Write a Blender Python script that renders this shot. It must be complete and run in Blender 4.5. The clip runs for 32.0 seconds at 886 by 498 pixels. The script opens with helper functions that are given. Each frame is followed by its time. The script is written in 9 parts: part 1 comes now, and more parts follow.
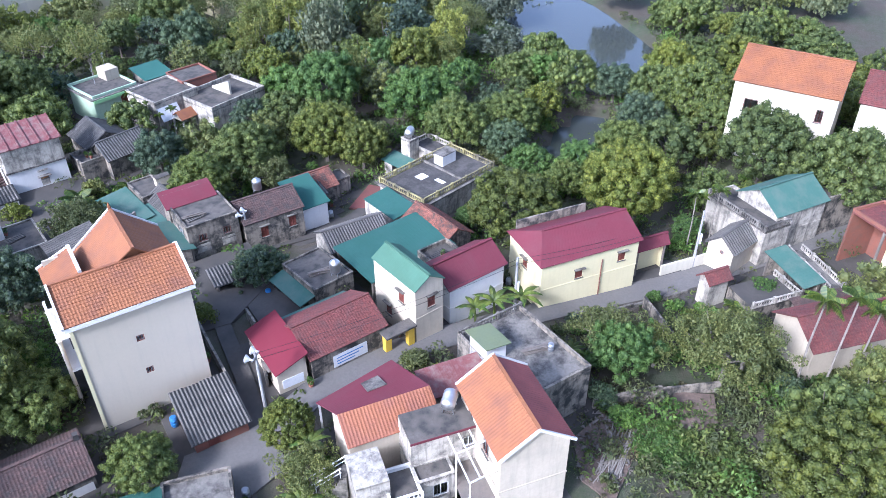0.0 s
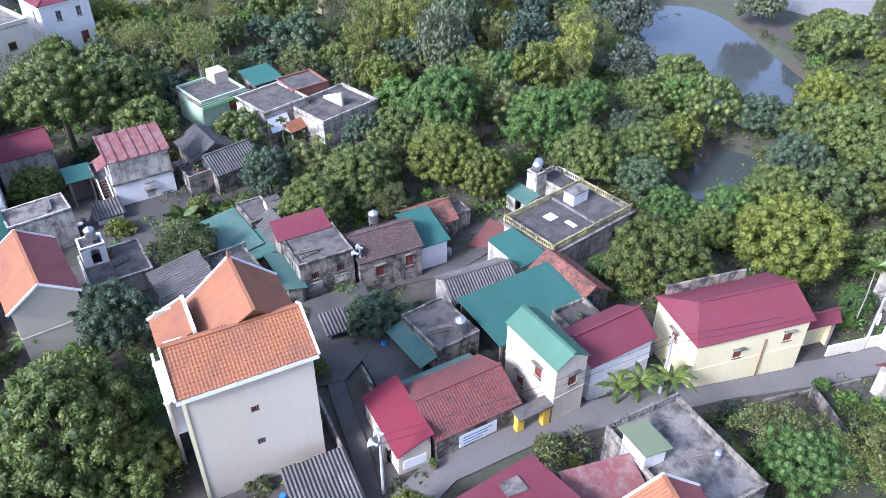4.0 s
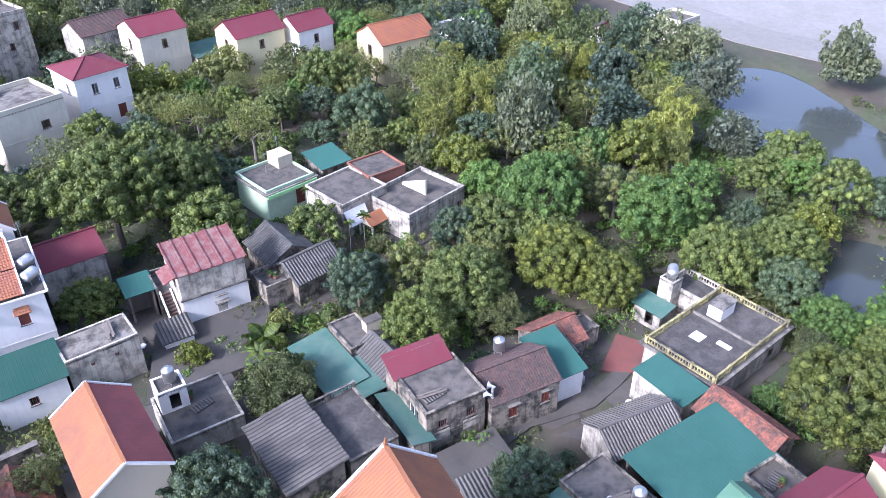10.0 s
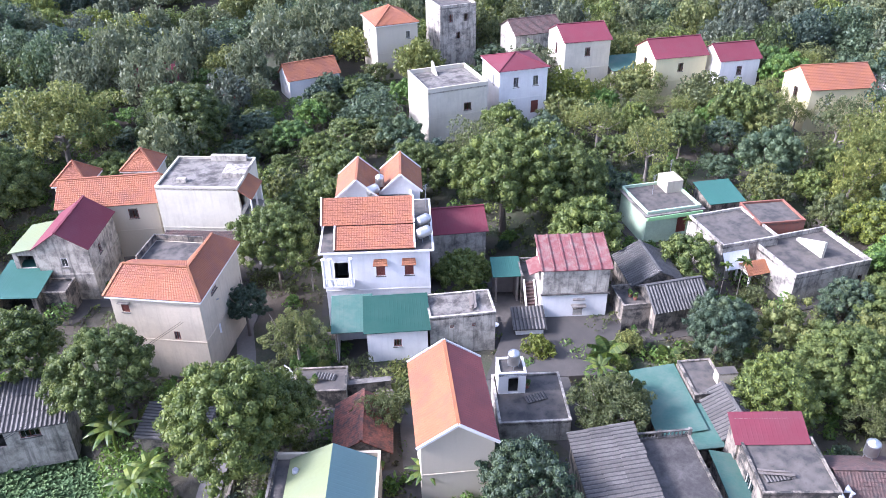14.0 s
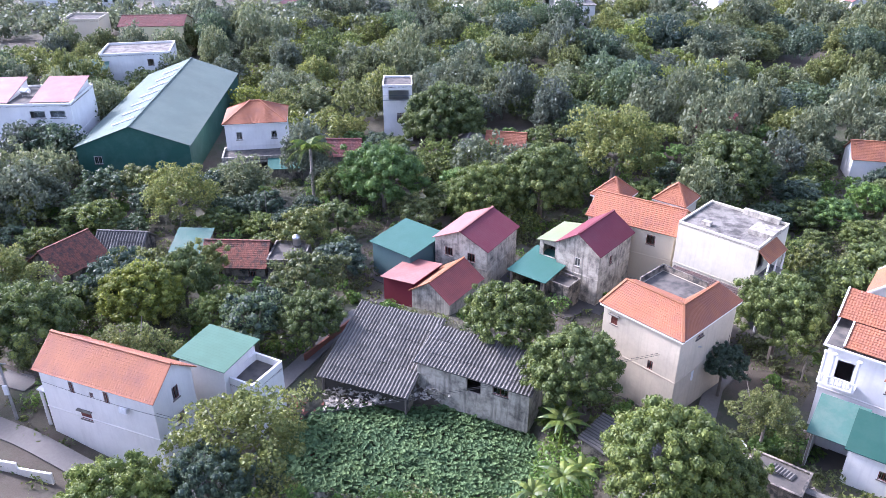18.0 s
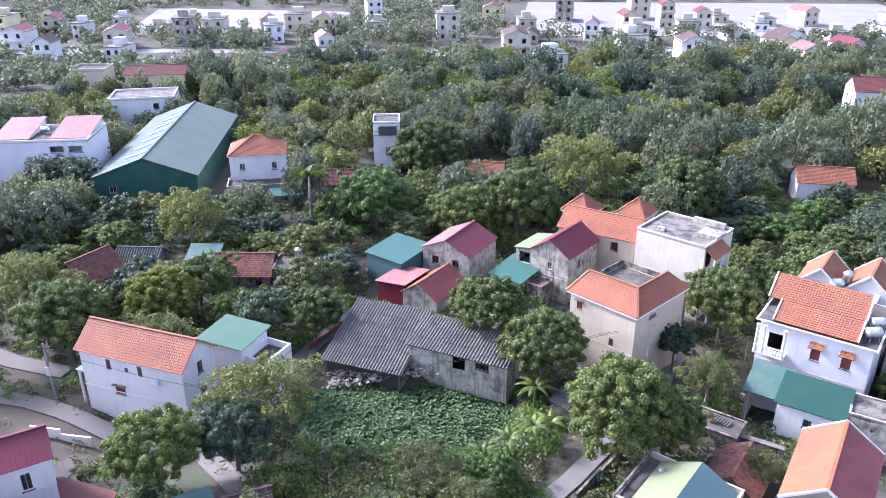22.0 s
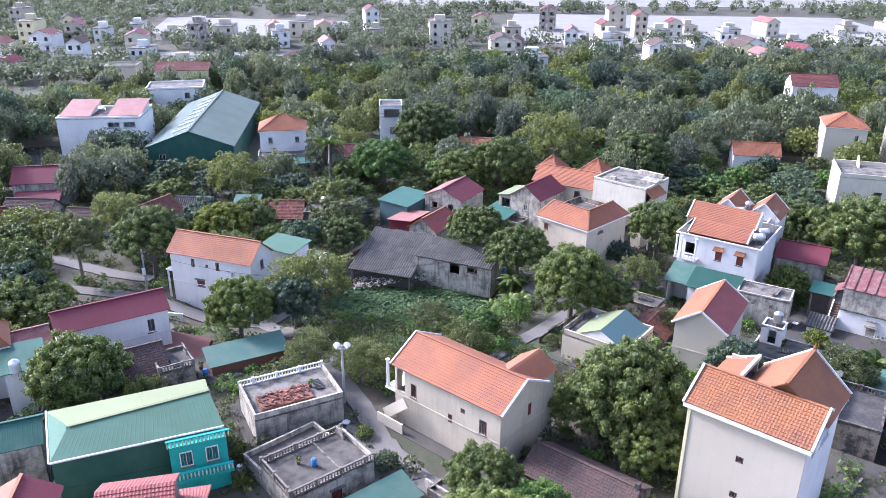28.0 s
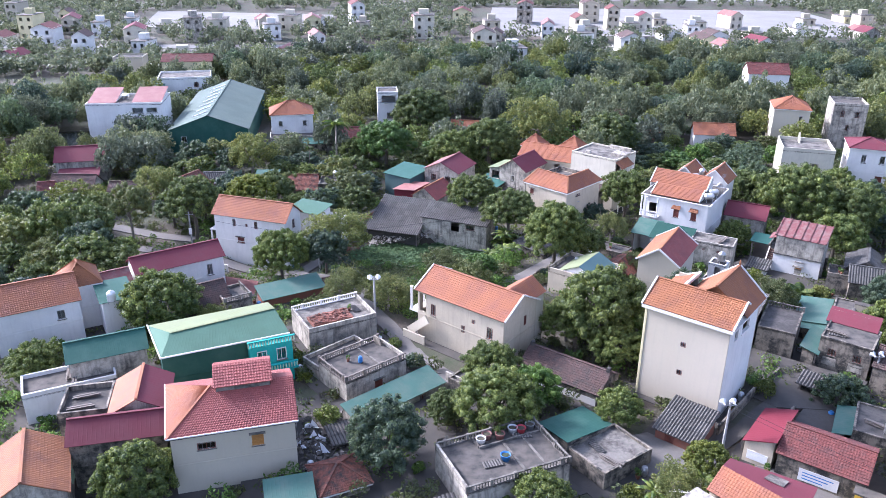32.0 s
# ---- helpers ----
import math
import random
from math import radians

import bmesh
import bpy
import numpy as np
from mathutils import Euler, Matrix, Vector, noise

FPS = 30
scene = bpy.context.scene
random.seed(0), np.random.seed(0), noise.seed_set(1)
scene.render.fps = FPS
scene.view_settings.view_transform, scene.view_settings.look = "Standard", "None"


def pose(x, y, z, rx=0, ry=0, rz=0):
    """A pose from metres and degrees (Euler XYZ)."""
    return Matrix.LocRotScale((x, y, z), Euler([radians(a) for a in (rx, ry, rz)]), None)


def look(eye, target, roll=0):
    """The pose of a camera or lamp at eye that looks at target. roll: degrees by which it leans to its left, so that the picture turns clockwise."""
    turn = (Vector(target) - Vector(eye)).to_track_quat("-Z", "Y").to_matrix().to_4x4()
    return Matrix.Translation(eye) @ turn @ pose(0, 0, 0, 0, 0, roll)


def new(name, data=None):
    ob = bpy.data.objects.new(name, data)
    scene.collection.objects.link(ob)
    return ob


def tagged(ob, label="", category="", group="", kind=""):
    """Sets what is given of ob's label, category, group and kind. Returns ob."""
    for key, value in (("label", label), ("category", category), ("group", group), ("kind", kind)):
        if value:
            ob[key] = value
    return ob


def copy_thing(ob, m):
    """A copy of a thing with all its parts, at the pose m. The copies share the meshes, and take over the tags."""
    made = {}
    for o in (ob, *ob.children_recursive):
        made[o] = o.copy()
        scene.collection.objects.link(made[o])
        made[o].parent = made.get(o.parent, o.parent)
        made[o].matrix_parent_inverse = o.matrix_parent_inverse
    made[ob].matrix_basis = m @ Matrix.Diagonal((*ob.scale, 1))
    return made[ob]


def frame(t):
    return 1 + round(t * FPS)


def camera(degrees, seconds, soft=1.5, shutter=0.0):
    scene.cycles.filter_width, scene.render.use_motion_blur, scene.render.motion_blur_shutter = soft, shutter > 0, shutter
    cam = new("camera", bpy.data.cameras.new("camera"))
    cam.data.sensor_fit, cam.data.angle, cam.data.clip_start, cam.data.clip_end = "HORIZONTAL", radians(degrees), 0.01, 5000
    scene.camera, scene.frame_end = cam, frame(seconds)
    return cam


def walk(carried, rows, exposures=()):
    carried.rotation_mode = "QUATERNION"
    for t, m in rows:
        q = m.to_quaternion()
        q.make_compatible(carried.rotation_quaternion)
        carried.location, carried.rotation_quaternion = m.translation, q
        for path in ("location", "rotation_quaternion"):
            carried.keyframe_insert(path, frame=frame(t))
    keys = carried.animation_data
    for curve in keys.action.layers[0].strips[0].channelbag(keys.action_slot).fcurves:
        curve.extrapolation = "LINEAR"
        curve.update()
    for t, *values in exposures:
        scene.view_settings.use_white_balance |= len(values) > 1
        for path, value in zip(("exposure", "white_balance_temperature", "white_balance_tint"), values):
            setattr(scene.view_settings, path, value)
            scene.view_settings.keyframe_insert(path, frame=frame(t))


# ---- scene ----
cam = camera(59.73, 32.0, soft=0.45)
PATH = [
    (0, (-12.082, -25.381, 45.095), (-4.1468, -23.4695, 39.3181), -0.365),
    (0.5, (-11.355, -24.672, 45.209), (-3.4470, -22.7137, 39.4089), -0.281),
    (1, (-10.422, -23.778, 45.326), (-2.6477, -21.4617, 39.4784), -0.210),
    (1.5, (-9.440, -22.848, 45.340), (-1.7901, -20.2026, 39.4685), -0.155),
    (2, (-8.461, -21.788, 45.337), (-0.8364, -19.1027, 39.4492), -0.068),
    (2.5, (-7.470, -20.811, 45.362), (0.1495, -18.1161, 39.4728), -0.050),
    (3, (-6.359, -19.623, 45.575), (1.2389, -16.9417, 39.6520), -0.012),
    (3.5, (-5.387, -18.439, 45.600), (2.2036, -15.7411, 39.6759), -0.015),
    (5.5, (-1.591, -12.875, 45.778), (5.9774, -10.0996, 39.8597), 0.090),
    (6, (-0.695, -11.332, 45.804), (6.8808, -8.5729, 39.8873), 0.141),
    (6.5, (0.199, -9.744, 45.814), (7.7804, -7.0053, 39.8963), 0.214),
    (7, (1.088, -8.132, 45.889), (8.6779, -5.4231, 39.9674), 0.305),
    (7.5, (2.013, -6.579, 45.927), (9.5967, -3.8528, 40.0055), 0.273),
    (8, (2.956, -5.073, 45.965), (10.5128, -2.2839, 40.0391), 0.292),
    (8.5, (3.760, -3.609, 45.893), (11.3241, -0.8013, 39.9849), 0.271),
    (9, (4.407, -2.336, 45.833), (12.0111, 0.4074, 39.9476), 0.297),
    (9.5, (4.504, -1.433, 45.756), (12.2307, 1.1698, 39.9667), 0.157),
    (10, (4.459, -0.998, 45.496), (12.3355, 1.6835, 39.9491), -0.024),
    (10.5, (4.351, -0.798, 45.154), (12.2758, 2.0338, 39.7527), -0.204),
    (11, (4.163, -0.552, 44.813), (12.0148, 2.6055, 39.4860), -0.373),
    (11.5, (3.973, -0.336, 44.628), (11.7722, 2.9771, 39.3182), -0.395),
    (12, (3.777, 0.101, 44.632), (11.4782, 3.6559, 39.3358), -0.237),
    (12.5, (3.732, 0.476, 44.576), (10.9259, 4.9838, 39.2905), -0.317),
    (13, (3.802, 0.661, 44.541), (10.2946, 6.1432, 39.2701), -0.476),
    (13.5, (3.855, 0.867, 44.478), (9.7446, 6.9952, 39.2091), -0.547),
    (15.5, (4.473, 0.518, 44.533), (9.3146, 7.4951, 39.2540), -1.087),
    (16, (4.342, 0.820, 43.786), (8.3354, 8.3580, 38.5679), -1.362),
    (16.5, (3.680, 0.918, 43.316), (6.1810, 9.1152, 38.1639), -1.002),
    (17, (3.174, 1.219, 43.144), (4.1341, 9.8440, 38.1764), -0.545),
    (17.5, (2.919, 1.113, 43.329), (3.1092, 9.9108, 38.5785), -0.238),
    (18, (2.786, 1.177, 43.535), (2.8304, 10.0127, 38.8520), -0.047),
    (18.5, (2.699, 0.851, 43.518), (2.6553, 9.7138, 38.8863), -0.057),
    (19, (2.733, -0.159, 43.456), (2.7007, 8.7147, 38.8455), 0.087),
    (19.5, (2.522, -1.558, 43.302), (2.5021, 7.3292, 38.7172), 0.262),
    (20, (2.469, -3.183, 43.284), (2.4206, 5.7190, 38.7277), 0.327),
    (20.5, (2.404, -4.960, 43.225), (2.3519, 3.9547, 38.6943), 0.333),
    (21, (2.478, -6.991, 43.123), (2.4602, 1.9404, 38.6252), 0.265),
    (21.5, (2.394, -9.039, 43.085), (2.5527, 0.0080, 38.8282), 0.021),
    (22, (2.431, -11.224, 43.112), (2.6739, -2.0795, 39.0720), -0.164),
    (22.5, (2.558, -13.323, 43.085), (2.8740, -4.1396, 39.1399), -0.296),
    (23, (2.589, -15.630, 43.050), (2.9523, -6.4300, 39.1473), -0.286),
    (23.5, (2.622, -17.880, 42.985), (2.9798, -8.6714, 39.1026), -0.197),
    (24, (2.809, -20.089, 43.071), (3.1500, -10.8802, 39.1868), -0.121),
    (24.5, (2.804, -22.288, 43.069), (3.1479, -13.0765, 39.1929), -0.045),
    (25, (2.659, -24.553, 43.135), (2.9743, -15.3382, 39.2624), 0.031),
    (25.5, (2.409, -26.912, 43.129), (2.7133, -17.6914, 39.2704), 0.117),
    (27.5, (0.796, -36.576, 43.260), (1.1431, -27.3579, 39.3985), 0.247),
    (28, (0.129, -38.888, 43.169), (0.5263, -29.6716, 39.3089), 0.354),
    (28.5, (-0.256, -41.175, 43.150), (0.1628, -31.9639, 39.2804), 0.174),
    (29, (-0.832, -43.468, 43.073), (-0.3824, -34.2631, 39.1924), 0.263),
    (29.5, (-1.459, -45.931, 42.970), (-0.9831, -36.7240, 39.0956), 0.378),
    (30, (-2.146, -48.286, 43.035), (-1.6273, -39.0904, 39.1411), 0.474),
    (30.5, (-2.861, -50.651, 43.297), (-2.3021, -41.4615, 39.3936), 0.530),
    (31, (-3.516, -53.015, 43.851), (-2.9119, -43.8328, 39.9379), 0.615),
    (31.5, (-4.150, -55.377, 44.660), (-3.5002, -46.2055, 40.7283), 0.640),
    (32, (-4.783, -57.744, 45.625), (-4.0835, -48.5778, 41.6880), 0.516),
]
EXPOSURES = [(0, 1.62, 4820, 19), (9, 1.78, 5020, 23), (13, 1.95, 5080, 25), (16, 2.2, 5150, 27), (21, 2.1, 5150, 28), (26, 1.95, 5150, 23), (32, 1.9, 5150, 23)]
walk(cam, [(t, look(eye, target, roll)) for t, eye, target, roll in PATH], EXPOSURES)
# ---- world ----
world = bpy.data.worlds.new("sky")
scene.world = world
world.use_nodes = True
wn, wl = world.node_tree.nodes, world.node_tree.links
wn.clear()
sky = wn.new("ShaderNodeTexSky")
sky.sky_type = "NISHITA"
sky.sun_disc = False
SUN_AZ = math.atan2(0.50, -0.87)      # the sun stands in the north-west, low and hazy
SUN_EL = radians(34)
sky.sun_elevation = SUN_EL
sky.sun_rotation = math.pi / 2 - SUN_AZ
sky.air_density, sky.dust_density, sky.ozone_density = 1.0, 3.5, 2.0
bgd = wn.new("ShaderNodeBackground")
bgd.inputs["Strength"].default_value = 0.122
wout = wn.new("ShaderNodeOutputWorld")
haze = wn.new("ShaderNodeHueSaturation")      # a hazy, whitish sky
haze.inputs["Saturation"].default_value = 0.62
wl.new(sky.outputs[0], haze.inputs["Color"])
wl.new(haze.outputs[0], bgd.inputs["Color"])
wl.new(bgd.outputs[0], wout.inputs["Surface"])
sun = new("sun", bpy.data.lights.new("sun", "SUN"))
sun.data.energy, sun.data.angle, sun.data.color = 2.35, radians(12), (1.0, 0.89, 0.76)
sun_dir = Vector((math.cos(SUN_AZ) * math.cos(SUN_EL), math.sin(SUN_AZ) * math.cos(SUN_EL), math.sin(SUN_EL)))
sun.rotation_mode = "QUATERNION"
sun.rotation_quaternion = sun_dir.to_track_quat("Z", "Y")


# ---- materials ----
def mat_base(name):
    m = bpy.data.materials.new(name)
    m.use_nodes = True
    nt = m.node_tree
    return m, nt, nt.nodes["Principled BSDF"]


def node(nt, kind, **inputs):
    n = nt.nodes.new(kind)
    for k, v in inputs.items():
        n.inputs[k.replace("_", " ")].default_value = v
    return n


def noise_node(nt, scale, detail=4.0, rough=0.6):
    tc = nt.nodes.new("ShaderNodeNewGeometry")
    n = node(nt, "ShaderNodeTexNoise", Scale=scale, Detail=detail, Roughness=rough)
    nt.links.new(tc.outputs["Position"], n.inputs["Vector"])
    return n


def ramp(nt, src, a, b):
    r = nt.nodes.new("ShaderNodeMapRange")
    r.inputs["From Min"].default_value, r.inputs["From Max"].default_value = a, b
    nt.links.new(src, r.inputs["Value"])
    return r.outputs[0]


def mix(nt, fac, a, b, blend="MIX"):
    n = nt.nodes.new("ShaderNodeMix")
    n.data_type, n.blend_type = "RGBA", blend
    for sock, v in ((n.inputs["Factor"], fac), (n.inputs[6], a), (n.inputs[7], b)):
        if isinstance(v, (int, float)):
            sock.default_value = v
        elif isinstance(v, tuple):
            sock.default_value = (*v, 1.0)
        else:
            nt.links.new(v, sock)
    return n.outputs[2]


def bump(nt, bsdf, src, strength, dist=0.05):
    b = node(nt, "ShaderNodeBump", Strength=strength, Distance=dist)
    nt.links.new(src, b.inputs["Height"])
    nt.links.new(b.outputs[0], bsdf.inputs["Normal"])


def surface(name, col, stain=(0.06, 0.06, 0.055), amount=0.4, rough=0.85, metal=0.0, s1=0.35, s2=4.0, vary=0.12, bumps=0.2, streak=False, grain=0.10, drip=0.0):
    """A worn surface: base colour, large stains, fine grain and running drips, a little different on every object."""
    m, nt, b = mat_base(name)
    n1, n2, n3 = noise_node(nt, s1, 8.0, 0.68), noise_node(nt, s2, 5.0, 0.7), noise_node(nt, s1 * 0.3, 3.0)
    info = nt.nodes.new("ShaderNodeObjectInfo")
    c = mix(nt, ramp(nt, info.outputs["Random"], -0.2, 1.2), tuple(x * (1 - vary) for x in col), tuple(min(1, x * (1 + vary)) for x in col))
    c = mix(nt, 1.0, c, mix(nt, ramp(nt, n2.outputs["Fac"], 0.25, 0.75), (1 - grain * 1.4,) * 3, (1 + grain * 0.7,) * 3), "MULTIPLY")
    c = mix(nt, 1.0, c, mix(nt, ramp(nt, n3.outputs["Fac"], 0.3, 0.7), (0.90, 0.89, 0.87), (1.07, 1.07, 1.08)), "MULTIPLY")

    def times(src, k):
        f = nt.nodes.new("ShaderNodeMath")
        f.operation, f.use_clamp = "MULTIPLY", True
        nt.links.new(src, f.inputs[0])
        f.inputs[1].default_value = k
        return f.outputs[0]
    c = mix(nt, times(ramp(nt, n1.outputs["Fac"], 0.44, 0.70), amount * 1.5), c, stain)
    if streak:
        n4 = noise_node(nt, 2.6, 4.0, 0.6)
        mp = node(nt, "ShaderNodeMapping")
        mp.inputs["Scale"].default_value = (1.0, 1.0, 0.10)
        nt.links.new(n4.inputs["Vector"].links[0].from_socket, mp.inputs["Vector"])
        nt.links.new(mp.outputs[0], n4.inputs["Vector"])
        c = mix(nt, times(ramp(nt, n4.outputs["Fac"], 0.50, 0.72), drip or amount * 0.9), c, tuple(x * 0.8 for x in stain))
    nt.links.new(c, b.inputs["Base Color"])
    b.inputs["Roughness"].default_value, b.inputs["Metallic"].default_value = rough, metal
    b.inputs["Specular IOR Level"].default_value = 0.35
    if bumps:
        bump(nt, b, n2.outputs["Fac"], bumps, 0.03)
    return m


def leafy(name, dark, light, trans=0.40, rough=0.55):
    """Leaves: each tree takes its own shade, each leaf its own tone, and light passes through them."""
    m, nt, b = mat_base(name)
    info, geo = nt.nodes.new("ShaderNodeObjectInfo"), nt.nodes.new("ShaderNodeNewGeometry")
    tone = nt.nodes.new("ShaderNodeMath")
    tone.operation = "POWER"
    nt.links.new(geo.outputs["Random Per Island"], tone.inputs[0])
    tone.inputs[1].default_value = 1.3
    c = mix(nt, tone.outputs[0], tuple(x * 1.05 for x in dark), tuple(x * 1.0 for x in light))
    c2 = mix(nt, info.outputs["Random"], (0.74, 0.78, 0.88), (1.36, 1.36, 1.0))
    c = mix(nt, 1.0, c, c2, "MULTIPLY")
    n1 = noise_node(nt, 0.55, 3.0)
    c = mix(nt, 1.0, c, mix(nt, ramp(nt, n1.outputs["Fac"], 0.3, 0.7), (0.78, 0.84, 0.9), (1.22, 1.15, 1.0)), "MULTIPLY")
    nt.links.new(c, b.inputs["Base Color"])
    b.inputs["Roughness"].default_value = rough
    b.inputs["Specular IOR Level"].default_value = 0.38
    t = nt.nodes.new("ShaderNodeBsdfTranslucent")
    nt.links.new(c, t.inputs["Color"])
    mx = nt.nodes.new("ShaderNodeMixShader")
    mx.inputs[0].default_value = trans
    out = nt.nodes["Material Output"]
    nt.links.new(b.outputs[0], mx.inputs[1])
    nt.links.new(t.outputs[0], mx.inputs[2])
    nt.links.new(mx.outputs[0], out.inputs["Surface"])
    return m


def glassy(name, col):
    m, nt, b = mat_base(name)
    b.inputs["Base Color"].default_value = (*col, 1)
    b.inputs["Roughness"].default_value = 0.04
    b.inputs["Transmission Weight"].default_value = 1.0
    return m


WHITE = surface("white_paint", (0.73, 0.705, 0.655), amount=0.12, stain=(0.27, 0.25, 0.22), streak=True, vary=0.04, grain=0.03)
GREYWALL = surface("grey_render", (0.49, 0.435, 0.330), amount=0.12, stain=(0.36, 0.34, 0.30), streak=True, vary=0.04, grain=0.02, s1=0.2)
CREAM_GREY = surface("beige_render", (0.49, 0.425, 0.315), amount=0.25, stain=(0.27, 0.24, 0.19), streak=True, grain=0.05)
CREAM = surface("cream_paint", (0.58, 0.535, 0.42), amount=0.20, stain=(0.27, 0.24, 0.18), streak=True, vary=0.05, grain=0.03)
YELLOW = surface("pale_yellow_paint", (0.66, 0.59, 0.345), amount=0.10, stain=(0.36, 0.32, 0.22), streak=True, grain=0.03)
OLDWALL = surface("old_render", (0.275, 0.236, 0.182), amount=1.15, stain=(0.045, 0.043, 0.038), streak=True, s1=0.9, drip=0.85, grain=0.14)
OLDWHITE = surface("weathered_whitewash", (0.47, 0.425, 0.345), amount=0.70, stain=(0.085, 0.08, 0.07), streak=True, s1=0.8, drip=0.75, grain=0.10)
CONCRETE = surface("roof_concrete", (0.122, 0.108, 0.090), amount=0.95, stain=(0.05, 0.047, 0.043), s1=1.0, rough=0.94, grain=0.25)
DARKCONC = surface("dark_roof_coat", (0.060, 0.055, 0.050), amount=0.6, stain=(0.115, 0.106, 0.094), s1=0.8, rough=0.94, grain=0.25)
PALECONC = surface("pale_concrete", (0.205, 0.187, 0.158), amount=1.0, stain=(0.062, 0.056, 0.048), s1=0.7, rough=0.94, grain=0.22)
FIELDMAT = surface("pale_bare_field", (0.235, 0.225, 0.205), amount=0.55, stain=(0.20, 0.185, 0.15), s1=0.10, s2=1.0, rough=0.9, grain=0.15)
ROADMAT = surface("lane_concrete", (0.162, 0.150, 0.134), amount=0.35, stain=(0.15, 0.135, 0.115), s1=0.35, rough=0.92, grain=0.14)
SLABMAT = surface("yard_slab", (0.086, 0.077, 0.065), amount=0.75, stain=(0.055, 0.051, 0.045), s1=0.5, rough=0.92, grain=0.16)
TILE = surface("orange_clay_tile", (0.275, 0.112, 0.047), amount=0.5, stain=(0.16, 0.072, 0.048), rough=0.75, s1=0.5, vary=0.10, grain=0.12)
PINKTILE = surface("salmon_tile", (0.290, 0.113, 0.054), amount=0.45, stain=(0.19, 0.08, 0.06), rough=0.75, s1=0.5, vary=0.08, grain=0.10)
REDTILE = surface("red_tile", (0.165, 0.054, 0.045), amount=0.5, stain=(0.085, 0.05, 0.045), rough=0.8, s1=1.1, vary=0.10, grain=0.35)
OLDTILE = surface("old_mossy_tile", (0.24, 0.095, 0.062), amount=0.8, stain=(0.05, 0.042, 0.036), rough=0.9, s1=1.6, s2=5.0, vary=0.12, grain=0.45)
BROWNTILE = surface("brown_tile", (0.115, 0.072, 0.060), amount=0.7, stain=(0.055, 0.048, 0.043), rough=0.9, s1=1.3, grain=0.4)
# maroon tile; on orange gables it paints the shaded slope
MAROON_SHADE_T = surface("maroon_tile", (0.27, 0.078, 0.064), amount=0.35, stain=(0.13, 0.046, 0.044), rough=0.7, s1=0.5)
MAROON = surface("maroon_sheet", (0.135, 0.027, 0.037), amount=0.30, stain=(0.125, 0.045, 0.05), rough=0.78, s1=0.5, bumps=0.0, vary=0.10, grain=0.05)
CRIMSON = surface("red_sheet", (0.150, 0.017, 0.028), amount=0.12, stain=(0.18, 0.04, 0.05), rough=0.78, s1=0.4, bumps=0.0, grain=0.04)
FADED = surface("faded_red_sheet", (0.175, 0.062, 0.058), amount=0.8, stain=(0.20, 0.13, 0.11), rough=0.7, s1=1.4, bumps=0.0)
TEAL = surface("teal_sheet", (0.032, 0.102, 0.078), amount=0.25, stain=(0.055, 0.125, 0.105), rough=0.78, s1=0.35, bumps=0.0, vary=0.12, grain=0.05)
PALETEAL = surface("faded_teal_sheet", (0.060, 0.130, 0.100), amount=0.55, stain=(0.115, 0.150, 0.118), rough=0.78, s1=0.45, bumps=0.0, vary=0.12, grain=0.06)
GREENSHEET = surface("green_sheet", (0.022, 0.078, 0.056), amount=0.25, stain=(0.09, 0.15, 0.115), rough=0.78, s1=0.4, bumps=0.0, grain=0.05)
DEEPGREEN = surface("deep_green_sheet", (0.012, 0.054, 0.038), amount=0.25, stain=(0.03, 0.075, 0.055), rough=0.78, s1=0.4, bumps=0.0, grain=0.05)
LEAFSHEET = surface("mid_green_sheet", (0.066, 0.136, 0.086), amount=0.15, stain=(0.10, 0.2, 0.14), rough=0.78, bumps=0.0, grain=0.04)
ROSE = surface("rose_sheet", (0.235, 0.100, 0.084), amount=0.35, stain=(0.31, 0.17, 0.145), rough=0.65, s1=0.5, bumps=0.0, grain=0.06)
HALLROOF = surface("grey_green_sheet", (0.10, 0.135, 0.11), amount=0.35, stain=(0.13, 0.16, 0.13), rough=0.85, s1=0.2, bumps=0.0, grain=0.06)
SAGE = surface("sage_sheet", (0.18, 0.205, 0.100), amount=0.25, stain=(0.16, 0.19, 0.13), rough=0.78, bumps=0.0, grain=0.05)
BLUESHEET = surface("blue_grey_sheet", (0.085, 0.15, 0.148), amount=0.25, stain=(0.09, 0.14, 0.145), rough=0.78, bumps=0.0, grain=0.05)
ASBESTOS = surface("fibre_cement_sheet", (0.128, 0.118, 0.104), amount=0.65, stain=(0.085, 0.08, 0.072), rough=0.93, s1=0.9, grain=0.2, vary=0.30)
DARKSHEET = surface("dark_fibre_sheet", (0.115, 0.11, 0.10), amount=0.55, stain=(0.05, 0.048, 0.045), rough=0.93, s1=0.9, grain=0.2, vary=0.28)
VALLEYMAT = surface("lichen_grime", (0.055, 0.052, 0.047), amount=0.5, stain=(0.03, 0.03, 0.027), rough=0.95, s1=1.2, grain=0.2)
TURQ = surface("turquoise_paint", (0.04, 0.35, 0.30), amount=0.08, stain=(0.05, 0.25, 0.24), streak=True)
LIME = surface("lime_green_paint", (0.35, 0.62, 0.28), amount=0.12, stain=(0.2, 0.3, 0.15))
PALEGREEN = surface("pale_green_paint", (0.45, 0.58, 0.40), amount=0.2, stain=(0.2, 0.25, 0.18))
BRICK = surface("bare_brick", (0.23, 0.092, 0.060), amount=0.4, stain=(0.14, 0.09, 0.07), s1=1.5, s2=9)
REDYARD = surface("red_yard_tile", (0.175, 0.066, 0.054), amount=0.5, stain=(0.10, 0.06, 0.05), s1=0.5)
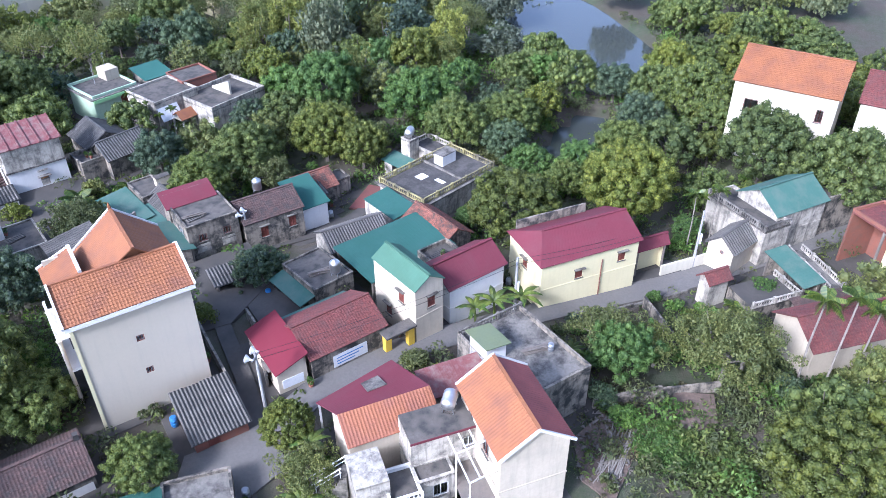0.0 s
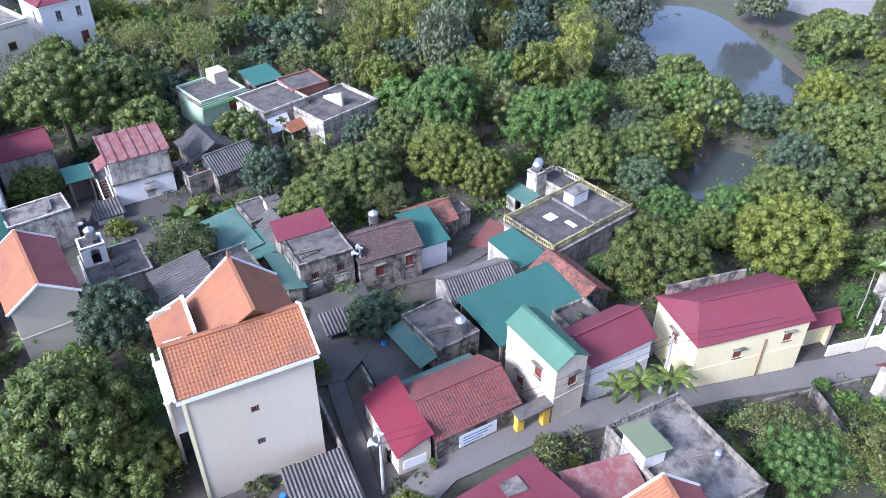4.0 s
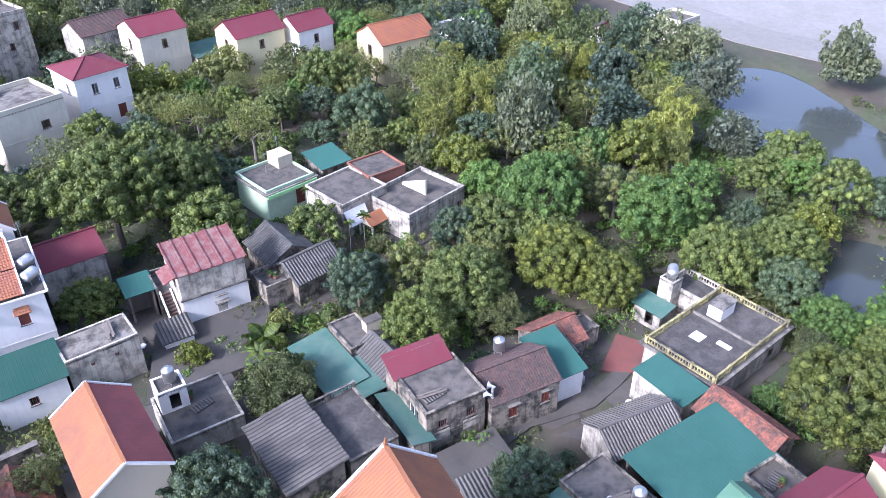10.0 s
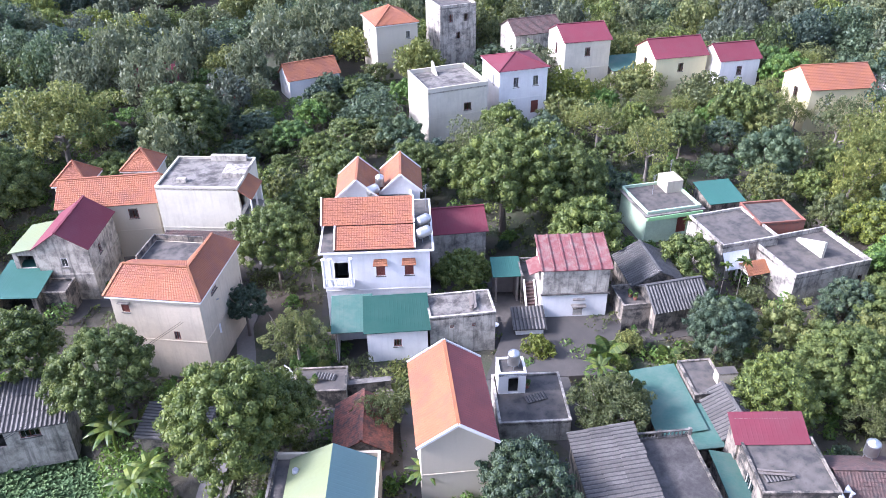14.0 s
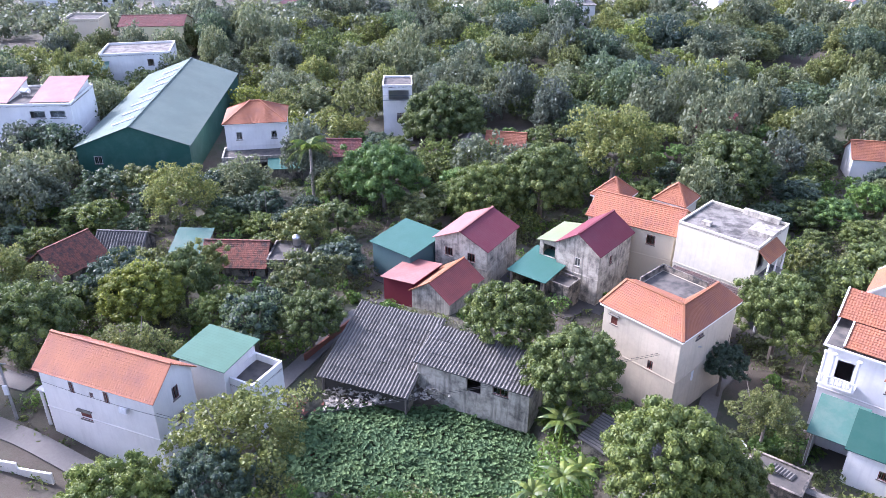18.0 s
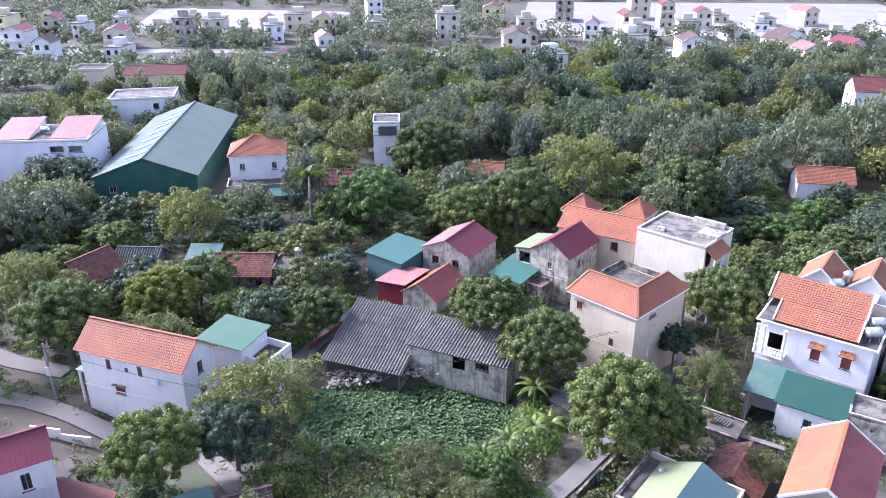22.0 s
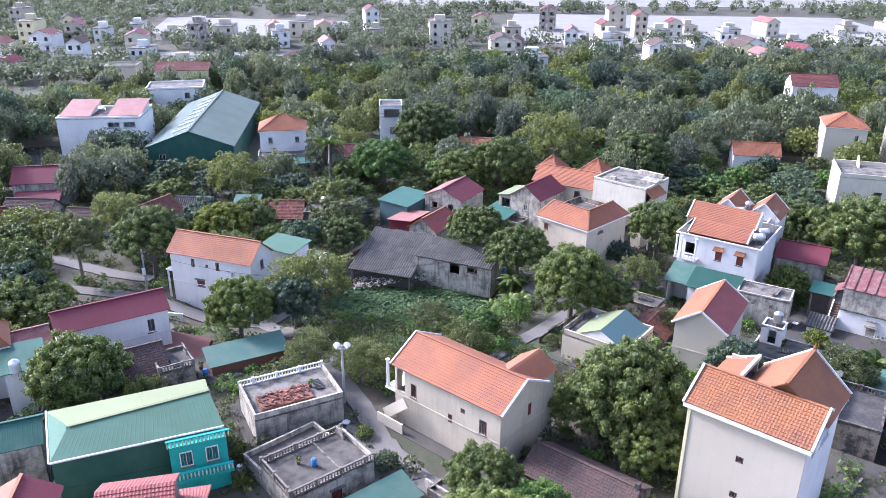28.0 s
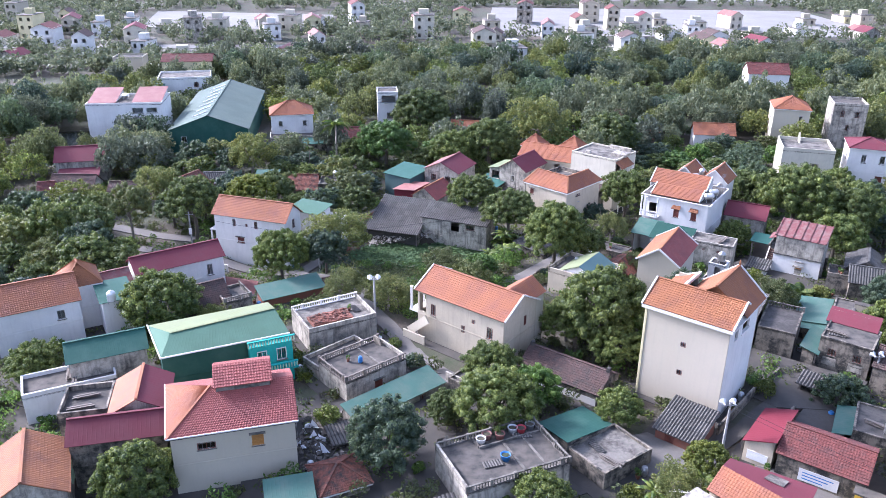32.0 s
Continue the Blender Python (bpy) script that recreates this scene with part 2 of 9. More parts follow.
WOOD = surface("dark_red_wood", (0.16, 0.05, 0.035), amount=0.2, stain=(0.05, 0.025, 0.02), s2=12, rough=0.6)
OCHRE = surface("ochre_wood", (0.42, 0.20, 0.05), amount=0.2, s2=12, rough=0.6)
OLDYELLOW = surface("stained_yellow_paint", (0.36, 0.315, 0.135), amount=0.9, stain=(0.10, 0.09, 0.07), s1=0.6, streak=True)
OCHREPAINT = surface("ochre_yellow_paint", (0.62, 0.42, 0.04), amount=0.15, stain=(0.3, 0.2, 0.06), grain=0.05)
TIMBER = surface("grey_timber", (0.20, 0.17, 0.14), amount=0.4, s2=12)
DARK = surface("shaded_room", (0.025, 0.025, 0.027), amount=0.1, bumps=0.0)
GLASS = glassy("window_glass", (0.75, 0.82, 0.85))
STEEL = surface("stainless_steel", (0.66, 0.65, 0.63), amount=0.25, rough=0.48, metal=1.0, bumps=0.0)
GALV = surface("galvanised_steel", (0.42, 0.43, 0.44), amount=0.2, rough=0.45, metal=0.7, bumps=0.0)
BLUEPL = surface("blue_plastic", (0.05, 0.18, 0.42), amount=0.05, rough=0.4, bumps=0.0)
REDPL = surface("red_plastic", (0.40, 0.05, 0.06), amount=0.05, rough=0.4, bumps=0.0)
WHITEPL = surface("white_plastic", (0.75, 0.75, 0.74), amount=0.08, rough=0.45, bumps=0.0)
POSTC = surface("pole_concrete", (0.36, 0.35, 0.33), amount=0.3)
BAREEARTH = surface("bare_brown_earth", (0.150, 0.108, 0.082), amount=0.7, stain=(0.075, 0.062, 0.048), s1=0.9, rough=0.95, grain=0.3)
BARK = surface("bark", (0.12, 0.10, 0.08), amount=0.4, s1=2.0, s2=10)
PALEBARK = surface("pale_bark", (0.26, 0.23, 0.19), amount=0.3, s1=2.0, s2=10)
LEAF = leafy("mango_leaf", (0.066, 0.092, 0.028), (0.186, 0.218, 0.066))
LEAFY = leafy("longan_leaf", (0.078, 0.098, 0.020), (0.195, 0.212, 0.044))
# far leaves: paler and greyer, distance haze mixed into the colour
LEAFHAZE = leafy("far_leaf", (0.090, 0.108, 0.070), (0.18, 0.195, 0.125))
LEAFB = leafy("bluish_leaf", (0.046, 0.072, 0.048), (0.118, 0.152, 0.094))
LEAFO = leafy("olive_leaf", (0.084, 0.101, 0.036), (0.200, 0.212, 0.080))
LEAFG = leafy("bright_leaf", (0.058, 0.110, 0.028), (0.155, 0.230, 0.060))
BAMBOOL = leafy("bamboo_leaf", (0.120, 0.142, 0.034), (0.265, 0.270, 0.075))
PALML = leafy("palm_leaf", (0.045, 0.085, 0.020), (0.17, 0.20, 0.045), rough=0.4)
LOTUSL = leafy("taro_leaf", (0.052, 0.092, 0.038), (0.098, 0.150, 0.066), trans=0.15, rough=0.8)
GRASSL = leafy("grass_blade", (0.052, 0.080, 0.024), (0.125, 0.16, 0.05))
DRYL = leafy("dry_scrub_leaf", (0.09, 0.08, 0.045), (0.19, 0.17, 0.09))


def water_mat():
    m, nt, b = mat_base("pond_water")
    b.inputs["Base Color"].default_value = (0.055, 0.062, 0.056, 1)
    b.inputs["Roughness"].default_value = 0.08
    bump(nt, b, noise_node(nt, 1.3, 3.0).outputs["Fac"], 0.04, 0.05)
    return m


def ground_mat():
    m, nt, b = mat_base("earth_and_grass")
    n1, n2, n3 = noise_node(nt, 0.09, 5.0), noise_node(nt, 0.8, 6.0, 0.7), noise_node(nt, 7.0, 4.0, 0.7)
    c = mix(nt, ramp(nt, n1.outputs["Fac"], 0.40, 0.66), (0.070, 0.055, 0.038), (0.046, 0.062, 0.026))
    c = mix(nt, ramp(nt, n2.outputs["Fac"], 0.45, 0.75), c, (0.088, 0.075, 0.056))
    c = mix(nt, 1.0, c, mix(nt, n3.outputs["Fac"], (0.55, 0.55, 0.55), (1.4, 1.4, 1.4)), "MULTIPLY")
    nt.links.new(c, b.inputs["Base Color"])
    b.inputs["Roughness"].default_value = 0.95
    bump(nt, b, n3.outputs["Fac"], 0.6, 0.1)
    return m


WATER, EARTH = water_mat(), ground_mat()


# ---- mesh tools ----
class Mesh:
    """Collects vertices and faces in local metres."""

    def __init__(self):
        self.v, self.f, self.valleys = [], [], []

    def add(self, pts, faces):
        n = len(self.v)
        self.v.extend(tuple(p) for p in pts)
        self.f.extend(tuple(n + i for i in f) for f in faces)
        return self

    def box(self, x0, x1, y0, y1, z0, z1):
        p = [(x, y, z) for z in (z0, z1) for y in (y0, y1) for x in (x0, x1)]
        return self.add(p, [(0, 2, 3, 1), (4, 5, 7, 6), (0, 1, 5, 4), (2, 6, 7, 3), (0, 4, 6, 2), (1, 3, 7, 5)])

    def beam(self, a, b, w, h=None, up=(0, 0, 1)):
        """A bar from a to b, w wide and h high."""
        a, b, h = Vector(a), Vector(b), h or w
        d = (b - a).normalized()
        s = d.cross(Vector(up))
        s = (s if s.length > 1e-4 else d.cross(Vector((1, 0, 0)))).normalized()
        t = s.cross(d)
        p = [q + s * i * w / 2 + t * j * h / 2 for q in (a, b) for i, j in ((-1, -1), (1, -1), (1, 1), (-1, 1))]
        return self.add(p, [(0, 3, 2, 1), (4, 5, 6, 7), (0, 1, 5, 4), (1, 2, 6, 5), (2, 3, 7, 6), (3, 0, 4, 7)])

    def lathe(self, profile, n=12, c=(0, 0, 0), axis="z"):
        """A turned shape from (radius, height) pairs."""
        pts = []
        for r, z in profile:
            for i in range(n):
                a = 2 * math.pi * i / n
                q = (r * math.cos(a), r * math.sin(a), z)
                q = q if axis == "z" else ((z, q[0], q[1]) if axis == "x" else (q[0], z, q[1]))
                pts.append((c[0] + q[0], c[1] + q[1], c[2] + q[2]))
        m = len(profile)
        fs = [(k * n + i, k * n + (i + 1) % n, (k + 1) * n + (i + 1) % n, (k + 1) * n + i) for k in range(m - 1) for i in range(n)]
        fs += [tuple(range(n))[::-1], tuple((m - 1) * n + i for i in range(n))]
        return self.add(pts, fs)

    def tube(self, pts, radii, n=6):
        """A tapered limb along points."""
        pts = [Vector(p) for p in pts]
        rings = []
        for k, p in enumerate(pts):
            d = (pts[min(k + 1, len(pts) - 1)] - pts[max(k - 1, 0)]).normalized()
            s = d.orthogonal().normalized()
            t = d.cross(s)
            rings += [p + (s * math.cos(2 * math.pi * i / n) + t * math.sin(2 * math.pi * i / n)) * radii[k] for i in range(n)]
        fs = [(k * n + i, k * n + (i + 1) % n, (k + 1) * n + (i + 1) % n, (k + 1) * n + i) for k in range(len(pts) - 1) for i in range(n)]
        return self.add(rings, fs + [tuple((len(pts) - 1) * n + i for i in range(n))])


def mesh_data(name, m, material, smooth=False):
    me = bpy.data.meshes.new(name)
    me.from_pydata(m.v, [], m.f)
    me.materials.append(material)
    if m.valleys:
        me.materials.append(VALLEYMAT)
        for i in m.valleys:
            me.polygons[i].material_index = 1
    if smooth:
        me.polygons.foreach_set("use_smooth", [True] * len(me.polygons))
    me.update()
    return me


def part(name, m, material, parent, label="", smooth=False):
    """One mesh object under a thing or a part."""
    ob = new(name, mesh_data(name, m, material, smooth))
    ob.parent = parent
    return tagged(ob, label) if label else ob


def empty(name, label, category, m, group="", kind=""):
    ob = new(name)
    ob.matrix_basis = m
    return tagged(ob, label, category, group, kind)


def quads_mesh(name, v, material):
    """A mesh of loose quads from an array of shape (n, 4, 3)."""
    n = len(v)
    me = bpy.data.meshes.new(name)
    me.vertices.add(4 * n)
    me.vertices.foreach_set("co", np.asarray(v, np.float32).ravel())
    me.loops.add(4 * n)
    me.loops.foreach_set("vertex_index", np.arange(4 * n, dtype=np.int32))
    me.polygons.add(n)
    me.polygons.foreach_set("loop_start", np.arange(0, 4 * n, 4, dtype=np.int32))
    me.materials.append(material)
    me.update(calc_edges=True)
    return me


# ---- ground ----
def step(a, b, t):
    t = min(1.0, max(0.0, (t - a) / (b - a)))
    return t * t * (3 - 2 * t)


PONDS = [(121, -17, 23, 10.5, 28, -3.0), (81, -21.5, 8.5, 3.6, -18, -2.6), (0.3, 51.6, 11.0, 6.8, -8, -2.2), (-80, 121, 9, 16, 10, -4.4), (90, 168, 30, 11, -8, -4.4)]


def pond_depth(x, y):
    d = 0.0
    for px, py, a, b, r, z in PONDS:
        c, s = math.cos(radians(r)), math.sin(radians(r))
        u, v = ((x - px) * c + (y - py) * s) / a, (-(x - px) * s + (y - py) * c) / b
        d = max(d, (2.8 if z == -2.2 else 1.6) * (1 - step(0.85, 1.10, (u ** 4 + v ** 4) ** 0.25)))
    return d


def level(x, y):
    e = step(30, 52, x)
    n = step(30, 66, y)
    z = 0.4 - 2.0 * e - 3.4 * n * (1 - 0.55 * e) - 1.0 * step(12, 35, -x) * (1 - n) - 1.8 * (1 - step(4, 14, math.hypot(x + 20, y - 51))) + 1.5 * (1 - step(5, 13, math.hypot(x - 2, y - 64)))
    return z


def ground_z(x, y):
    return level(x, y) - pond_depth(x, y) + 0.10 * noise.noise(Vector((x * 0.15, y * 0.15, 0)))


def ground():
    def axis(a, b, fine, far):
        inner = list(np.arange(a, b, fine))
        lo, hi, d = [], [], fine
        x = a
        while x > -far:
            d *= 1.35
            x -= d
            lo.append(x)
        x, d = inner[-1], fine
        while x < far:
            d *= 1.35
            x += d
            hi.append(x)
        return lo[::-1] + inner + hi
    xs, ys = axis(-100, 175, 2.0, 4200), axis(-75, 190, 2.0, 4200)
    m = Mesh()
    m.v = [(x, y, ground_z(x, y)) for y in ys for x in xs]
    n = len(xs)
    m.f = [(j * n + i, j * n + i + 1, (j + 1) * n + i + 1, (j + 1) * n + i) for j in range(len(ys) - 1) for i in range(n - 1)]
    ob = new("ground", mesh_data("ground", m, EARTH, True))
    tagged(ob, "earth and rough grass under the village", "ground", kind="structure")


ground()


def ribbon(name, pts, width, material, label, category, lift=0.06, kind="structure"):
    """A lane that follows the ground, with a thickness."""
    pts = [Vector((x, y, 0)) for x, y in pts]
    fine = []
    for a, b in zip(pts, pts[1:]):
        k = max(1, int((b - a).length / 2.0))
        fine += [a.lerp(b, i / k) for i in range(k)]
    fine.append(pts[-1])
    m, rows = Mesh(), []
    for k, p in enumerate(fine):
        d = (fine[min(k + 1, len(fine) - 1)] - fine[max(k - 1, 0)]).normalized()
        s = Vector((-d.y, d.x, 0)) * width / 2
        z = max(level(*(p + s * q).xy) for q in (-1, 0, 1)) + lift + 0.1
        rows += [(*(p - s).xy, z - 0.5), (*(p - s).xy, z), (*(p + s).xy, z), (*(p + s).xy, z - 0.5)]
    n = len(fine)
    m.add(rows, [(4 * k + i, 4 * k + i + 1, 4 * k + i + 5, 4 * k + i + 4) for k in range(n - 1) for i in range(3)] + [(0, 3, 2, 1), (4 * n - 4, 4 * n - 3, 4 * n - 2, 4 * n - 1)])
    return tagged(new(name, mesh_data(name, m, material)), label, category, kind=kind)


def slab(name, corners, material, label, category, lift=0.10, kind="structure"):
    """A paved yard."""
    z = max(level(x, y) for x, y in corners) + lift + 0.1
    n = len(corners)
    m = Mesh().add([(x, y, z) for x, y in corners] + [(x, y, z - 1.2) for x, y in corners],
                   [tuple(range(n))] + [(i, i + n, (i + 1) % n + n, (i + 1) % n) for i in range(n)])
    return tagged(new(name, mesh_data(name, m, material)), label, category, kind=kind)


def waters():
    for i, (px, py, a, b, r, z) in enumerate(PONDS):
        m = Mesh()
        c, s = math.cos(radians(r)), math.sin(radians(r))
        pts = []
        for k in range(40):
            t = 2 * math.pi * k / 40
            q = 1.12 + 0.05 * math.sin(3 * t + i)
            k4 = (math.cos(t) ** 4 + math.sin(t) ** 4) ** -0.25
            u, v = a * q * k4 * math.cos(t), b * q * k4 * math.sin(t)
            pts.append((px + u * c - v * s, py + u * s + v * c, level(px, py) - 0.75))
        m.add(pts, [tuple(range(40))])
        if i != 2:
            tagged(new("water", mesh_data("water", m, WATER)), "still grey-green pond water", "water", kind="structure")


waters()
ribbon("road", [(17.5, -1), (21.5, -3), (28.5, -5.4), (33.7, -9.9), (37.6, -14.6), (45, -23.9), (51, -33), (55.2, -38.8), (60.3, -45.3), (69, -56.5), (80, -72)], 2.7, ROADMAT, "narrow pale concrete village street", "road")
ribbon("road", [(22.5, -3), (27.6, 0.6), (32.3, 4.6), (37.5, 8.6), (44, 9.5), (49, 7), (53, 2.5), (56, 1), (60, -0.5)], 1.4, SLABMAT, "worn concrete lane between the houses", "road", 0.08)
ribbon("road", [(2, 25.5), (6, 30.2), (11, 35.4), (14.3, 38.9), (20.1, 46.3), (24.2, 50.9), (26.9, 55.7), (29, 60.1), (32.3, 63.7)], 1.7, ROADMAT, "worn concrete lane beside the beige house", "road")
ribbon("road", [(-60, 62), (-50, 58.5), (-37.4, 54.8), (-31.2, 51.7), (-25.7, 49.1), (-18.3, 47.1), (-13.6, 39.6), (-10.5, 35.2), (-4.9, 24.1), (-2.6, 17.9), (0.4, 13.6), (5, 8.5)], 2.0, ROADMAT, "pale concrete lane", "road")
ribbon("road", [(-18, 47.3), (-16, 52.3), (-13.7, 58.5), (-11.8, 62.6), (-9, 68.2), (-6.1, 73.9)], 1.9, ROADMAT, "narrow lane past the shed", "road", 0.08)
ribbon("road", [(-72, 76), (-60, 71), (-51.6, 68), (-43.1, 63.3), (-36.3, 60.8)], 2.2, ROADMAT, "pale earth lane", "road")
ribbon("road", [(-400, 275), (-36, 268), (60, 258), (117, 266), (183, 256), (420, 250)], 9.0, FIELDMAT, "pale country road", "road")
ribbon("road", [(160, -80), (148, -34), (158, -10), (190, 30), (240, 70)], 11.0, FIELDMAT, "pale construction road by the pond", "road")
slab("pavement", [(37.5, 5.6), (41.6, 5.0), (40.5, 1.5), (36.8, -0.9), (33.6, 1.6)], SLABMAT, "stained concrete courtyard", "yard")
slab("pavement", [(57.2, 2.2), (62.7, 1.6), (62.2, -2.6), (58.0, -1.2)], REDYARD, "red tiled courtyard", "yard")
slab("pavement", [(-28.0, 40.6), (-22.6, 38.5), (-22.4, 33.4), (-27.4, 35.4)], REDYARD, "red tiled courtyard", "yard")
slab("pavement", [(-18, 8), (-7, 12), (3, 9), (10, 2), (0, -10), (-18, -8)], SLABMAT, "dark stained concrete yards", "yard", 0.0)
slab("pavement", [(29, 11), (35, 18), (46, 9), (41, 4), (34, 5)], SLABMAT, "dark stained concrete yards behind the tall house", "yard", 0.0)
slab("pavement", [(40, 37), (48, 42), (58, 36), (49, 30)], SLABMAT, "dark stained concrete yards by the tower", "yard", 0.0)
slab("pavement", [(-48, 14), (-44, 22), (-33, 17), (-36, 8)], SLABMAT, "grey concrete yard with old stains", "yard", 0.0)
slab("pavement", [(15.5, 0.6), (19.5, 1.6), (23.5, -2.4), (20.6, -6.2), (16.4, -4.0)], ROADMAT, "pale concrete junction", "yard", 0.14)
slab("pavement", [(46.6, 44.5), (50.0, 47.0), (54.0, 43.6), (50.0, 40.2)], SLABMAT, "dark concrete yard by the stairs", "yard")
slab("pavement", [(-6, 21), (-1.5, 18.5), (0.6, 13.2), (-3.5, 12.0), (-7, 17)], ROADMAT, "pale concrete crossing", "yard", 0.14)
for c in ([(40, 300), (230, 290), (240, 400), (60, 420)], [(-20, 470), (420, 450), (470, 560), (-10, 600)], [(141, -40), (190, -45), (230, 20), (165, 12)], [(-120, 330), (-40, 320), (-30, 380), (-130, 400)]):
    slab("field", c, FIELDMAT, "bare pale field with standing water", "field", 0.02)


# ---- roofs and walls ----
def lerp3(a, b, t):
    return tuple(p + (q - p) * t for p, q in zip(a, b))


def panel(style, p00, p10, p11, p01, thick=0.07):
    """A roof slope between eave (p00, p10) and top (p01, p11), with real courses, ribs or waves."""
    a, b, c, d = (Vector(p) for p in (p00, p10, p11, p01))
    n = ((b - a).cross(d - a) if (d - a).length > 1e-3 else (b - a).cross(c - a)).normalized()
    wide, deep = max((b - a).length, (c - d).length), max((d - a).length, (c - b).length)
    m = Mesh()

    def at(s, t, h):
        p = a.lerp(b, s).lerp(d.lerp(c, s), t)
        return p + n * h
    if style == "tile":
        rows, pitch, prof, rise = max(2, round(deep / 0.28)), 0.24, [(0.0, 0.0), (0.4, 0.022), (0.8, 0.0)], 0.042
    elif style == "corr":
        rows, pitch, prof, rise = max(1, round(deep / 1.5)), 0.32, [(0.0, 0.0), (0.25, 0.07), (0.45, 0.075), (0.7, 0.0)], 0.05
    elif style == "metal":
        rows, pitch, prof, rise = 1, 0.36, [(0.0, 0.0), (0.70, 0.0), (0.78, 0.0045), (0.92, 0.0045)], 0.0
    else:
        rows, pitch, prof, rise = 1, 1.0, [(0.0, 0.0)], 0.0
    cols = max(1, round(wide / pitch))
    ss = [((i + o) / cols, h) for i in range(cols) for o, h in prof] + [(1.0, 0.0)]
    k = len(ss)
    rings = [[at(s, 0, -0.02) for s, h in ss]]
    for r in range(rows):
        rings.append([at(s, r / rows, h + rise) for s, h in ss])
        rings.append([at(s, (r + 1) / rows, h) for s, h in ss])
    m.add([p for ring in rings for p in ring], [(q * k + i, q * k + i + 1, (q + 1) * k + i + 1, (q + 1) * k + i) for q in range(len(rings) - 1) for i in range(k - 1)])
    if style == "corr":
        # flat faces between the ribs get the darker material
        m.valleys = [q * (k - 1) + i for q in range(len(rings) - 1) for i in range(k - 1) if ss[i][1] == ss[i + 1][1] == 0.0]
    lowq = [p - n * thick for p in (a, b, c, d)]
    m.add([a, b, c, d] + lowq, [(7, 6, 5, 4), (0, 4, 5, 1), (1, 5, 6, 2), (2, 6, 7, 3), (3, 7, 4, 0)])
    return m


def roof_part(style, quad, cover, th, label=""):
    """A roof slope; corrugated ones are laid sheet by sheet, a little askew."""
    if style != "corr":
        return part("roof_slope", panel(style, *quad), cover, th, label)
    a, b, c, d = (Vector(p) for p in quad)
    n = (b - a).cross(d - a).normalized()
    base = part("roof_slope", panel("flat", *(p - n * 0.03 for p in (a, b, c, d))), cover, th, label)
    rows, cols = max(1, round((d - a).length / 1.7)), max(1, round((b - a).length / 1.05))
    rr = random.Random(int(97 * (b - a).length + 13 * abs(a.z) + 31 * abs(a.x)))
    for r in range(rows):
        for q in range(cols):
            t0, t1 = max(-0.01, r / rows - 0.03 + rr.uniform(-0.02, 0.02)), (r + 1) / rows + rr.uniform(-0.01, 0.02)
            up = rr.uniform(0.0, 0.03)
            pts = [a.lerp(b, s).lerp(d.lerp(c, s), t) + n * up for s, t in ((q / cols, t0), ((q + 1) / cols, t0), ((q + 1) / cols, t1), (q / cols, t1))]
            part("roof_sheet", panel("corr", *pts, 0.012), cover, base)
    return base


def side_map(side, L, W):
    """Local place on a wall: s to the right as seen from outside, z up, d outwards."""
    if side == "f":
        return L, lambda s, z, d: (s, -W / 2 - d, z)
    if side == "r":
        return W, lambda s, z, d: (L / 2 + d, s, z)
    if side == "b":
        return L, lambda s, z, d: (-s, W / 2 + d, z)
    return W, lambda s, z, d: (-L / 2 - d, -s, z)


def slab_on(m, at, s0, s1, z0, z1, d0, d1):
    p = [at(s, z, d) for d in (d0, d1) for z in (z0, z1) for s in (s0, s1)]
    m.add(p, [(0, 2, 3, 1), (4, 5, 7, 6), (0, 1, 5, 4), (2, 6, 7, 3), (0, 4, 6, 2), (1, 3, 7, 5)])


def wall_mesh(at, length, z0, z1, holes, inset=0.0, thick=0.22):
    """A wall with thickness and openings that go through it."""
    m = Mesh()
    xs = sorted({-length / 2 + inset, length / 2 - inset, *(q for h in holes for q in (h[0] - h[2] / 2, h[0] + h[2] / 2))})
    zs = sorted({z0, z1, *(q for h in holes for q in (h[1], h[1] + h[3]))})
    nx, nz = len(xs), len(zs)
    m.v = [at(s, z, d) for d in (-thick, 0.0) for z in zs for s in xs]

    def solid(i, j):
        if not (0 <= i < nx - 1 and 0 <= j < nz - 1):
            return False
        s, z = (xs[i] + xs[i + 1]) / 2, (zs[j] + zs[j + 1]) / 2
        return not any(abs(s - h[0]) < h[2] / 2 and h[1] < z < h[1] + h[3] for h in holes)
    n = nx * nz
    for i in range(nx - 1):
        for j in range(nz - 1):
            if not solid(i, j):
                continue
            a, b, c, d = j * nx + i, j * nx + i + 1, (j + 1) * nx + i + 1, (j + 1) * nx + i
            m.f += [(a, d, c, b), (n + a, n + b, n + c, n + d)]
            for ni, nj, p, q in ((i, j - 1, a, b), (i + 1, j, b, c), (i, j + 1, c, d), (i - 1, j, d, a)):
                if not solid(ni, nj):
                    m.f.append((p, q, n + q, n + p))
    return m


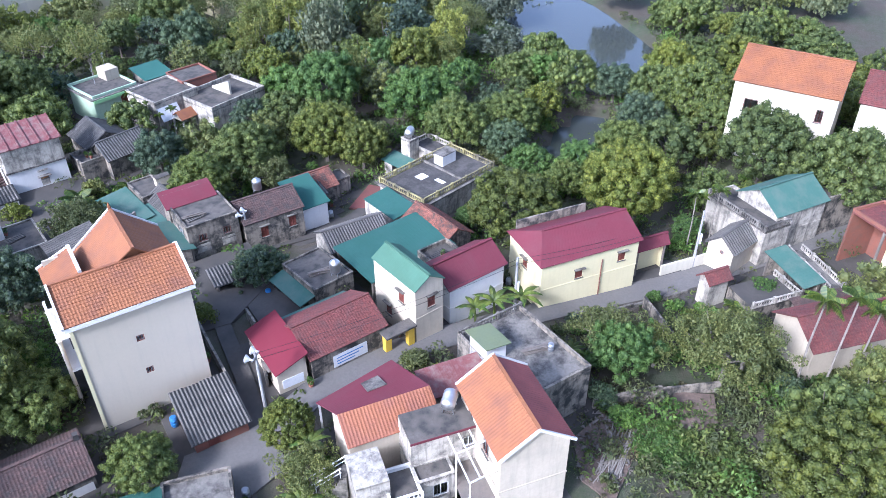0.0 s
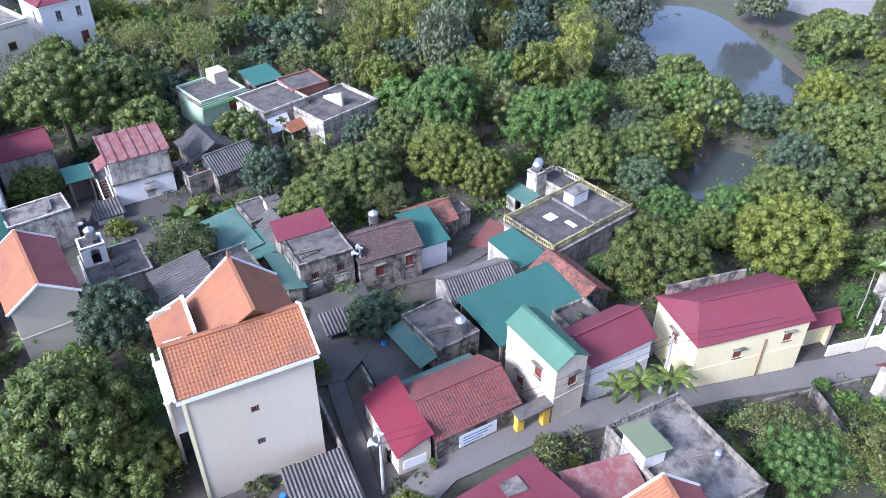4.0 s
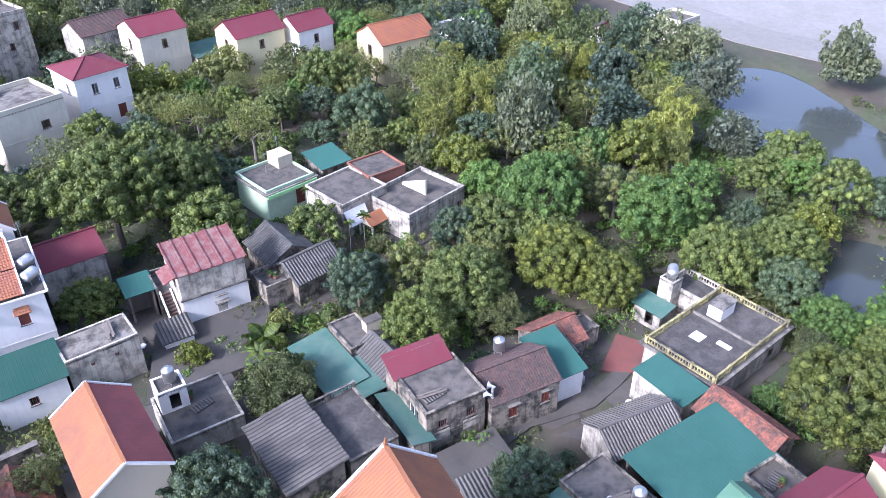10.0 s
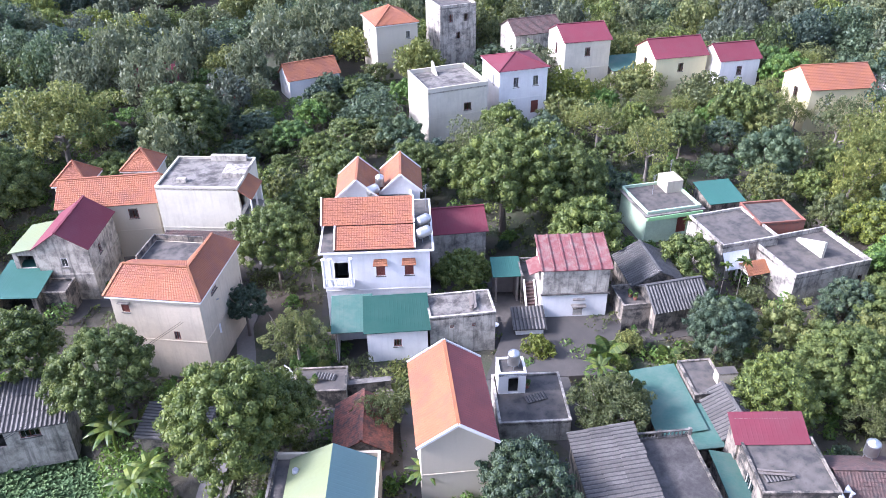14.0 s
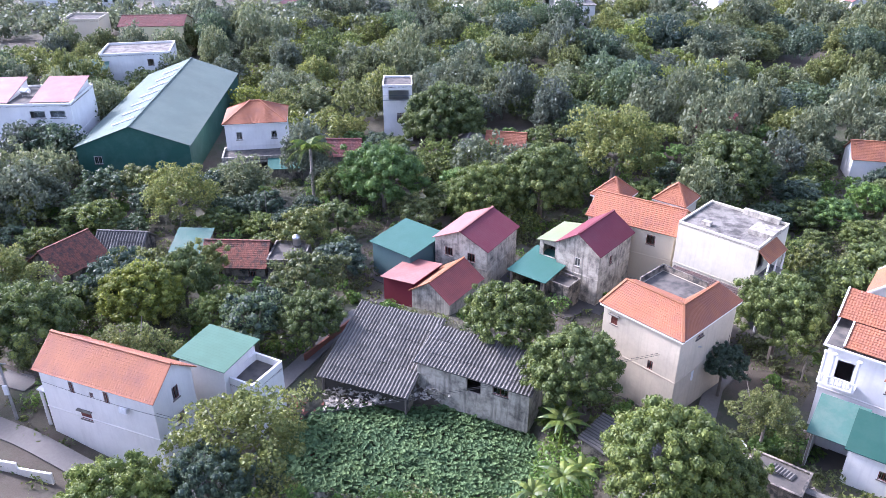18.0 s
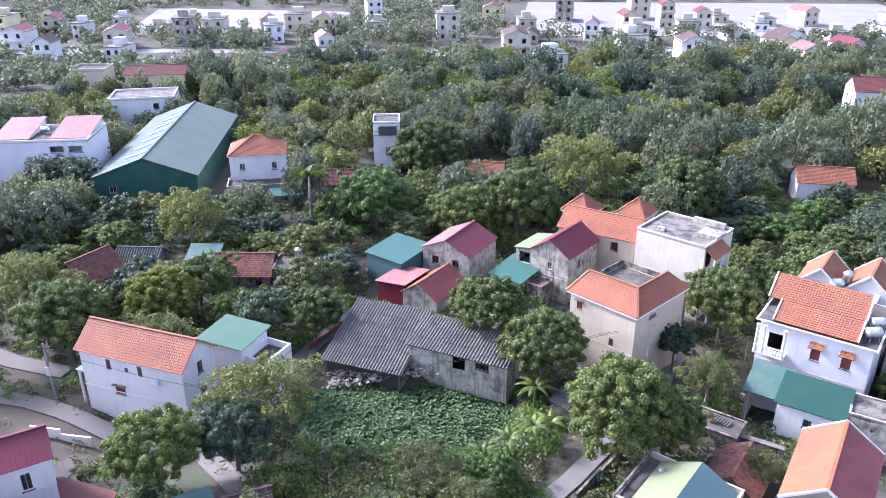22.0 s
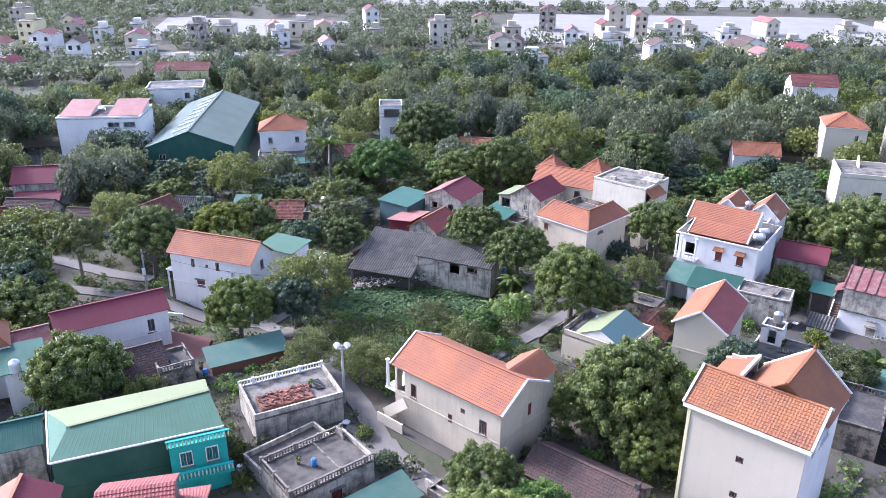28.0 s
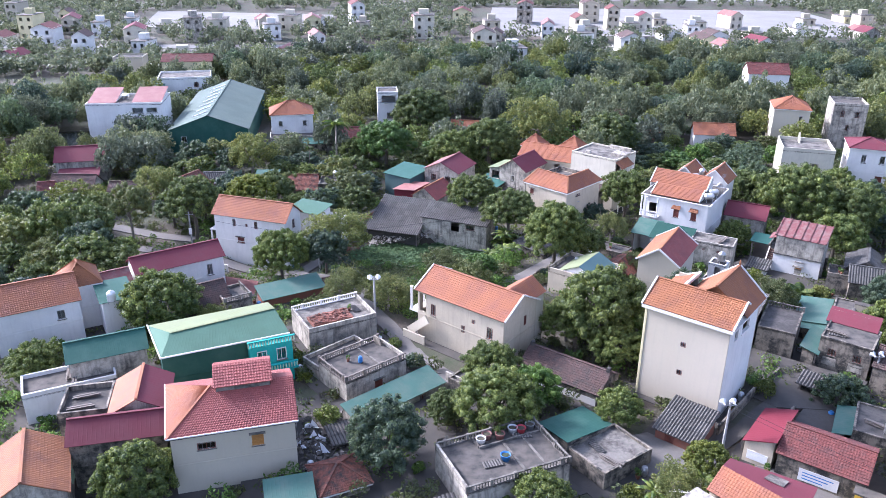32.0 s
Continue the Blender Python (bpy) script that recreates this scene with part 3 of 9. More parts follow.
def window(parent, at, s, z, w, h, look_of="glass"):
    """A window or door in an opening: frame, panes or shutters, sill and a small hood."""
    fr = WHITE if look_of in ("white", "glassdoor") else WOOD if look_of != "yellow" else OCHRE
    m = Mesh()
    t = 0.07
    for s0, s1, z0, z1 in ((s - w / 2, s - w / 2 + t, z, z + h), (s + w / 2 - t, s + w / 2, z, z + h), (s - w / 2 + t, s + w / 2 - t, z, z + t), (s - w / 2 + t, s + w / 2 - t, z + h - t, z + h), (s - t / 3, s + t / 3, z + t, z + h - t)):
        slab_on(m, at, s0, s1, z0, z1, -0.13, -0.04)
    door = look_of in ("door", "glassdoor")
    win = part("door" if door else "window", m, fr, parent)
    if look_of in ("shutter", "door", "yellow"):
        for q in (-1, 1):
            p = Mesh()
            s0, s1 = (s - w / 2 + t, s - t / 3) if q < 0 else (s + t / 3, s + w / 2 - t)
            slab_on(p, at, s0, s1, z + t, z + h - t, -0.11, -0.08)
            n = max(3, int(h / 0.16))
            for k in range(n):
                zz = z + t + (h - 2 * t) * (k + 0.5) / n
                slab_on(p, at, s0 + 0.05, s1 - 0.05, zz - 0.03, zz + 0.03, -0.08, -0.06)
            part("shutter" if not door else "door_leaf", p, OCHRE if look_of == "yellow" else WOOD, win)
    else:
        for s0, s1 in ((s - w / 2 + t, s - t / 3), (s + t / 3, s + w / 2 - t)):
            p = Mesh()
            slab_on(p, at, s0, s1, z + t, z + h - t, -0.10, -0.085)
            part("pane", p, GLASS, win)
        if not door:
            bars = 4
            gaps = [((k + 0.5) * (w - 2 * t) / bars - w / 2 + t, z + t + 0.02, (w - 2 * t) / bars - 0.025, h - 2 * t - 0.04) for k in range(bars)]
            p = wall_mesh(lambda q, zz, d: at(s + q, zz, d - 0.045), w - 2 * t, z + t, z + h - t, gaps, 0.0, 0.02)
            part("grille", p, GALV, win)
    if not door and w > 0.6:
        p = Mesh()
        slab_on(p, at, s - w / 2 - 0.08, s + w / 2 + 0.08, z - 0.08, z - 0.005, -0.02, 0.09)
        part("sill", p, PALECONC, win)
    if w > 0.55 and look_of in ("shutter", "yellow", "tilehood"):
        p = Mesh()
        slab_on(p, at, s - w / 2 - 0.18, s + w / 2 + 0.18, z + h + 0.10, z + h + 0.17, 0.003, 0.30)
        part("hood", p, PALECONC if look_of != "tilehood" else TILE, win)
    return win


BALUSTERS = {}


def balustrade(parent, a, b, z, h=0.6, material=None, gap=0.28, solid=False):
    """A rail on small posts between two points."""
    a, b = Vector((*a, z)), Vector((*b, z))
    mt = material or PALECONC
    rail = Mesh().beam(a + Vector((0, 0, h)), b + Vector((0, 0, h)), 0.16, 0.10)
    rail.beam(a + Vector((0, 0, 0.06)), b + Vector((0, 0, 0.06)), 0.16, 0.12)
    r = part("balustrade", rail, mt, parent)
    n = max(2, int((b - a).length / gap))
    for k in range(0 if not solid else n, n + 1):
        p = a.lerp(b, k / n)
        if k % 8 == 0:
            part("post", Mesh().box(p.x - 0.12, p.x + 0.12, p.y - 0.12, p.y + 0.12, z, z + h + 0.12), mt, r)
    key = (round(h, 2), mt.name)
    if key not in BALUSTERS:
        BALUSTERS[key] = mesh_data("baluster", Mesh().lathe([(0.045, 0.1), (0.075, h * 0.35), (0.04, h * 0.65), (0.06, h - 0.04)], 5), mt)
    for k in range(n + 1):
        if k % 8:
            ob = new("baluster", BALUSTERS[key])
            ob.parent, ob.location = r, a.lerp(b, k / n)
    return r


STYLE = {}
for mt, st in ((TILE, "tile"), (PINKTILE, "tile"), (REDTILE, "tile"), (OLDTILE, "tile"), (BROWNTILE, "tile"), (MAROON_SHADE_T, "tile"), (ASBESTOS, "corr"), (DARKSHEET, "corr")):
    STYLE[mt.name] = st
HOUSES, FLATS = [], []


def house(kind, label, cx, cy, L, W, yaw, ze, roof, wall, cover, zr=None, axis="u", hi="b", over=0.28, ops=(), trim=None, par=0.45, bal="", open_sides="", gable_mat=None, category="house", band=True, lone=True, sunward_cover=None):
    """A building on a rectangle: walls with openings, roof slopes, trims. ze and zr are the heights of eave and top."""
    z0 = ground_z(cx, cy)
    he, hr = ze - z0, (zr if zr is not None else ze + 1.2) - z0
    if len(label.split()) < 4:
        label += " among the village houses"
    th = empty(kind, label, category, pose(cx, cy, z0, 0, 0, yaw))
    HOUSES.append((cx, cy, L, W, yaw))
    st = STYLE.get(cover.name, "metal")
    z_lo = -1.6
    o = over
    tops = {"f": he, "r": he, "b": he, "l": he}
    if roof == "shed":
        tops[hi] = hr
    for side in "frbl":
        length, at = side_map(side, L, W)
        if side in open_sides:
            for s in (-length / 2 + 0.12, length / 2 - 0.12):
                m = Mesh()
                slab_on(m, at, s - 0.08, s + 0.08, z_lo, he - 0.05, -0.16, 0)
                part("post", m, TIMBER, th)
            continue
        holes = [(q[1], he - q[2] - q[4], q[3], q[4], q[5] if len(q) > 5 else "glass") for q in ops if q[0] == side]
        m = wall_mesh(at, length, z_lo, min(tops[side], he) - 0.03, holes, 0.0 if side in "fb" else 0.22)
        if roof == "gable" and ((axis == "u" and side in "rl") or (axis == "v" and side in "fb")):
            p = [at(s, z, d) for d in (-0.22, 0) for s, z in ((-length / 2, he - 0.03), (length / 2, he - 0.03), (0, hr - 0.06))]
            m.add(p, [(0, 2, 1), (3, 4, 5), (0, 1, 4, 3), (1, 2, 5, 4), (2, 0, 3, 5)])
        if roof == "shed" and side == hi:
            slab_on(m, at, -length / 2, length / 2, he - 0.03, hr - 0.08, -0.22, 0)
        if roof == "shed" and side != hi and "fblr".index(side) // 2 != "fblr".index(hi) // 2:
            sgn = {("f", "r"): -1, ("f", "l"): 1, ("b", "r"): 1, ("b", "l"): -1, ("r", "f"): 1, ("r", "b"): -1, ("l", "f"): -1, ("l", "b"): 1}[(hi, side)]
            p = [at(s, z, d) for d in (-0.22, 0) for s, z in ((-length / 2, he - 0.03), (length / 2, he - 0.03), (sgn * length / 2, hr - 0.08))]
            m.add(p, [(0, 2, 1), (3, 4, 5), (0, 1, 4, 3), (1, 2, 5, 4), (2, 0, 3, 5)])
        part("wall", m, wall, th)
        for h in holes:
            if h[4] != "open":
                window(th, at, *h)
        if band and he > 4.6 and roof != "shed":
            m = Mesh()
            slab_on(m, at, -length / 2 - 0.03, length / 2 + 0.03, he / 2 - 0.05, he / 2 + 0.05, 0.004, 0.05)
            part("string_course", m, wall, th)
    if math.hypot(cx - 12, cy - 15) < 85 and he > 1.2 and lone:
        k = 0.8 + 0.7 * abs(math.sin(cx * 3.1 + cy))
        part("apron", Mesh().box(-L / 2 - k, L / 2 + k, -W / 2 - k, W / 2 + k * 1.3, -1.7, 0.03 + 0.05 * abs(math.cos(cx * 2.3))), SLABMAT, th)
    part("floor", Mesh().box(-L / 2 + 0.23, L / 2 - 0.23, -W / 2 + 0.23, W / 2 - 0.23, -1.5, 0.12), SLABMAT, th)
    x, y = L / 2 + o, W / 2 + o
    if roof == "gable":
        drop = (hr - he) * o / ((W if axis == "u" else L) / 2)
        e = he - drop
        if axis == "u":
            quads = [((-x, -y, e), (x, -y, e), (x, 0, hr), (-x, 0, hr)), ((x, y, e), (-x, y, e), (-x, 0, hr), (x, 0, hr))]
            ridge = ((-x, 0, hr + 0.05), (x, 0, hr + 0.05))
            ends = [[(q, -y, e), (q, 0, hr), (q, y, e)] for q in (-x, x)]
        else:
            quads = [((x, -y, e), (x, y, e), (0, y, hr), (0, -y, hr)), ((-x, y, e), (-x, -y, e), (0, -y, hr), (0, y, hr))]
            ridge = ((0, -y, hr + 0.05), (0, y, hr + 0.05))
            ends = [[(-x, q, e), (0, q, hr), (x, q, e)] for q in (-y, y)]
        # the second slope, turned to the sun, can take its own colour
        for q, cv in zip(quads, (cover, sunward_cover or cover)):
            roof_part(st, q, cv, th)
        part("ridge_cap", Mesh().beam(*ridge, 0.26, 0.10), sunward_cover or cover, th)
        if trim:
            for tri in ends:
                m = Mesh()
                for a, b in zip(tri, tri[1:]):
                    m.beam(Vector(a) + Vector((0, 0, 0.05)), Vector(b) + Vector((0, 0, 0.05)), 0.14, 0.18)
                part("barge_board", m, trim, th)
    elif roof == "hip":
        k = min(L, W) / 2 + o
        a, b, c, d = (-x, -y, he), (x, -y, he), (x, y, he), (-x, y, he)
        if L >= W:
            r0, r1 = (-x + k, 0, hr), (x - k, 0, hr)
            quads = [(a, b, r1, r0), (b, c, r1, r1), (c, d, r0, r1), (d, a, r0, r0)]
            hips = [(a, r0), (d, r0), (b, r1), (c, r1), (r0, r1)]
        else:
            r0, r1 = (0, -y + k, hr), (0, y - k, hr)
            quads = [(a, b, r0, r0), (b, c, r1, r0), (c, d, r1, r1), (d, a, r0, r1)]
            hips = [(a, r0), (b, r0), (c, r1), (d, r1), (r0, r1)]
        for q in quads:
            part("roof_slope", panel(st, *q), cover, th)
        for p, q in hips:
            if (Vector(p) - Vector(q)).length > 0.2:
                part("hip_cap", Mesh().beam(Vector(p) + Vector((0, 0, 0.05)), Vector(q) + Vector((0, 0, 0.05)), 0.22, 0.10), cover, th)
        part("eave_board", Mesh().box(-x + 0.03, x - 0.03, -y + 0.03, y - 0.03, he - 0.22, he - 0.075), trim or WHITE, th)
    elif roof == "shed":
        s = (hr - he) / (W if hi in "fb" else L)
        lo, up = he - s * o, hr + s * o
        zz = {"b": (lo, lo, up, up), "f": (up, up, lo, lo), "r": (lo, up, up, lo), "l": (up, lo, lo, up)}[hi]
        a, b, c, d = [(px, py, pz) for (px, py), pz in zip(((-x, -y), (x, -y), (x, y), (-x, y)), zz)]
        q = {"b": (a, b, c, d), "f": (c, d, a, b), "r": (d, a, b, c), "l": (b, c, d, a)}[hi]
        roof_part(st, q, cover, th)
    elif roof == "flat":
        if lone and cover in (CONCRETE, PALECONC):
            FLATS.append((cx, cy, L, W, yaw, ze))
        part("roof_slab", Mesh().box(-L / 2 - o + 0.28, L / 2 + o - 0.28, -W / 2 - o + 0.28, W / 2 + o - 0.28, he - 0.18, he), cover, th)
        if o > 0.3:
            part("cornice", Mesh().box(-x, x, -y, y, he - 0.16, he - 0.004), PALECONC, th)
        for side in "frbl":
            length, at = side_map(side, L, W)
            if side in bal:
                a, b = at(-length / 2, 0, -0.1), at(length / 2, 0, -0.1)
                balustrade(th, a[:2], b[:2], he + 0.01, material=trim)
            elif par > 0:
                m = Mesh()
                ins = 0 if side in "fb" else 0.14
                slab_on(m, at, -length / 2 + ins, length / 2 - ins, he + 0.003, he + par, -0.14, 0.0)
                slab_on(m, at, -length / 2 + ins - (0.02 if side in "fb" else -0.03), length / 2 - ins + (0.02 if side in "fb" else -0.03), he + par, he + par + 0.05, -0.17, 0.03)
                part("parapet", m, wall, th)
    return th


def spot(th, x, y, z=0.0):
    """A point in a building's own frame, as a world place."""
    return th.matrix_basis @ Vector((x, y, z))


def top_of(th, ze):
    return ze - th.matrix_basis.translation.z


# ---- the village: the big houses ----
W1, W2 = 1.25, 1.45
G = "glass"


def tall_house():
    """The grey three-storey house with a compound clay-tile roof."""
    ze = 10.5
    ops = [("f", 0.0, 2.6, 0.55, 0.55), ("f", 0.0, 5.75, 0.55, 0.55), ("l", -2.4, 1.1, 1.3, 1.9, "shutter"), ("l", 0.9, 1.1, 1.2, 1.9, "door"), ("l", -2.4, 4.3, 1.3, 1.9, "shutter"), ("l", 0.9, 4.3, 1.2, 1.9, "door"), ("l", 0.9, 7.8, 1.6, 2.1, "door"), ("r", -2.0, 0.55, 1.0, 1.3, "open"), ("r", 0.6, 0.4, 2.0, 1.4, "open")]
    th = house("tall_house", "grey rendered three-storey house with orange clay-tile roofs and white trim", 26.5, 8.9, 8.4, 8.4, -43, ze, "none", GREYWALL, TILE, ops=ops, band=False)
    h = top_of(th, ze)
    # right wall in white: its cool shaded tone put into the colour
    sorted((o for o in th.children if o.name.startswith("wall")), key=lambda o: o.name)[1].data.materials[0] = WHITE
    part("terrace_rail", Mesh().box(4.203, 4.30, -0.6, 1.8, h - 1.92, h - 1.80), WHITE, th)
    part("roof_slab", Mesh().box(-4.0, 4.0, -4.0, 4.0, h - 0.2, h - 0.04), PALECONC, th)
    f0, r0 = h + 0.35, h + 2.0
    part("roof_slope", panel("tile", (-4.5, -4.55, f0), (4.5, -4.55, f0), (4.5, -1.35, r0), (-4.5, -1.35, r0)), TILE, th)
    part("roof_slope", panel("tile", (4.5, -0.55, r0 - 0.4), (-4.5, -0.55, r0 - 0.4), (-4.5, -1.35, r0), (4.5, -1.35, r0)), TILE, th)
    part("ridge_cap", Mesh().beam((-4.5, -1.35, r0 + 0.05), (4.5, -1.35, r0 + 0.05), 0.25, 0.1), TILE, th)
    top = h + 3.0
    xr, x0, x1 = 1.5, -1.9, 4.6
    part("roof_slope", panel("tile", (x1, -0.9, h + 0.3), (x1, 4.6, h + 0.3), (xr, 4.6, top), (xr, -1.6, top)), TILE, th)
    part("roof_slope", panel("tile", (x0, 4.6, h + 0.3), (x0, -0.9, h + 0.3), (xr, -1.6, top), (xr, 4.6, top)), TILE, th)
    part("ridge_cap", Mesh().beam((xr, -1.7, top + 0.05), (xr, 4.7, top + 0.05), 0.25, 0.1), TILE, th)
    part("finial", Mesh().lathe([(0.10, top), (0.13, top + 0.2), (0.04, top + 0.6)], 6, (xr, 4.6, 0)), TILE, th)
    m = Mesh()
    m.add([(x0, 4.2, h), (x1, 4.2, h), (xr, 4.2, top - 0.1), (x0, 4.0, h), (x1, 4.0, h), (xr, 4.0, top - 0.1)], [(2, 1, 0), (3, 4, 5), (0, 1, 4, 3), (1, 2, 5, 4), (2, 0, 3, 5)])
    part("gable_wall", m, GREYWALL, th)
    m = Mesh().add([(x0, -0.8, h), (x1 - 0.4, -0.8, h), (x1 - 0.4, -0.8, h + 0.5), (xr, -0.8, top - 0.1), (x0, -0.8, h + 0.2), (x0, -0.95, h), (x1 - 0.4, -0.95, h), (x1 - 0.4, -0.95, h + 0.5), (xr, -0.95, top - 0.1), (x0, -0.95, h + 0.2)], [(0, 1, 2, 3, 4)[::-1], (5, 6, 7, 8, 9), (2, 7, 8, 3), (3, 8, 9, 4), (4, 9, 5, 0)])
    part("gable_wall", m, TILE, th)
    for a, b in (((x0, 4.65, h + 0.35), (xr, 4.65, top + 0.05)), ((xr, 4.65, top + 0.05), (x1, 4.65, h + 0.35)), ((-4.55, -4.6, f0), (-4.55, -1.35, r0 + 0.1)), ((4.55, -4.6, f0), (4.55, -1.35, r0 + 0.1)), ((4.55, -1.35, r0 + 0.1), (4.55, -0.5, r0 - 0.4))):
        part("barge_board", Mesh().beam(a, b, 0.16, 0.20), WHITE, th)
    part("roof_slope", panel("tile", (-4.6, 3.9, h + 0.2), (-4.6, 0.2, h + 0.2), (-2.2, 0.2, h + 1.25), (-2.2, 3.9, h + 1.25)), TILE, th)
    part("barge_board", Mesh().beam((-2.15, 0.1, h + 1.3), (-2.15, 4.0, h + 1.3), 0.25, 0.35), WHITE, th)
    part("barge_board", Mesh().beam((-4.7, 4.0, h + 0.2), (-2.1, 4.0, h + 1.3), 0.16, 0.20), WHITE, th)
    part("gable_wall", Mesh().box(-4.2, -2.1, 0.3, 0.5, h - 0.03, h + 0.9), GREYWALL, th)
    part("gable_wall", Mesh().box(-4.2, -2.1, 3.6, 3.8, h - 0.03, h + 0.9), GREYWALL, th)
    part("gable_wall", Mesh().box(4.0, 4.2, -4.2, -0.5, h, h + 0.32), GREYWALL, th)
    part("cornice", Mesh().box(-4.55, 4.55, -4.55, -4.2, h - 0.06, h + 0.28).box(4.2, 4.55, -4.2, 4.4, h - 0.06, h + 0.1).box(-4.55, -4.2, -4.2, 4.4, h - 0.06, h + 0.16), WHITE, th)
    part("corner_trim", Mesh().box(-4.26, -4.02, -4.27, -4.204, -1, h - 0.1), YELLOW, th)
    for k, z in enumerate((h - 3.4, h - 6.6)):
        b = part("balcony", Mesh().box(-5.15, -4.205, -0.4, 3.8, z - 0.16, z), WHITE, th)
        m = Mesh()
        for i in range(13):
            y = -0.35 + 4.1 * i / 12
            m.lathe([(0.05, z), (0.09, z + 0.3), (0.05, z + 0.62), (0.07, z + 0.7)], 6, (-5.05, y, 0))
        part("balusters", m, WHITE, b)
        part("rail", Mesh().box(-5.15, -4.95, -0.4, 3.8, z + 0.7, z + 0.82), WHITE, b)
    for y in (-0.3, 3.7):
        part("column", Mesh().lathe([(0.2, 0), (0.16, 0.4), (0.15, h - 3.9), (0.24, h - 3.57)], 10, (-5.0, y, 0)), CREAM, th)
    return th


def beige_house():
    """The beige house with an L-shaped tile roof round a flat roof."""
    ze = 6.4
    th = house("beige_house", "beige rendered two-storey house with an L-shaped orange tile roof", 23.9, 60.9, 8.0, 9.2, -48, ze, "none", CREAM_GREY, PINKTILE, ops=[("f", 1.4, 3.6, 0.55, 0.9), ("r", -1.5, 0.9, 1.2, 0.35), ("f", -2.8, 0.9, 0.7, 0.9, "shutter")])
    h = top_of(th, ze)
    x, y, t, r = 4.35, 4.95, 3.4, h + 1.75
    part("roof_slab", Mesh().box(-3.75, 3.75, -4.35, 4.35, h - 0.2, h - 0.03), CONCRETE, th)
    part("roof_slope", panel("tile", (-x, -y, h), (x, -y, h), (x - 1.9, -y + 2.6, r), (-x + 0.9, -y + 2.6, r)), PINKTILE, th)
    part("roof_slope", panel("tile", (x, -y, h), (x, y, h), (x - 1.9, y - 1.6, r), (x - 1.9, -y + 2.6, r)), PINKTILE, th)
    part("roof_slope", panel("tile", (x - t, 0.6, h + 0.4), (-x, 0.6, h + 0.2), (-x + 0.9, -y + 2.6, r), (x - 1.9, -y + 2.6, r)), PINKTILE, th)
    part("roof_slope", panel("tile", (x - t, y, h), (x - t, 0.6, h + 0.4), (x - 1.9, -y + 2.6, r), (x - 1.9, y - 1.6, r)), TILE, th)
    part("roof_slope", panel("tile", (-x, 0.6, h + 0.2), (-x, -y, h), (-x + 0.9, -y + 2.6, r), (-x + 0.9, -y + 2.6, r)), PINKTILE, th)
    part("roof_slope", panel("tile", (x, y, h), (x - t, y, h), (x - 1.9, y - 1.6, r), (x - 1.9, y - 1.6, r)), PINKTILE, th)
    for a, b in (((x, -y, h), (x - 1.9, -y + 2.6, r)), ((x - 1.9, -y + 2.6, r), (x - 1.9, y - 1.6, r)), ((x - 1.9, -y + 2.6, r), (-x + 0.9, -y + 2.6, r)), ((-x, -y, h), (-x + 0.9, -y + 2.6, r))):
        part("hip_cap", Mesh().beam(Vector(a) + Vector((0, 0, 0.06)), Vector(b) + Vector((0, 0, 0.06)), 0.24, 0.1), TILE, th)
    part("parapet", Mesh().box(-4.0, 0.9, 4.45, 4.6, h, h + 0.6).box(-4.0, -3.85, 0.7, 4.45, h, h + 0.6), OLDWALL, th)
    part("eave_board", Mesh().box(-x + 0.05, x - 0.05, -y + 0.05, y - 0.05, h - 0.24, h - 0.05), WHITE, th)
    return th




def long_white_house():
    """The white two-storey house with a plain orange gable roof and a green-roofed annex."""
    ops = [("f", -2.6, 0.75, 0.55, 1.15), ("f", 1.1, 0.75, 0.55, 1.15), ("f", -0.5, 1.25, 0.4, 0.5), ("f", -1.7, 3.6, 1.2, 0.9, "shutter"), ("r", 0.2, 0.6, 0.75, 1.25), ("r", 0.3, 3.4, 0.9, 1.0), ("l", 0.0, 3.4, 1.2, 2.0, "door")]
    th = house("white_house", "bluish-white two-storey house with an orange gable roof", -24.7, 54.1, 12.0, 4.8, -22, 4.5, "gable", WHITE, PINKTILE, zr=6.4, ops=ops, over=0.35)
    h = top_of(th, 4.5)
    part("porch", Mesh().box(-7.2, -6.0, -2.2, 1.8, h - 3.1, h - 2.95), WHITE, th)
    for y in (-2.0, -0.4, 1.6):
        part("column", Mesh().lathe([(0.16, -1), (0.14, 0.4), (0.14, h - 3.2)], 8, (-7.0, y, 0)), WHITE, th)
    part("air_conditioner", Mesh().box(2.5, 3.3, -2.72, -2.42, h - 2.2, h - 1.7), WHITEPL, th)
    an = house("annex", "white annex with a faded green sheet roof", -17.0, 57.6, 4.6, 4.6, -22, 3.7, "shed", WHITE, LEAFSHEET, zr=4.0, hi="l", over=0.4)
    house("annex", "roofless white annex walls", -13.6, 56.4, 3.0, 4.0, -28, 1.7, "flat", WHITE, CONCRETE, par=0.7)
    return th


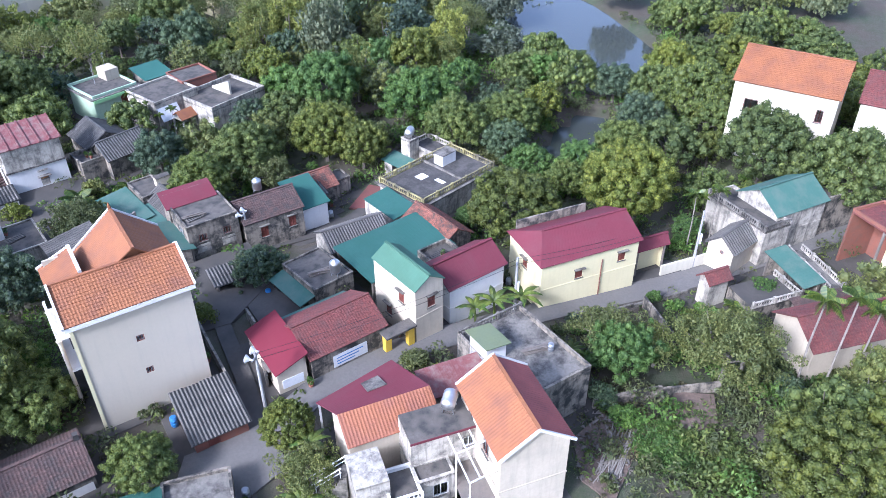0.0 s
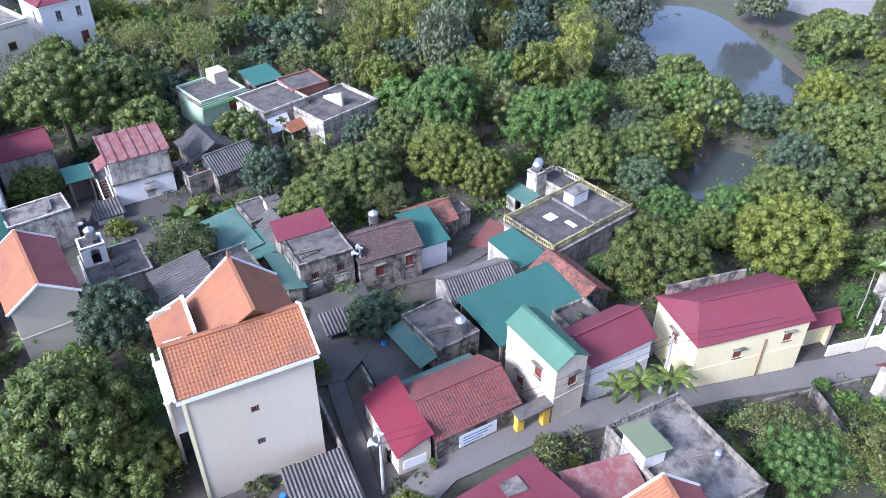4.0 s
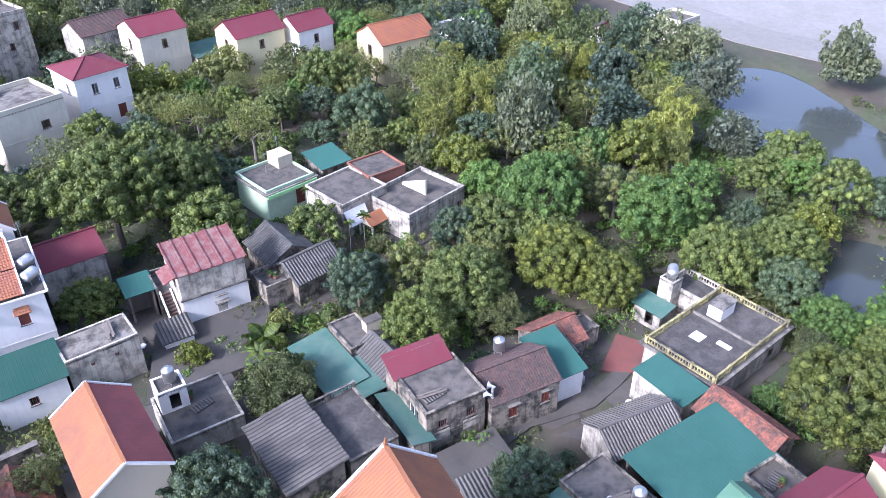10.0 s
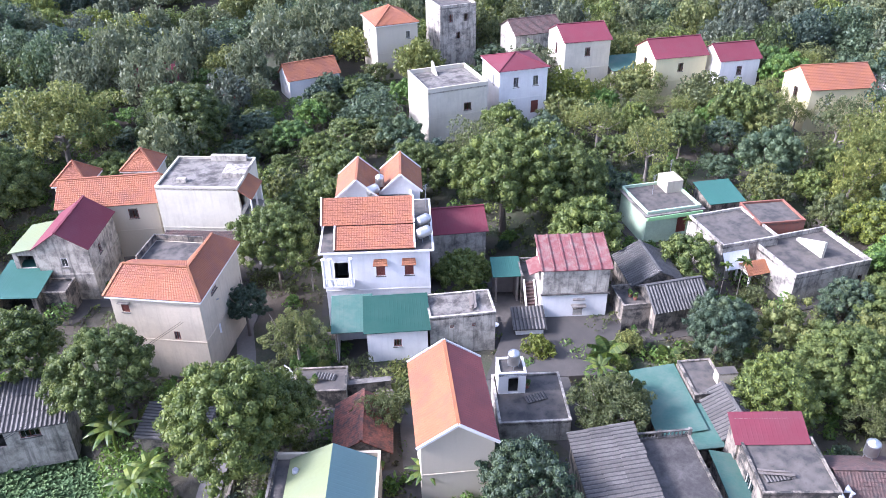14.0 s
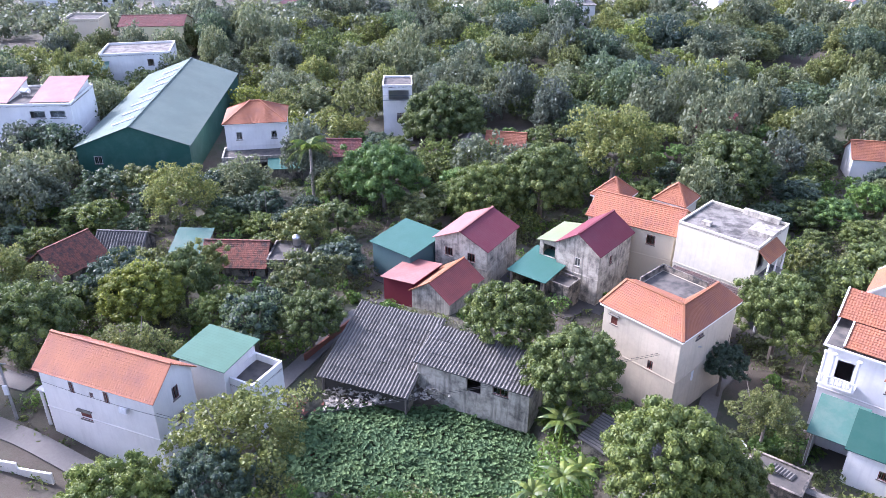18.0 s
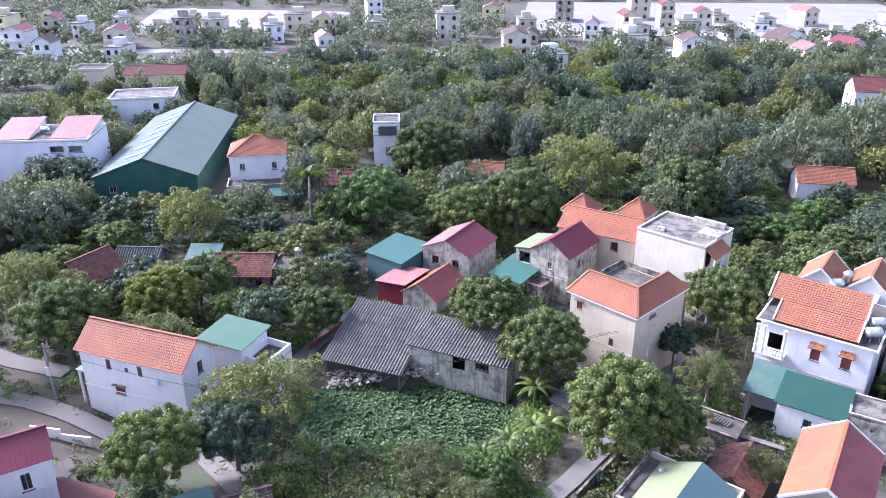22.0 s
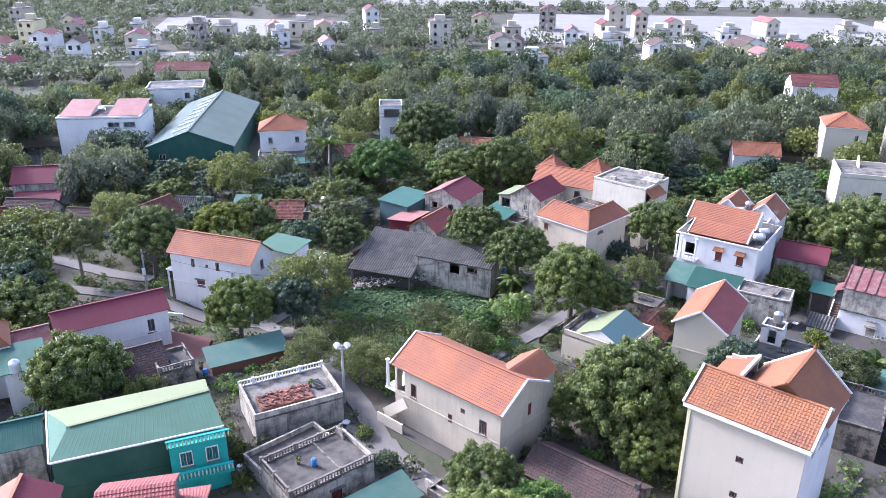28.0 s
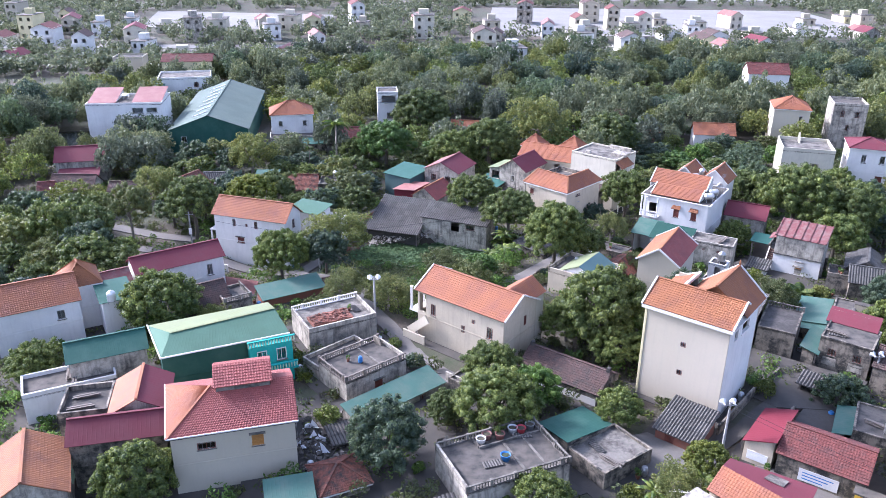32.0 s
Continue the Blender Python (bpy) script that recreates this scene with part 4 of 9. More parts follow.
def balcony_house():
    """The white house with a columned balcony and twin orange roofs."""
    ze = 6.4
    ops = [("f", 0.3, 1.5, 0.85, 1.45, "shutter"), ("f", 3.0, 1.5, 0.85, 1.45, "shutter"), ("f", -3.4, 1.3, 1.3, 2.2, "open")]
    th = house("balcony_house", "white two-storey house with twin orange tile roofs and a columned balcony", 42.2, 54.9, 10.0, 9.4, -38, ze, "none", WHITE, PINKTILE, ops=ops)
    h = top_of(th, ze)
    part("roof_slab", Mesh().box(-5.2, 5.2, -4.9, 4.9, h - 0.2, h), CONCRETE, th)
    part("cornice", Mesh().box(-5.4, 5.4, -5.1, 5.1, h - 0.16, h - 0.03), WHITE, th)
    for y0, z1, x0, zb in ((-5.0, 1.35, -3.9, 0.25), (-1.7, 2.7, -5.3, 1.0)):
        part("roof_slope", panel("tile", (x0, y0, h + zb), (3.6, y0, h + zb), (3.6, y0 + 2.5, h + z1), (x0, y0 + 2.5, h + z1)), PINKTILE, th)
        part("roof_slope", panel("tile", (3.6, y0 + 3.4, h + z1 - 0.8), (x0, y0 + 3.4, h + z1 - 0.8), (x0, y0 + 2.5, h + z1), (3.6, y0 + 2.5, h + z1)), PINKTILE, th)
        for x in (x0, 3.6):
            part("barge_board", Mesh().beam((x, y0, h + zb + 0.05), (x, y0 + 2.5, h + z1 + 0.05), 0.15, 0.18), WHITE, th)
            m = Mesh().add([(x, y0 + 0.1, h), (x, y0 + 3.4, h), (x, y0 + 3.4, h + z1 - 0.85), (x, y0 + 2.5, h + z1 - 0.08), (x, y0 + 0.1, h + zb)], [(0, 1, 2, 3, 4)])
            part("gable_wall", m, WHITE, th)
    b = part("balcony", Mesh().box(-5.1, -2.2, -5.9, -4.72, h - 3.35, h - 3.2), WHITE, th)
    for x in (-4.95, -4.3, -2.4):
        part("column", Mesh().lathe([(0.17, h - 3.2), (0.13, h - 2.6), (0.13, h - 0.5), (0.2, h - 0.2)], 10, (x, -5.75, 0)), WHITE, b)
    for i in range(10):
        part("baluster", Mesh().lathe([(0.05, h - 3.2), (0.08, h - 2.9), (0.05, h - 2.5)], 6, (-5.0 + 2.7 * i / 9, -5.8, 0)), WHITE, b)
    part("rail", Mesh().box(-5.1, -2.2, -5.9, -5.7, h - 2.5, h - 2.38), WHITE, b)
    for s in (0.3, 3.0):
        part("hood", panel("tile", (s - 0.7, -5.35, h - 1.45), (s + 0.7, -5.35, h - 1.45), (s + 0.6, -4.72, h - 1.05), (s - 0.6, -4.72, h - 1.05)), TILE, th)
    for y in (-3.2, -0.9):
        tank(spot(th, 4.5, y, h), True)
    antenna(spot(th, 4.9, 2.5, h), 3.0)
    for k, (x, y) in enumerate(((-2.2, 8.6), (2.4, 9.6))):
        p = spot(th, x, y)
        house("rear_wing", "white rear wing under an orange gable roof", p.x, p.y, 4.0, 5.2, -38, 6.6, "gable", WHITE, TILE, zr=8.4, axis="v", trim=WHITE)
    tank(spot(th, 0.2, 7.4, h + 0.2), False)
    tank(spot(th, -0.6, 6.4, h - 0.3), True)
    house("link_wing", "low white wing between the gables", *spot(th, 0, 6.0).xy, 7.0, 2.4, -38, 6.0, "flat", WHITE, CONCRETE)
    return th


def tank(p, lying=False, material=None):
    """A stainless water tank on a small steel stand."""
    e = empty("water_tank", "shiny stainless-steel water tank on a roof" if material is None else "round plastic barrel on a flat roof", "water tank", Matrix.Translation(p))
    mt = material or STEEL
    if lying:
        part("drum", Mesh().lathe([(0.05, -0.78), (0.42, -0.68), (0.52, -0.55), (0.50, -0.2), (0.52, -0.18), (0.50, 0.2), (0.52, 0.22), (0.52, 0.55), (0.42, 0.68), (0.05, 0.78)], 14, (0, 0, 0.85), "x"), mt, e, smooth=True)
        for x in (-0.45, 0.45):
            part("stand", Mesh().beam((x, -0.4, -0.05), (x, 0.4, -0.05), 0.06).beam((x, -0.4, -0.05), (x, -0.3, 0.6), 0.05).beam((x, 0.4, -0.05), (x, 0.3, 0.6), 0.05), GALV, e)
    else:
        part("drum", Mesh().lathe([(0.46, 0.35), (0.50, 0.40), (0.48, 0.75), (0.50, 0.77), (0.48, 1.1), (0.50, 1.12), (0.50, 1.35), (0.36, 1.5), (0.18, 1.56), (0.18, 1.62)], 14), mt, e, smooth=True)
        m = Mesh()
        for i in range(4):
            a = math.pi / 4 + i * math.pi / 2
            m.beam((0.42 * math.cos(a), 0.42 * math.sin(a), -0.05), (0.42 * math.cos(a), 0.42 * math.sin(a), 0.4), 0.05)
        part("stand", m.lathe([(0.5, 0.33), (0.5, 0.37)], 12), GALV, e)
    return e


def antenna(p, h):
    e = empty("antenna", "thin metal roof mast", "antenna", Matrix.Translation(p))
    part("mast", Mesh().tube([(0, 0, -0.1), (0, 0, h)], [0.03, 0.02], 5), GALV, e)
    m = Mesh()
    for k in range(4):
        m.beam((-0.4 + 0.06 * k, 0, h - 0.1 - 0.16 * k), (0.4 - 0.06 * k, 0, h - 0.1 - 0.16 * k), 0.025)
    part("aerial", m, GALV, e)


tall_house()
beige_house()
long_white_house()
balcony_house()

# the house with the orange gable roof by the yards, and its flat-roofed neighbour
# maroon on the averted slope is shade painted into the orange tile
house("gable_house", "white gable house with an orange tile roof and white barge boards", 31.2, 31.6, 5.0, 8.3, -35, 6.4, "gable", GREYWALL, MAROON_SHADE_T, sunward_cover=TILE, zr=8.1, axis="v", trim=WHITE, ops=[("r", -1.5, 1.2, 0.9, 1.2), ("l", 1.0, 1.2, 0.9, 1.2)], over=0.3)
b = house("concrete_house", "grey flat-roofed concrete house with a stair box", 39.3, 31.2, 5.6, 5.6, -38, 1.7, "flat", OLDWHITE, CONCRETE, par=0.12)
p = spot(b, -1.4, 1.6)
sb = house("stair_box", "whitewashed stair box on a flat roof", p.x, p.y, 2.2, 2.0, -38, 3.7, "flat", WHITE, CONCRETE, par=0.1, ops=[("f", 0.1, 0.3, 0.8, 1.6, "open")], lone=False)
tank(spot(sb, 0.2, 0, top_of(sb, 3.7)))
# the weathered tower with outside stairs
c = house("tower_house", "weathered two-storey house with a faded red sheet roof", 54.0, 39.7, 6.3, 4.3, -38, 4.9, "shed", OLDWHITE, FADED, zr=5.9, ops=[("f", 0.4, 3.6, 0.8, 1.0, "yellow"), ("l", 0.5, 1.2, 1.0, 1.4, "open")], over=0.25)
h = top_of(c, 4.9)
part("lower_wall", Mesh().box(-3.155, 3.155, -2.156, -2.151, 0.0, 1.35).box(-3.155, 3.155, -2.156, -2.151, 2.45, h - 2.9).box(-3.155, -0.05, -2.156, -2.151, 1.35, 2.45).box(0.85, 3.155, -2.156, -2.151, 1.35, 2.45), WHITE, c, "whitewashed lower storey")
part("ledge", Mesh().box(-3.3, 3.3, -2.32, -2.16, h - 2.9, h - 2.76), PALECONC, c)
part("hood_slab", Mesh().box(-0.3, 1.1, -2.7, -2.16, 2.62, 2.7), PALECONC, c)
for x in (-3.3, -2.2, -1.1, 0.0, 1.1, 2.2, 3.3):
    part("roof_batten", Mesh().beam((x, -2.4, h + 0.02), (x, 2.4, h + 1.12), 0.14, 0.09), FADED, c)
part("side_roof", panel("metal", (-4.3, 1.4, h - 1.2), (-4.3, -1.2, h - 1.2), (-3.16, -1.2, h - 0.7), (-3.16, 1.4, h - 0.7)), FADED, c, "lower faded red sheet roof")
st = part("staircase", Mesh().beam((-4.35, -2.6, 0.25), (-4.35, 1.4, 3.25), 0.14, 0.4).beam((-3.35, -2.6, 0.25), (-3.35, 1.4, 3.25), 0.14, 0.4), WHITE, c)
for k in range(14):
    part("step", Mesh().box(-4.28, -3.42, -2.6 + 0.285 * k, -2.315 + 0.285 * k, 0.1 + 0.214 * k, 0.30 + 0.214 * k), BROWNTILE, st)
part("terrace", Mesh().box(-4.6, -3.16, 1.4, 4.9, 2.9, 3.1).box(-3.16, 3.4, 2.16, 4.9, 2.9, 3.1), CONCRETE, c)
part("terrace_wall", Mesh().box(-4.5, 3.3, 4.6, 4.8, -1.0, 2.9).box(-4.5, -4.3, 1.6, 4.6, -1.0, 2.9), OLDWALL, c)
balustrade(c, (-4.5, 4.8), (3.3, 4.8), 3.1, 0.55)
balustrade(c, (-4.5, 1.5), (-4.5, 4.8), 3.1, 0.55)
pl = part("plinth_face", Mesh().box(-3.4, 3.8, -3.9, -2.16, -1.4, 0.05), DARKCONC, c, "dark stone plinth below the tower house")
cell = mesh_data("stone", Mesh().box(-0.09, 0.09, -0.03, 0.0, -0.06, 0.06), PALECONC)
for k in range(3):
    for i in range(24):
        ob = new("stone", cell)
        ob.parent, ob.location = pl, (-3.25 + 0.3 * i + 0.15 * (k % 2), -3.9, -0.2 - 0.25 * k)
house("lean_to", "open lean-to with a teal sheet roof", *spot(c, -5.9, 3.4).xy, 2.4, 2.6, -38, 1.6, "shed", TIMBER, TEAL, zr=1.9, open_sides="fl")
house("store_room", "low whitewashed store with a flat roof", *spot(c, -4.6, -3.6).xy, 2.6, 2.2, -38, 0.2, "shed", WHITE, ASBESTOS, zr=0.7, hi="b")
# green shed roof and flat roof below the balcony house
house("workshop", "white workshop under a green sheet roof, one bay faded", 34.4, 48.6, 3.2, 3.6, -36, 2.4, "shed", WHITE, PALETEAL, zr=3.4, open_sides="f")
house("workshop", "white workshop with a dark green sheet roof", 37.4, 46.0, 5.4, 3.6, -36, 2.4, "shed", WHITE, DEEPGREEN, zr=3.4, ops=[("f", 0.0, 1.1, 0.7, 0.8)])
house("flat_house", "whitewashed shed with a stained flat concrete roof", 42.6, 43.2, 6.0, 3.6, -33, 2.8, "flat", OLDWHITE, PALECONC, par=0.15, ops=[("f", 1.0, 0.9, 0.3, 0.3), ("f", -1.0, 0.9, 0.3, 0.3)])
house("maroon_house", "small house with a maroon sheet roof", 53.6, 56.2, 6.0, 5.6, -33, 2.2, "gable", OLDWHITE, MAROON, zr=3.6)
house("old_shed", "dark corrugated shed among the trees", 62.3, 36.6, 5.0, 5.4, -33, 1.5, "gable", OLDWALL, DARKSHEET, zr=2.9, axis="v")
house("old_shed", "dark corrugated shed with a patched roof", 60.4, 32.4, 5.4, 4.2, -27, 1.3, "gable", OLDWALL, DARKSHEET, zr=2.8)
house("old_shed", "low grey concrete shed", 57.6, 34.6, 3.6, 3.4, -33, 1.0, "flat", OLDWALL, CONCRETE)

# three flat houses at the wood's edge
fa = house("green_house", "flat-roofed house with a pale green front", 75.0, 44.2, 6.6, 6.6, -27, 1.9, "flat", PALEGREEN, CONCRETE, par=0.3, ops=[("f", 1.2, 0.7, 1.2, 2.2, "door")], over=0.4)
part("stair_box", Mesh().box(1.2, 3.2, 0.8, 3.2, top_of(fa, 1.9), top_of(fa, 3.4)), CREAM_GREY, fa)
part("front_beam", Mesh().box(-3.4, 3.4, -3.8, -3.45, top_of(fa, 1.3), top_of(fa, 1.75)), LIME, fa)
antenna(spot(fa, -0.5, 1, top_of(fa, 1.9)), 2.6)
antenna(spot(fa, 2, 2, top_of(fa, 3.4)), 2.2)
house("flat_house", "dark flat-roofed house with an orange band", 74.1, 34.4, 6.6, 6.6, -25, 2.5, "flat", OLDWHITE, CONCRETE, par=0.25, ops=[("f", -1.5, 1.0, 0.7, 1.2)])
part("awning", panel("metal", (-3.2, -4.3, 1.9), (-0.2, -4.3, 1.9), (-0.2, -3.32, 3.5), (-3.2, -3.32, 3.5)), WHITEPL, bpy.data.objects["flat_house.001"])
fc = house("flat_house", "whitewashed flat-roofed house with a ramped parapet", 76.6, 26.9, 9.0, 7.0, -24, 1.7, "flat", OLDWHITE, CONCRETE, par=0.45, ops=[("f", 2.0, 1.2, 0.9, 1.2), ("f", 3.6, 1.2, 0.7, 1.0), ("r", 0, 1.2, 0.7, 1.1)])
hh = top_of(fc, 1.7)
part("stair_hood", Mesh().add([(0.4, -1.2, hh), (0.4, 2.6, hh), (0.4, 2.6, hh + 0.3), (0.4, -1.2, hh + 1.9), (0.7, -1.2, hh), (0.7, 2.6, hh), (0.7, 2.6, hh + 0.3), (0.7, -1.2, hh + 1.9)], [(0, 1, 2, 3), (7, 6, 5, 4), (0, 4, 5, 1), (1, 5, 6, 2), (2, 6, 7, 3), (3, 7, 4, 0)]), CREAM, fc)
pc = part("porch", panel("tile", (-6.9, 1.9, hh - 1.5), (-6.9, 0.2, hh - 1.5), (-4.5, 0.2, hh - 1.5), (-4.5, 1.9, hh - 1.5), 0.05), CREAM, fc)
part("porch_roof", panel("tile", (-7.0, -0.1, hh - 1.4), (-4.45, -0.1, hh - 1.4), (-4.45, 1.1, hh - 0.5), (-7.0, 1.1, hh - 0.5)), TILE, pc)
part("porch_roof", panel("tile", (-4.45, 2.3, hh - 1.4), (-7.0, 2.3, hh - 1.4), (-7.0, 1.1, hh - 0.5), (-4.45, 1.1, hh - 0.5)), TILE, pc)
for yy in (0.05, 2.1):
    part("column", Mesh().lathe([(0.14, -0.5), (0.12, hh - 1.45)], 8, (-6.8, yy, 0)), WHITE, pc)
house("brick_house", "unplastered house with a grey flat roof", 80.0, 33.2, 5.2, 4.8, -33, 2.6, "flat", BRICK, CONCRETE, par=0.2)
house("lean_to", "teal-roofed lean-to", 81.5, 40.5, 4.0, 4.0, -30, 1.6, "shed", OLDWALL, TEAL, zr=2.2)

# the old row behind the tall house
house("row_house", "old soot-stained row house with a brown tile roof", 50.4, 8.9, 6.4, 5.0, -43, 2.3, "gable", OLDWALL, BROWNTILE, zr=3.7, ops=[("f", 1.9, 0.7, 0.8, 1.3, "shutter"), ("f", -1.2, 0.9, 0.8, 1.3, "shutter")], over=0.15)
g = house("row_house", "old two-storey concrete house, stained black", 46.0, 13.4, 5.2, 5.0, -41, 3.7, "flat", OLDWALL, CONCRETE, par=0.12, ops=[("f", -1.2, 1.1, 0.8, 0.8), ("f", 1.3, 1.1, 0.8, 0.8), ("l", 0.5, 0.8, 1.3, 1.1, "white")])
for s, z in ((-1.3, 1.2), (1.3, 1.2)):
    m = Mesh()
    slab_on(m, side_map("f", 5.2, 5.0)[1], s - 0.7, s + 0.7, top_of(g, 3.7) - 3.1, top_of(g, 3.7) - 2.2, 0.004, 0.05)
    part("plaster_panel", m, OLDWHITE, g)
house("attic_roof", "maroon sheet roof over the row house", 47.7, 15.9, 4.8, 1.8, -41, 3.9, "shed", OLDWALL, MAROON, zr=4.6)
tank(Vector((52.0, 10.3, 2.75)))
house("green_annex", "white annex with a teal sheet roof", 54.3, 6.1, 3.2, 4.4, -41, 1.4, "shed", WHITE, TEAL, zr=2.5)
house("teal_shed", "shed under a faded turquoise sheet roof", 47.9, 24.2, 7.2, 3.3, 54, 1.0, "shed", OLDWALL, PALETEAL, zr=1.4, hi="f")
house("teal_shed", "lower shed under a faded turquoise sheet roof", 46.7, 21.2, 4.2, 3.4, 50, 0.9, "shed", OLDWALL, PALETEAL, zr=1.3, hi="f", lone=False)
house("old_house", "low concrete back room with a stained roof", 51.6, 23.4, 4.2, 2.8, 54, 1.8, "flat", OLDWALL, CONCRETE, par=0.1, lone=False)
house("chimney_block", "small cream-washed stub wall on a back room", 52.6, 22.0, 0.9, 1.6, 54, 2.9, "flat", CREAM_GREY, CONCRETE, par=0, lone=False, category="wall")
house("old_house", "low house with a grey fibre-cement roof", 50.0, 19.6, 4.6, 3.2, 55, 1.5, "gable", OLDWALL, ASBESTOS, zr=2.5)
house("corrugated_house", "house under a weathered fibre-cement roof", 36.9, 21.2, 7.0, 4.2, 54, 3.5, "shed", OLDWALL, ASBESTOS, zr=4.1, hi="f")
house("terrace_house", "flat concrete terrace house with a balustrade", 40.5, 18.4, 6.4, 4.0, 55, 3.1, "flat", OLDWALL, DARKCONC, par=0.12, bal="r")
house("narrow_roof", "narrow teal lean-to along the alley", 43.2, 15.3, 5.6, 1.5, 50, 2.0, "shed", OLDWALL, PALETEAL, zr=2.4, hi="b", open_sides="f")

# the courtyard house beside the lane
gc = house("tank_house", "grey flat-roofed house carrying a water tank", 41.0, -0.6, 5.4, 4.2, 55, 2.3, "flat", OLDWALL, CONCRETE, par=0.12)
tank(spot(gc, -1.8, -0.8, top_of(gc, 2.3)))
house("awning_roof", "teal awning over the courtyard", 38.9, 0.9, 4.8, 1.8, 55, 1.5, "shed", OLDWALL, PALETEAL, zr=1.9, hi="f", open_sides="blr")
house("hut", "rickety shed of patched grey sheets", 39.3, 8.0, 2.4, 1.9, -45, 1.3, "shed", TIMBER, ASBESTOS, zr=1.7, open_sides="f")
house("grey_shed", "old gable shed with a fibre-cement roof", 48.6, -1.4, 6.4, 4.0, -45, 1.5, "gable", OLDWHITE, ASBESTOS, zr=2.7, over=0.2)
house("canopy", "large teal sheet canopy on posts", 46.1, -6.6, 9.4, 6.0, -38, 2.2, "shed", TIMBER, TEAL, zr=2.6, hi="b", open_sides="fl")
house("tile_house", "low house with an old red tile roof", 51.4, -9.4, 6.2, 3.8, 53, 1.8, "gable", OLDWALL, OLDTILE, zr=3.0)
te = house("terrace_villa", "white villa with a dark flat roof and yellow balustrades", 61.9, -7.0, 11.4, 6.9, -31, 1.5, "flat", OLDWHITE, DARKCONC, bal="frbl", par=0, trim=OLDYELLOW, ops=[("f", 3.6, 1.4, 0.9, 1.1)], over=0.45)
hv = top_of(te, 1.5)
part("roof_box", Mesh().box(1.6, 3.8, 0.8, 2.2, hv, hv + 1.3), WHITE, te)
part("box_lid", Mesh().box(1.5, 3.9, 0.7, 2.3, hv + 1.3, hv + 1.38), PALECONC, te)
part("roof_patch", Mesh().box(-2.2, -1.0, 0.4, 1.5, hv + 0.004, hv + 0.03).box(-1.2, -0.6, -1.9, -0.6, hv + 0.004, hv + 0.03), WHITE, te, "pale repair patch on the dark roof")
part("divider", Mesh().box(0.9, 1.06, -3.2, 3.2, hv, hv + 0.25), PALECONC, te)
house("villa_wing", "rear wing of the villa with a flat roof and balustrade", *spot(te, 4.3, 5.5).xy, 3.1, 3.9, -31, 1.45, "flat", OLDWHITE, DARKCONC, bal="rb", par=0.35, trim=OLDWHITE, lone=False)
house("water_tower", "stained square water tower on the villa's rear", *spot(te, 2.0, 6.6).xy, 1.5, 1.5, -31, 3.0, "flat", OLDWHITE, CONCRETE, par=0.1, lone=False)
tank(Vector((*spot(te, 2.0, 6.6).xy, 3.0)), True)
house("teal_shed", "shed under a teal sheet roof beside the villa", 54.5, -3.6, 5.2, 3.0, 53, 1.6, "shed", OLDWHITE, TEAL, zr=1.9, hi="f", over=0.1)
house("side_room", "low room with a teal roof and a dark doorway", 65.6, -1.2, 1.7, 3.0, -31, 0.6, "shed", OLDWHITE, PALETEAL, zr=0.9, hi="r", ops=[("l", 0.3, 0.3, 0.9, 1.5, "open")])
house("old_house", "ruined tile-roofed shed", 58.3, 7.0, 4.4, 4.0, -40, 0.8, "gable", OLDWALL, OLDTILE, zr=2.0)
house("old_house", "small concrete outhouse", 60.6, 4.6, 2.0, 2.2, -40, 0.6, "flat", OLDWALL, CONCRETE, par=0.1)
house("old_shed", "patched grey shed", 56.3, 6.6, 3.0, 3.0, -40, 0.8, "shed", OLDWALL, ASBESTOS, zr=1.5)

# the street front
house("green_roof_house", "narrow cream two-storey house with a green sheet roof", 38.4, -10.1, 6.0, 2.9, 52, 6.0, "gable", CREAM_GREY, LEAFSHEET, zr=6.9, ops=[("l", 0.2, 1.3, 0.8, 1.2, "shutter"), ("b", 1.0, 1.3, 0.8, 1.2, "shutter"), ("b", -1.0, 3.9, 0.8, 1.2, "shutter")], over=0.15)
house("maroon_house", "white house with a maroon sheet roof", 42.7, -14.0, 6.2, 4.2, -39, 3.9, "gable", WHITE, MAROON, zr=5.2)
house("flat_house", "small dark flat roof between houses", 45.3, -11.4, 3.4, 3.0, -39, 2.6, "flat", OLDWALL, CONCRETE, par=0.4)
y = house("yellow_house", "pale yellow two-storey house with a maroon roof", 49.0, -23.4, 10.4, 6.0, -53, 4.3, "none", YELLOW, MAROON, ops=[("f", -1.2, 1.7, 0.8, 0.9, "shutter"), ("f", 3.4, 1.0, 0.8, 1.0, "shutter"), ("l", 0, 1.2, 0.8, 1.0, "shutter")], over=0.3)
e, r = top_of(y, 4.2), top_of(y, 5.75)
part("roof_slope", panel("metal", (-5.5, -3.3, e), (5.5, -3.3, e), (5.5, 0, r), (-3.6, 0, r)), MAROON, y)
part("roof_slope", panel("metal", (5.5, 3.3, e), (-5.5, 3.3, e), (-3.6, 0, r), (5.5, 0, r)), MAROON, y)
part("roof_slope", panel("metal", (-5.5, 3.3, e), (-5.5, -3.3, e), (-3.6, 0, r), (-3.6, 0, r)), MAROON, y)
part("ridge_cap", Mesh().beam((-3.6, 0, r + 0.03), (5.5, 0, r + 0.03), 0.3, 0.05), MAROON, y)
part("gable_wall", Mesh().add([(5.2, -3.0, e), (5.2, 3.0, e), (5.2, 0, r - 0.12), (5.0, -3.0, e), (5.0, 3.0, e), (5.0, 0, r - 0.12)], [(0, 1, 2), (5, 4, 3), (0, 3, 4, 1), (1, 4, 5, 2), (2, 5, 3, 0)]), YELLOW, y)
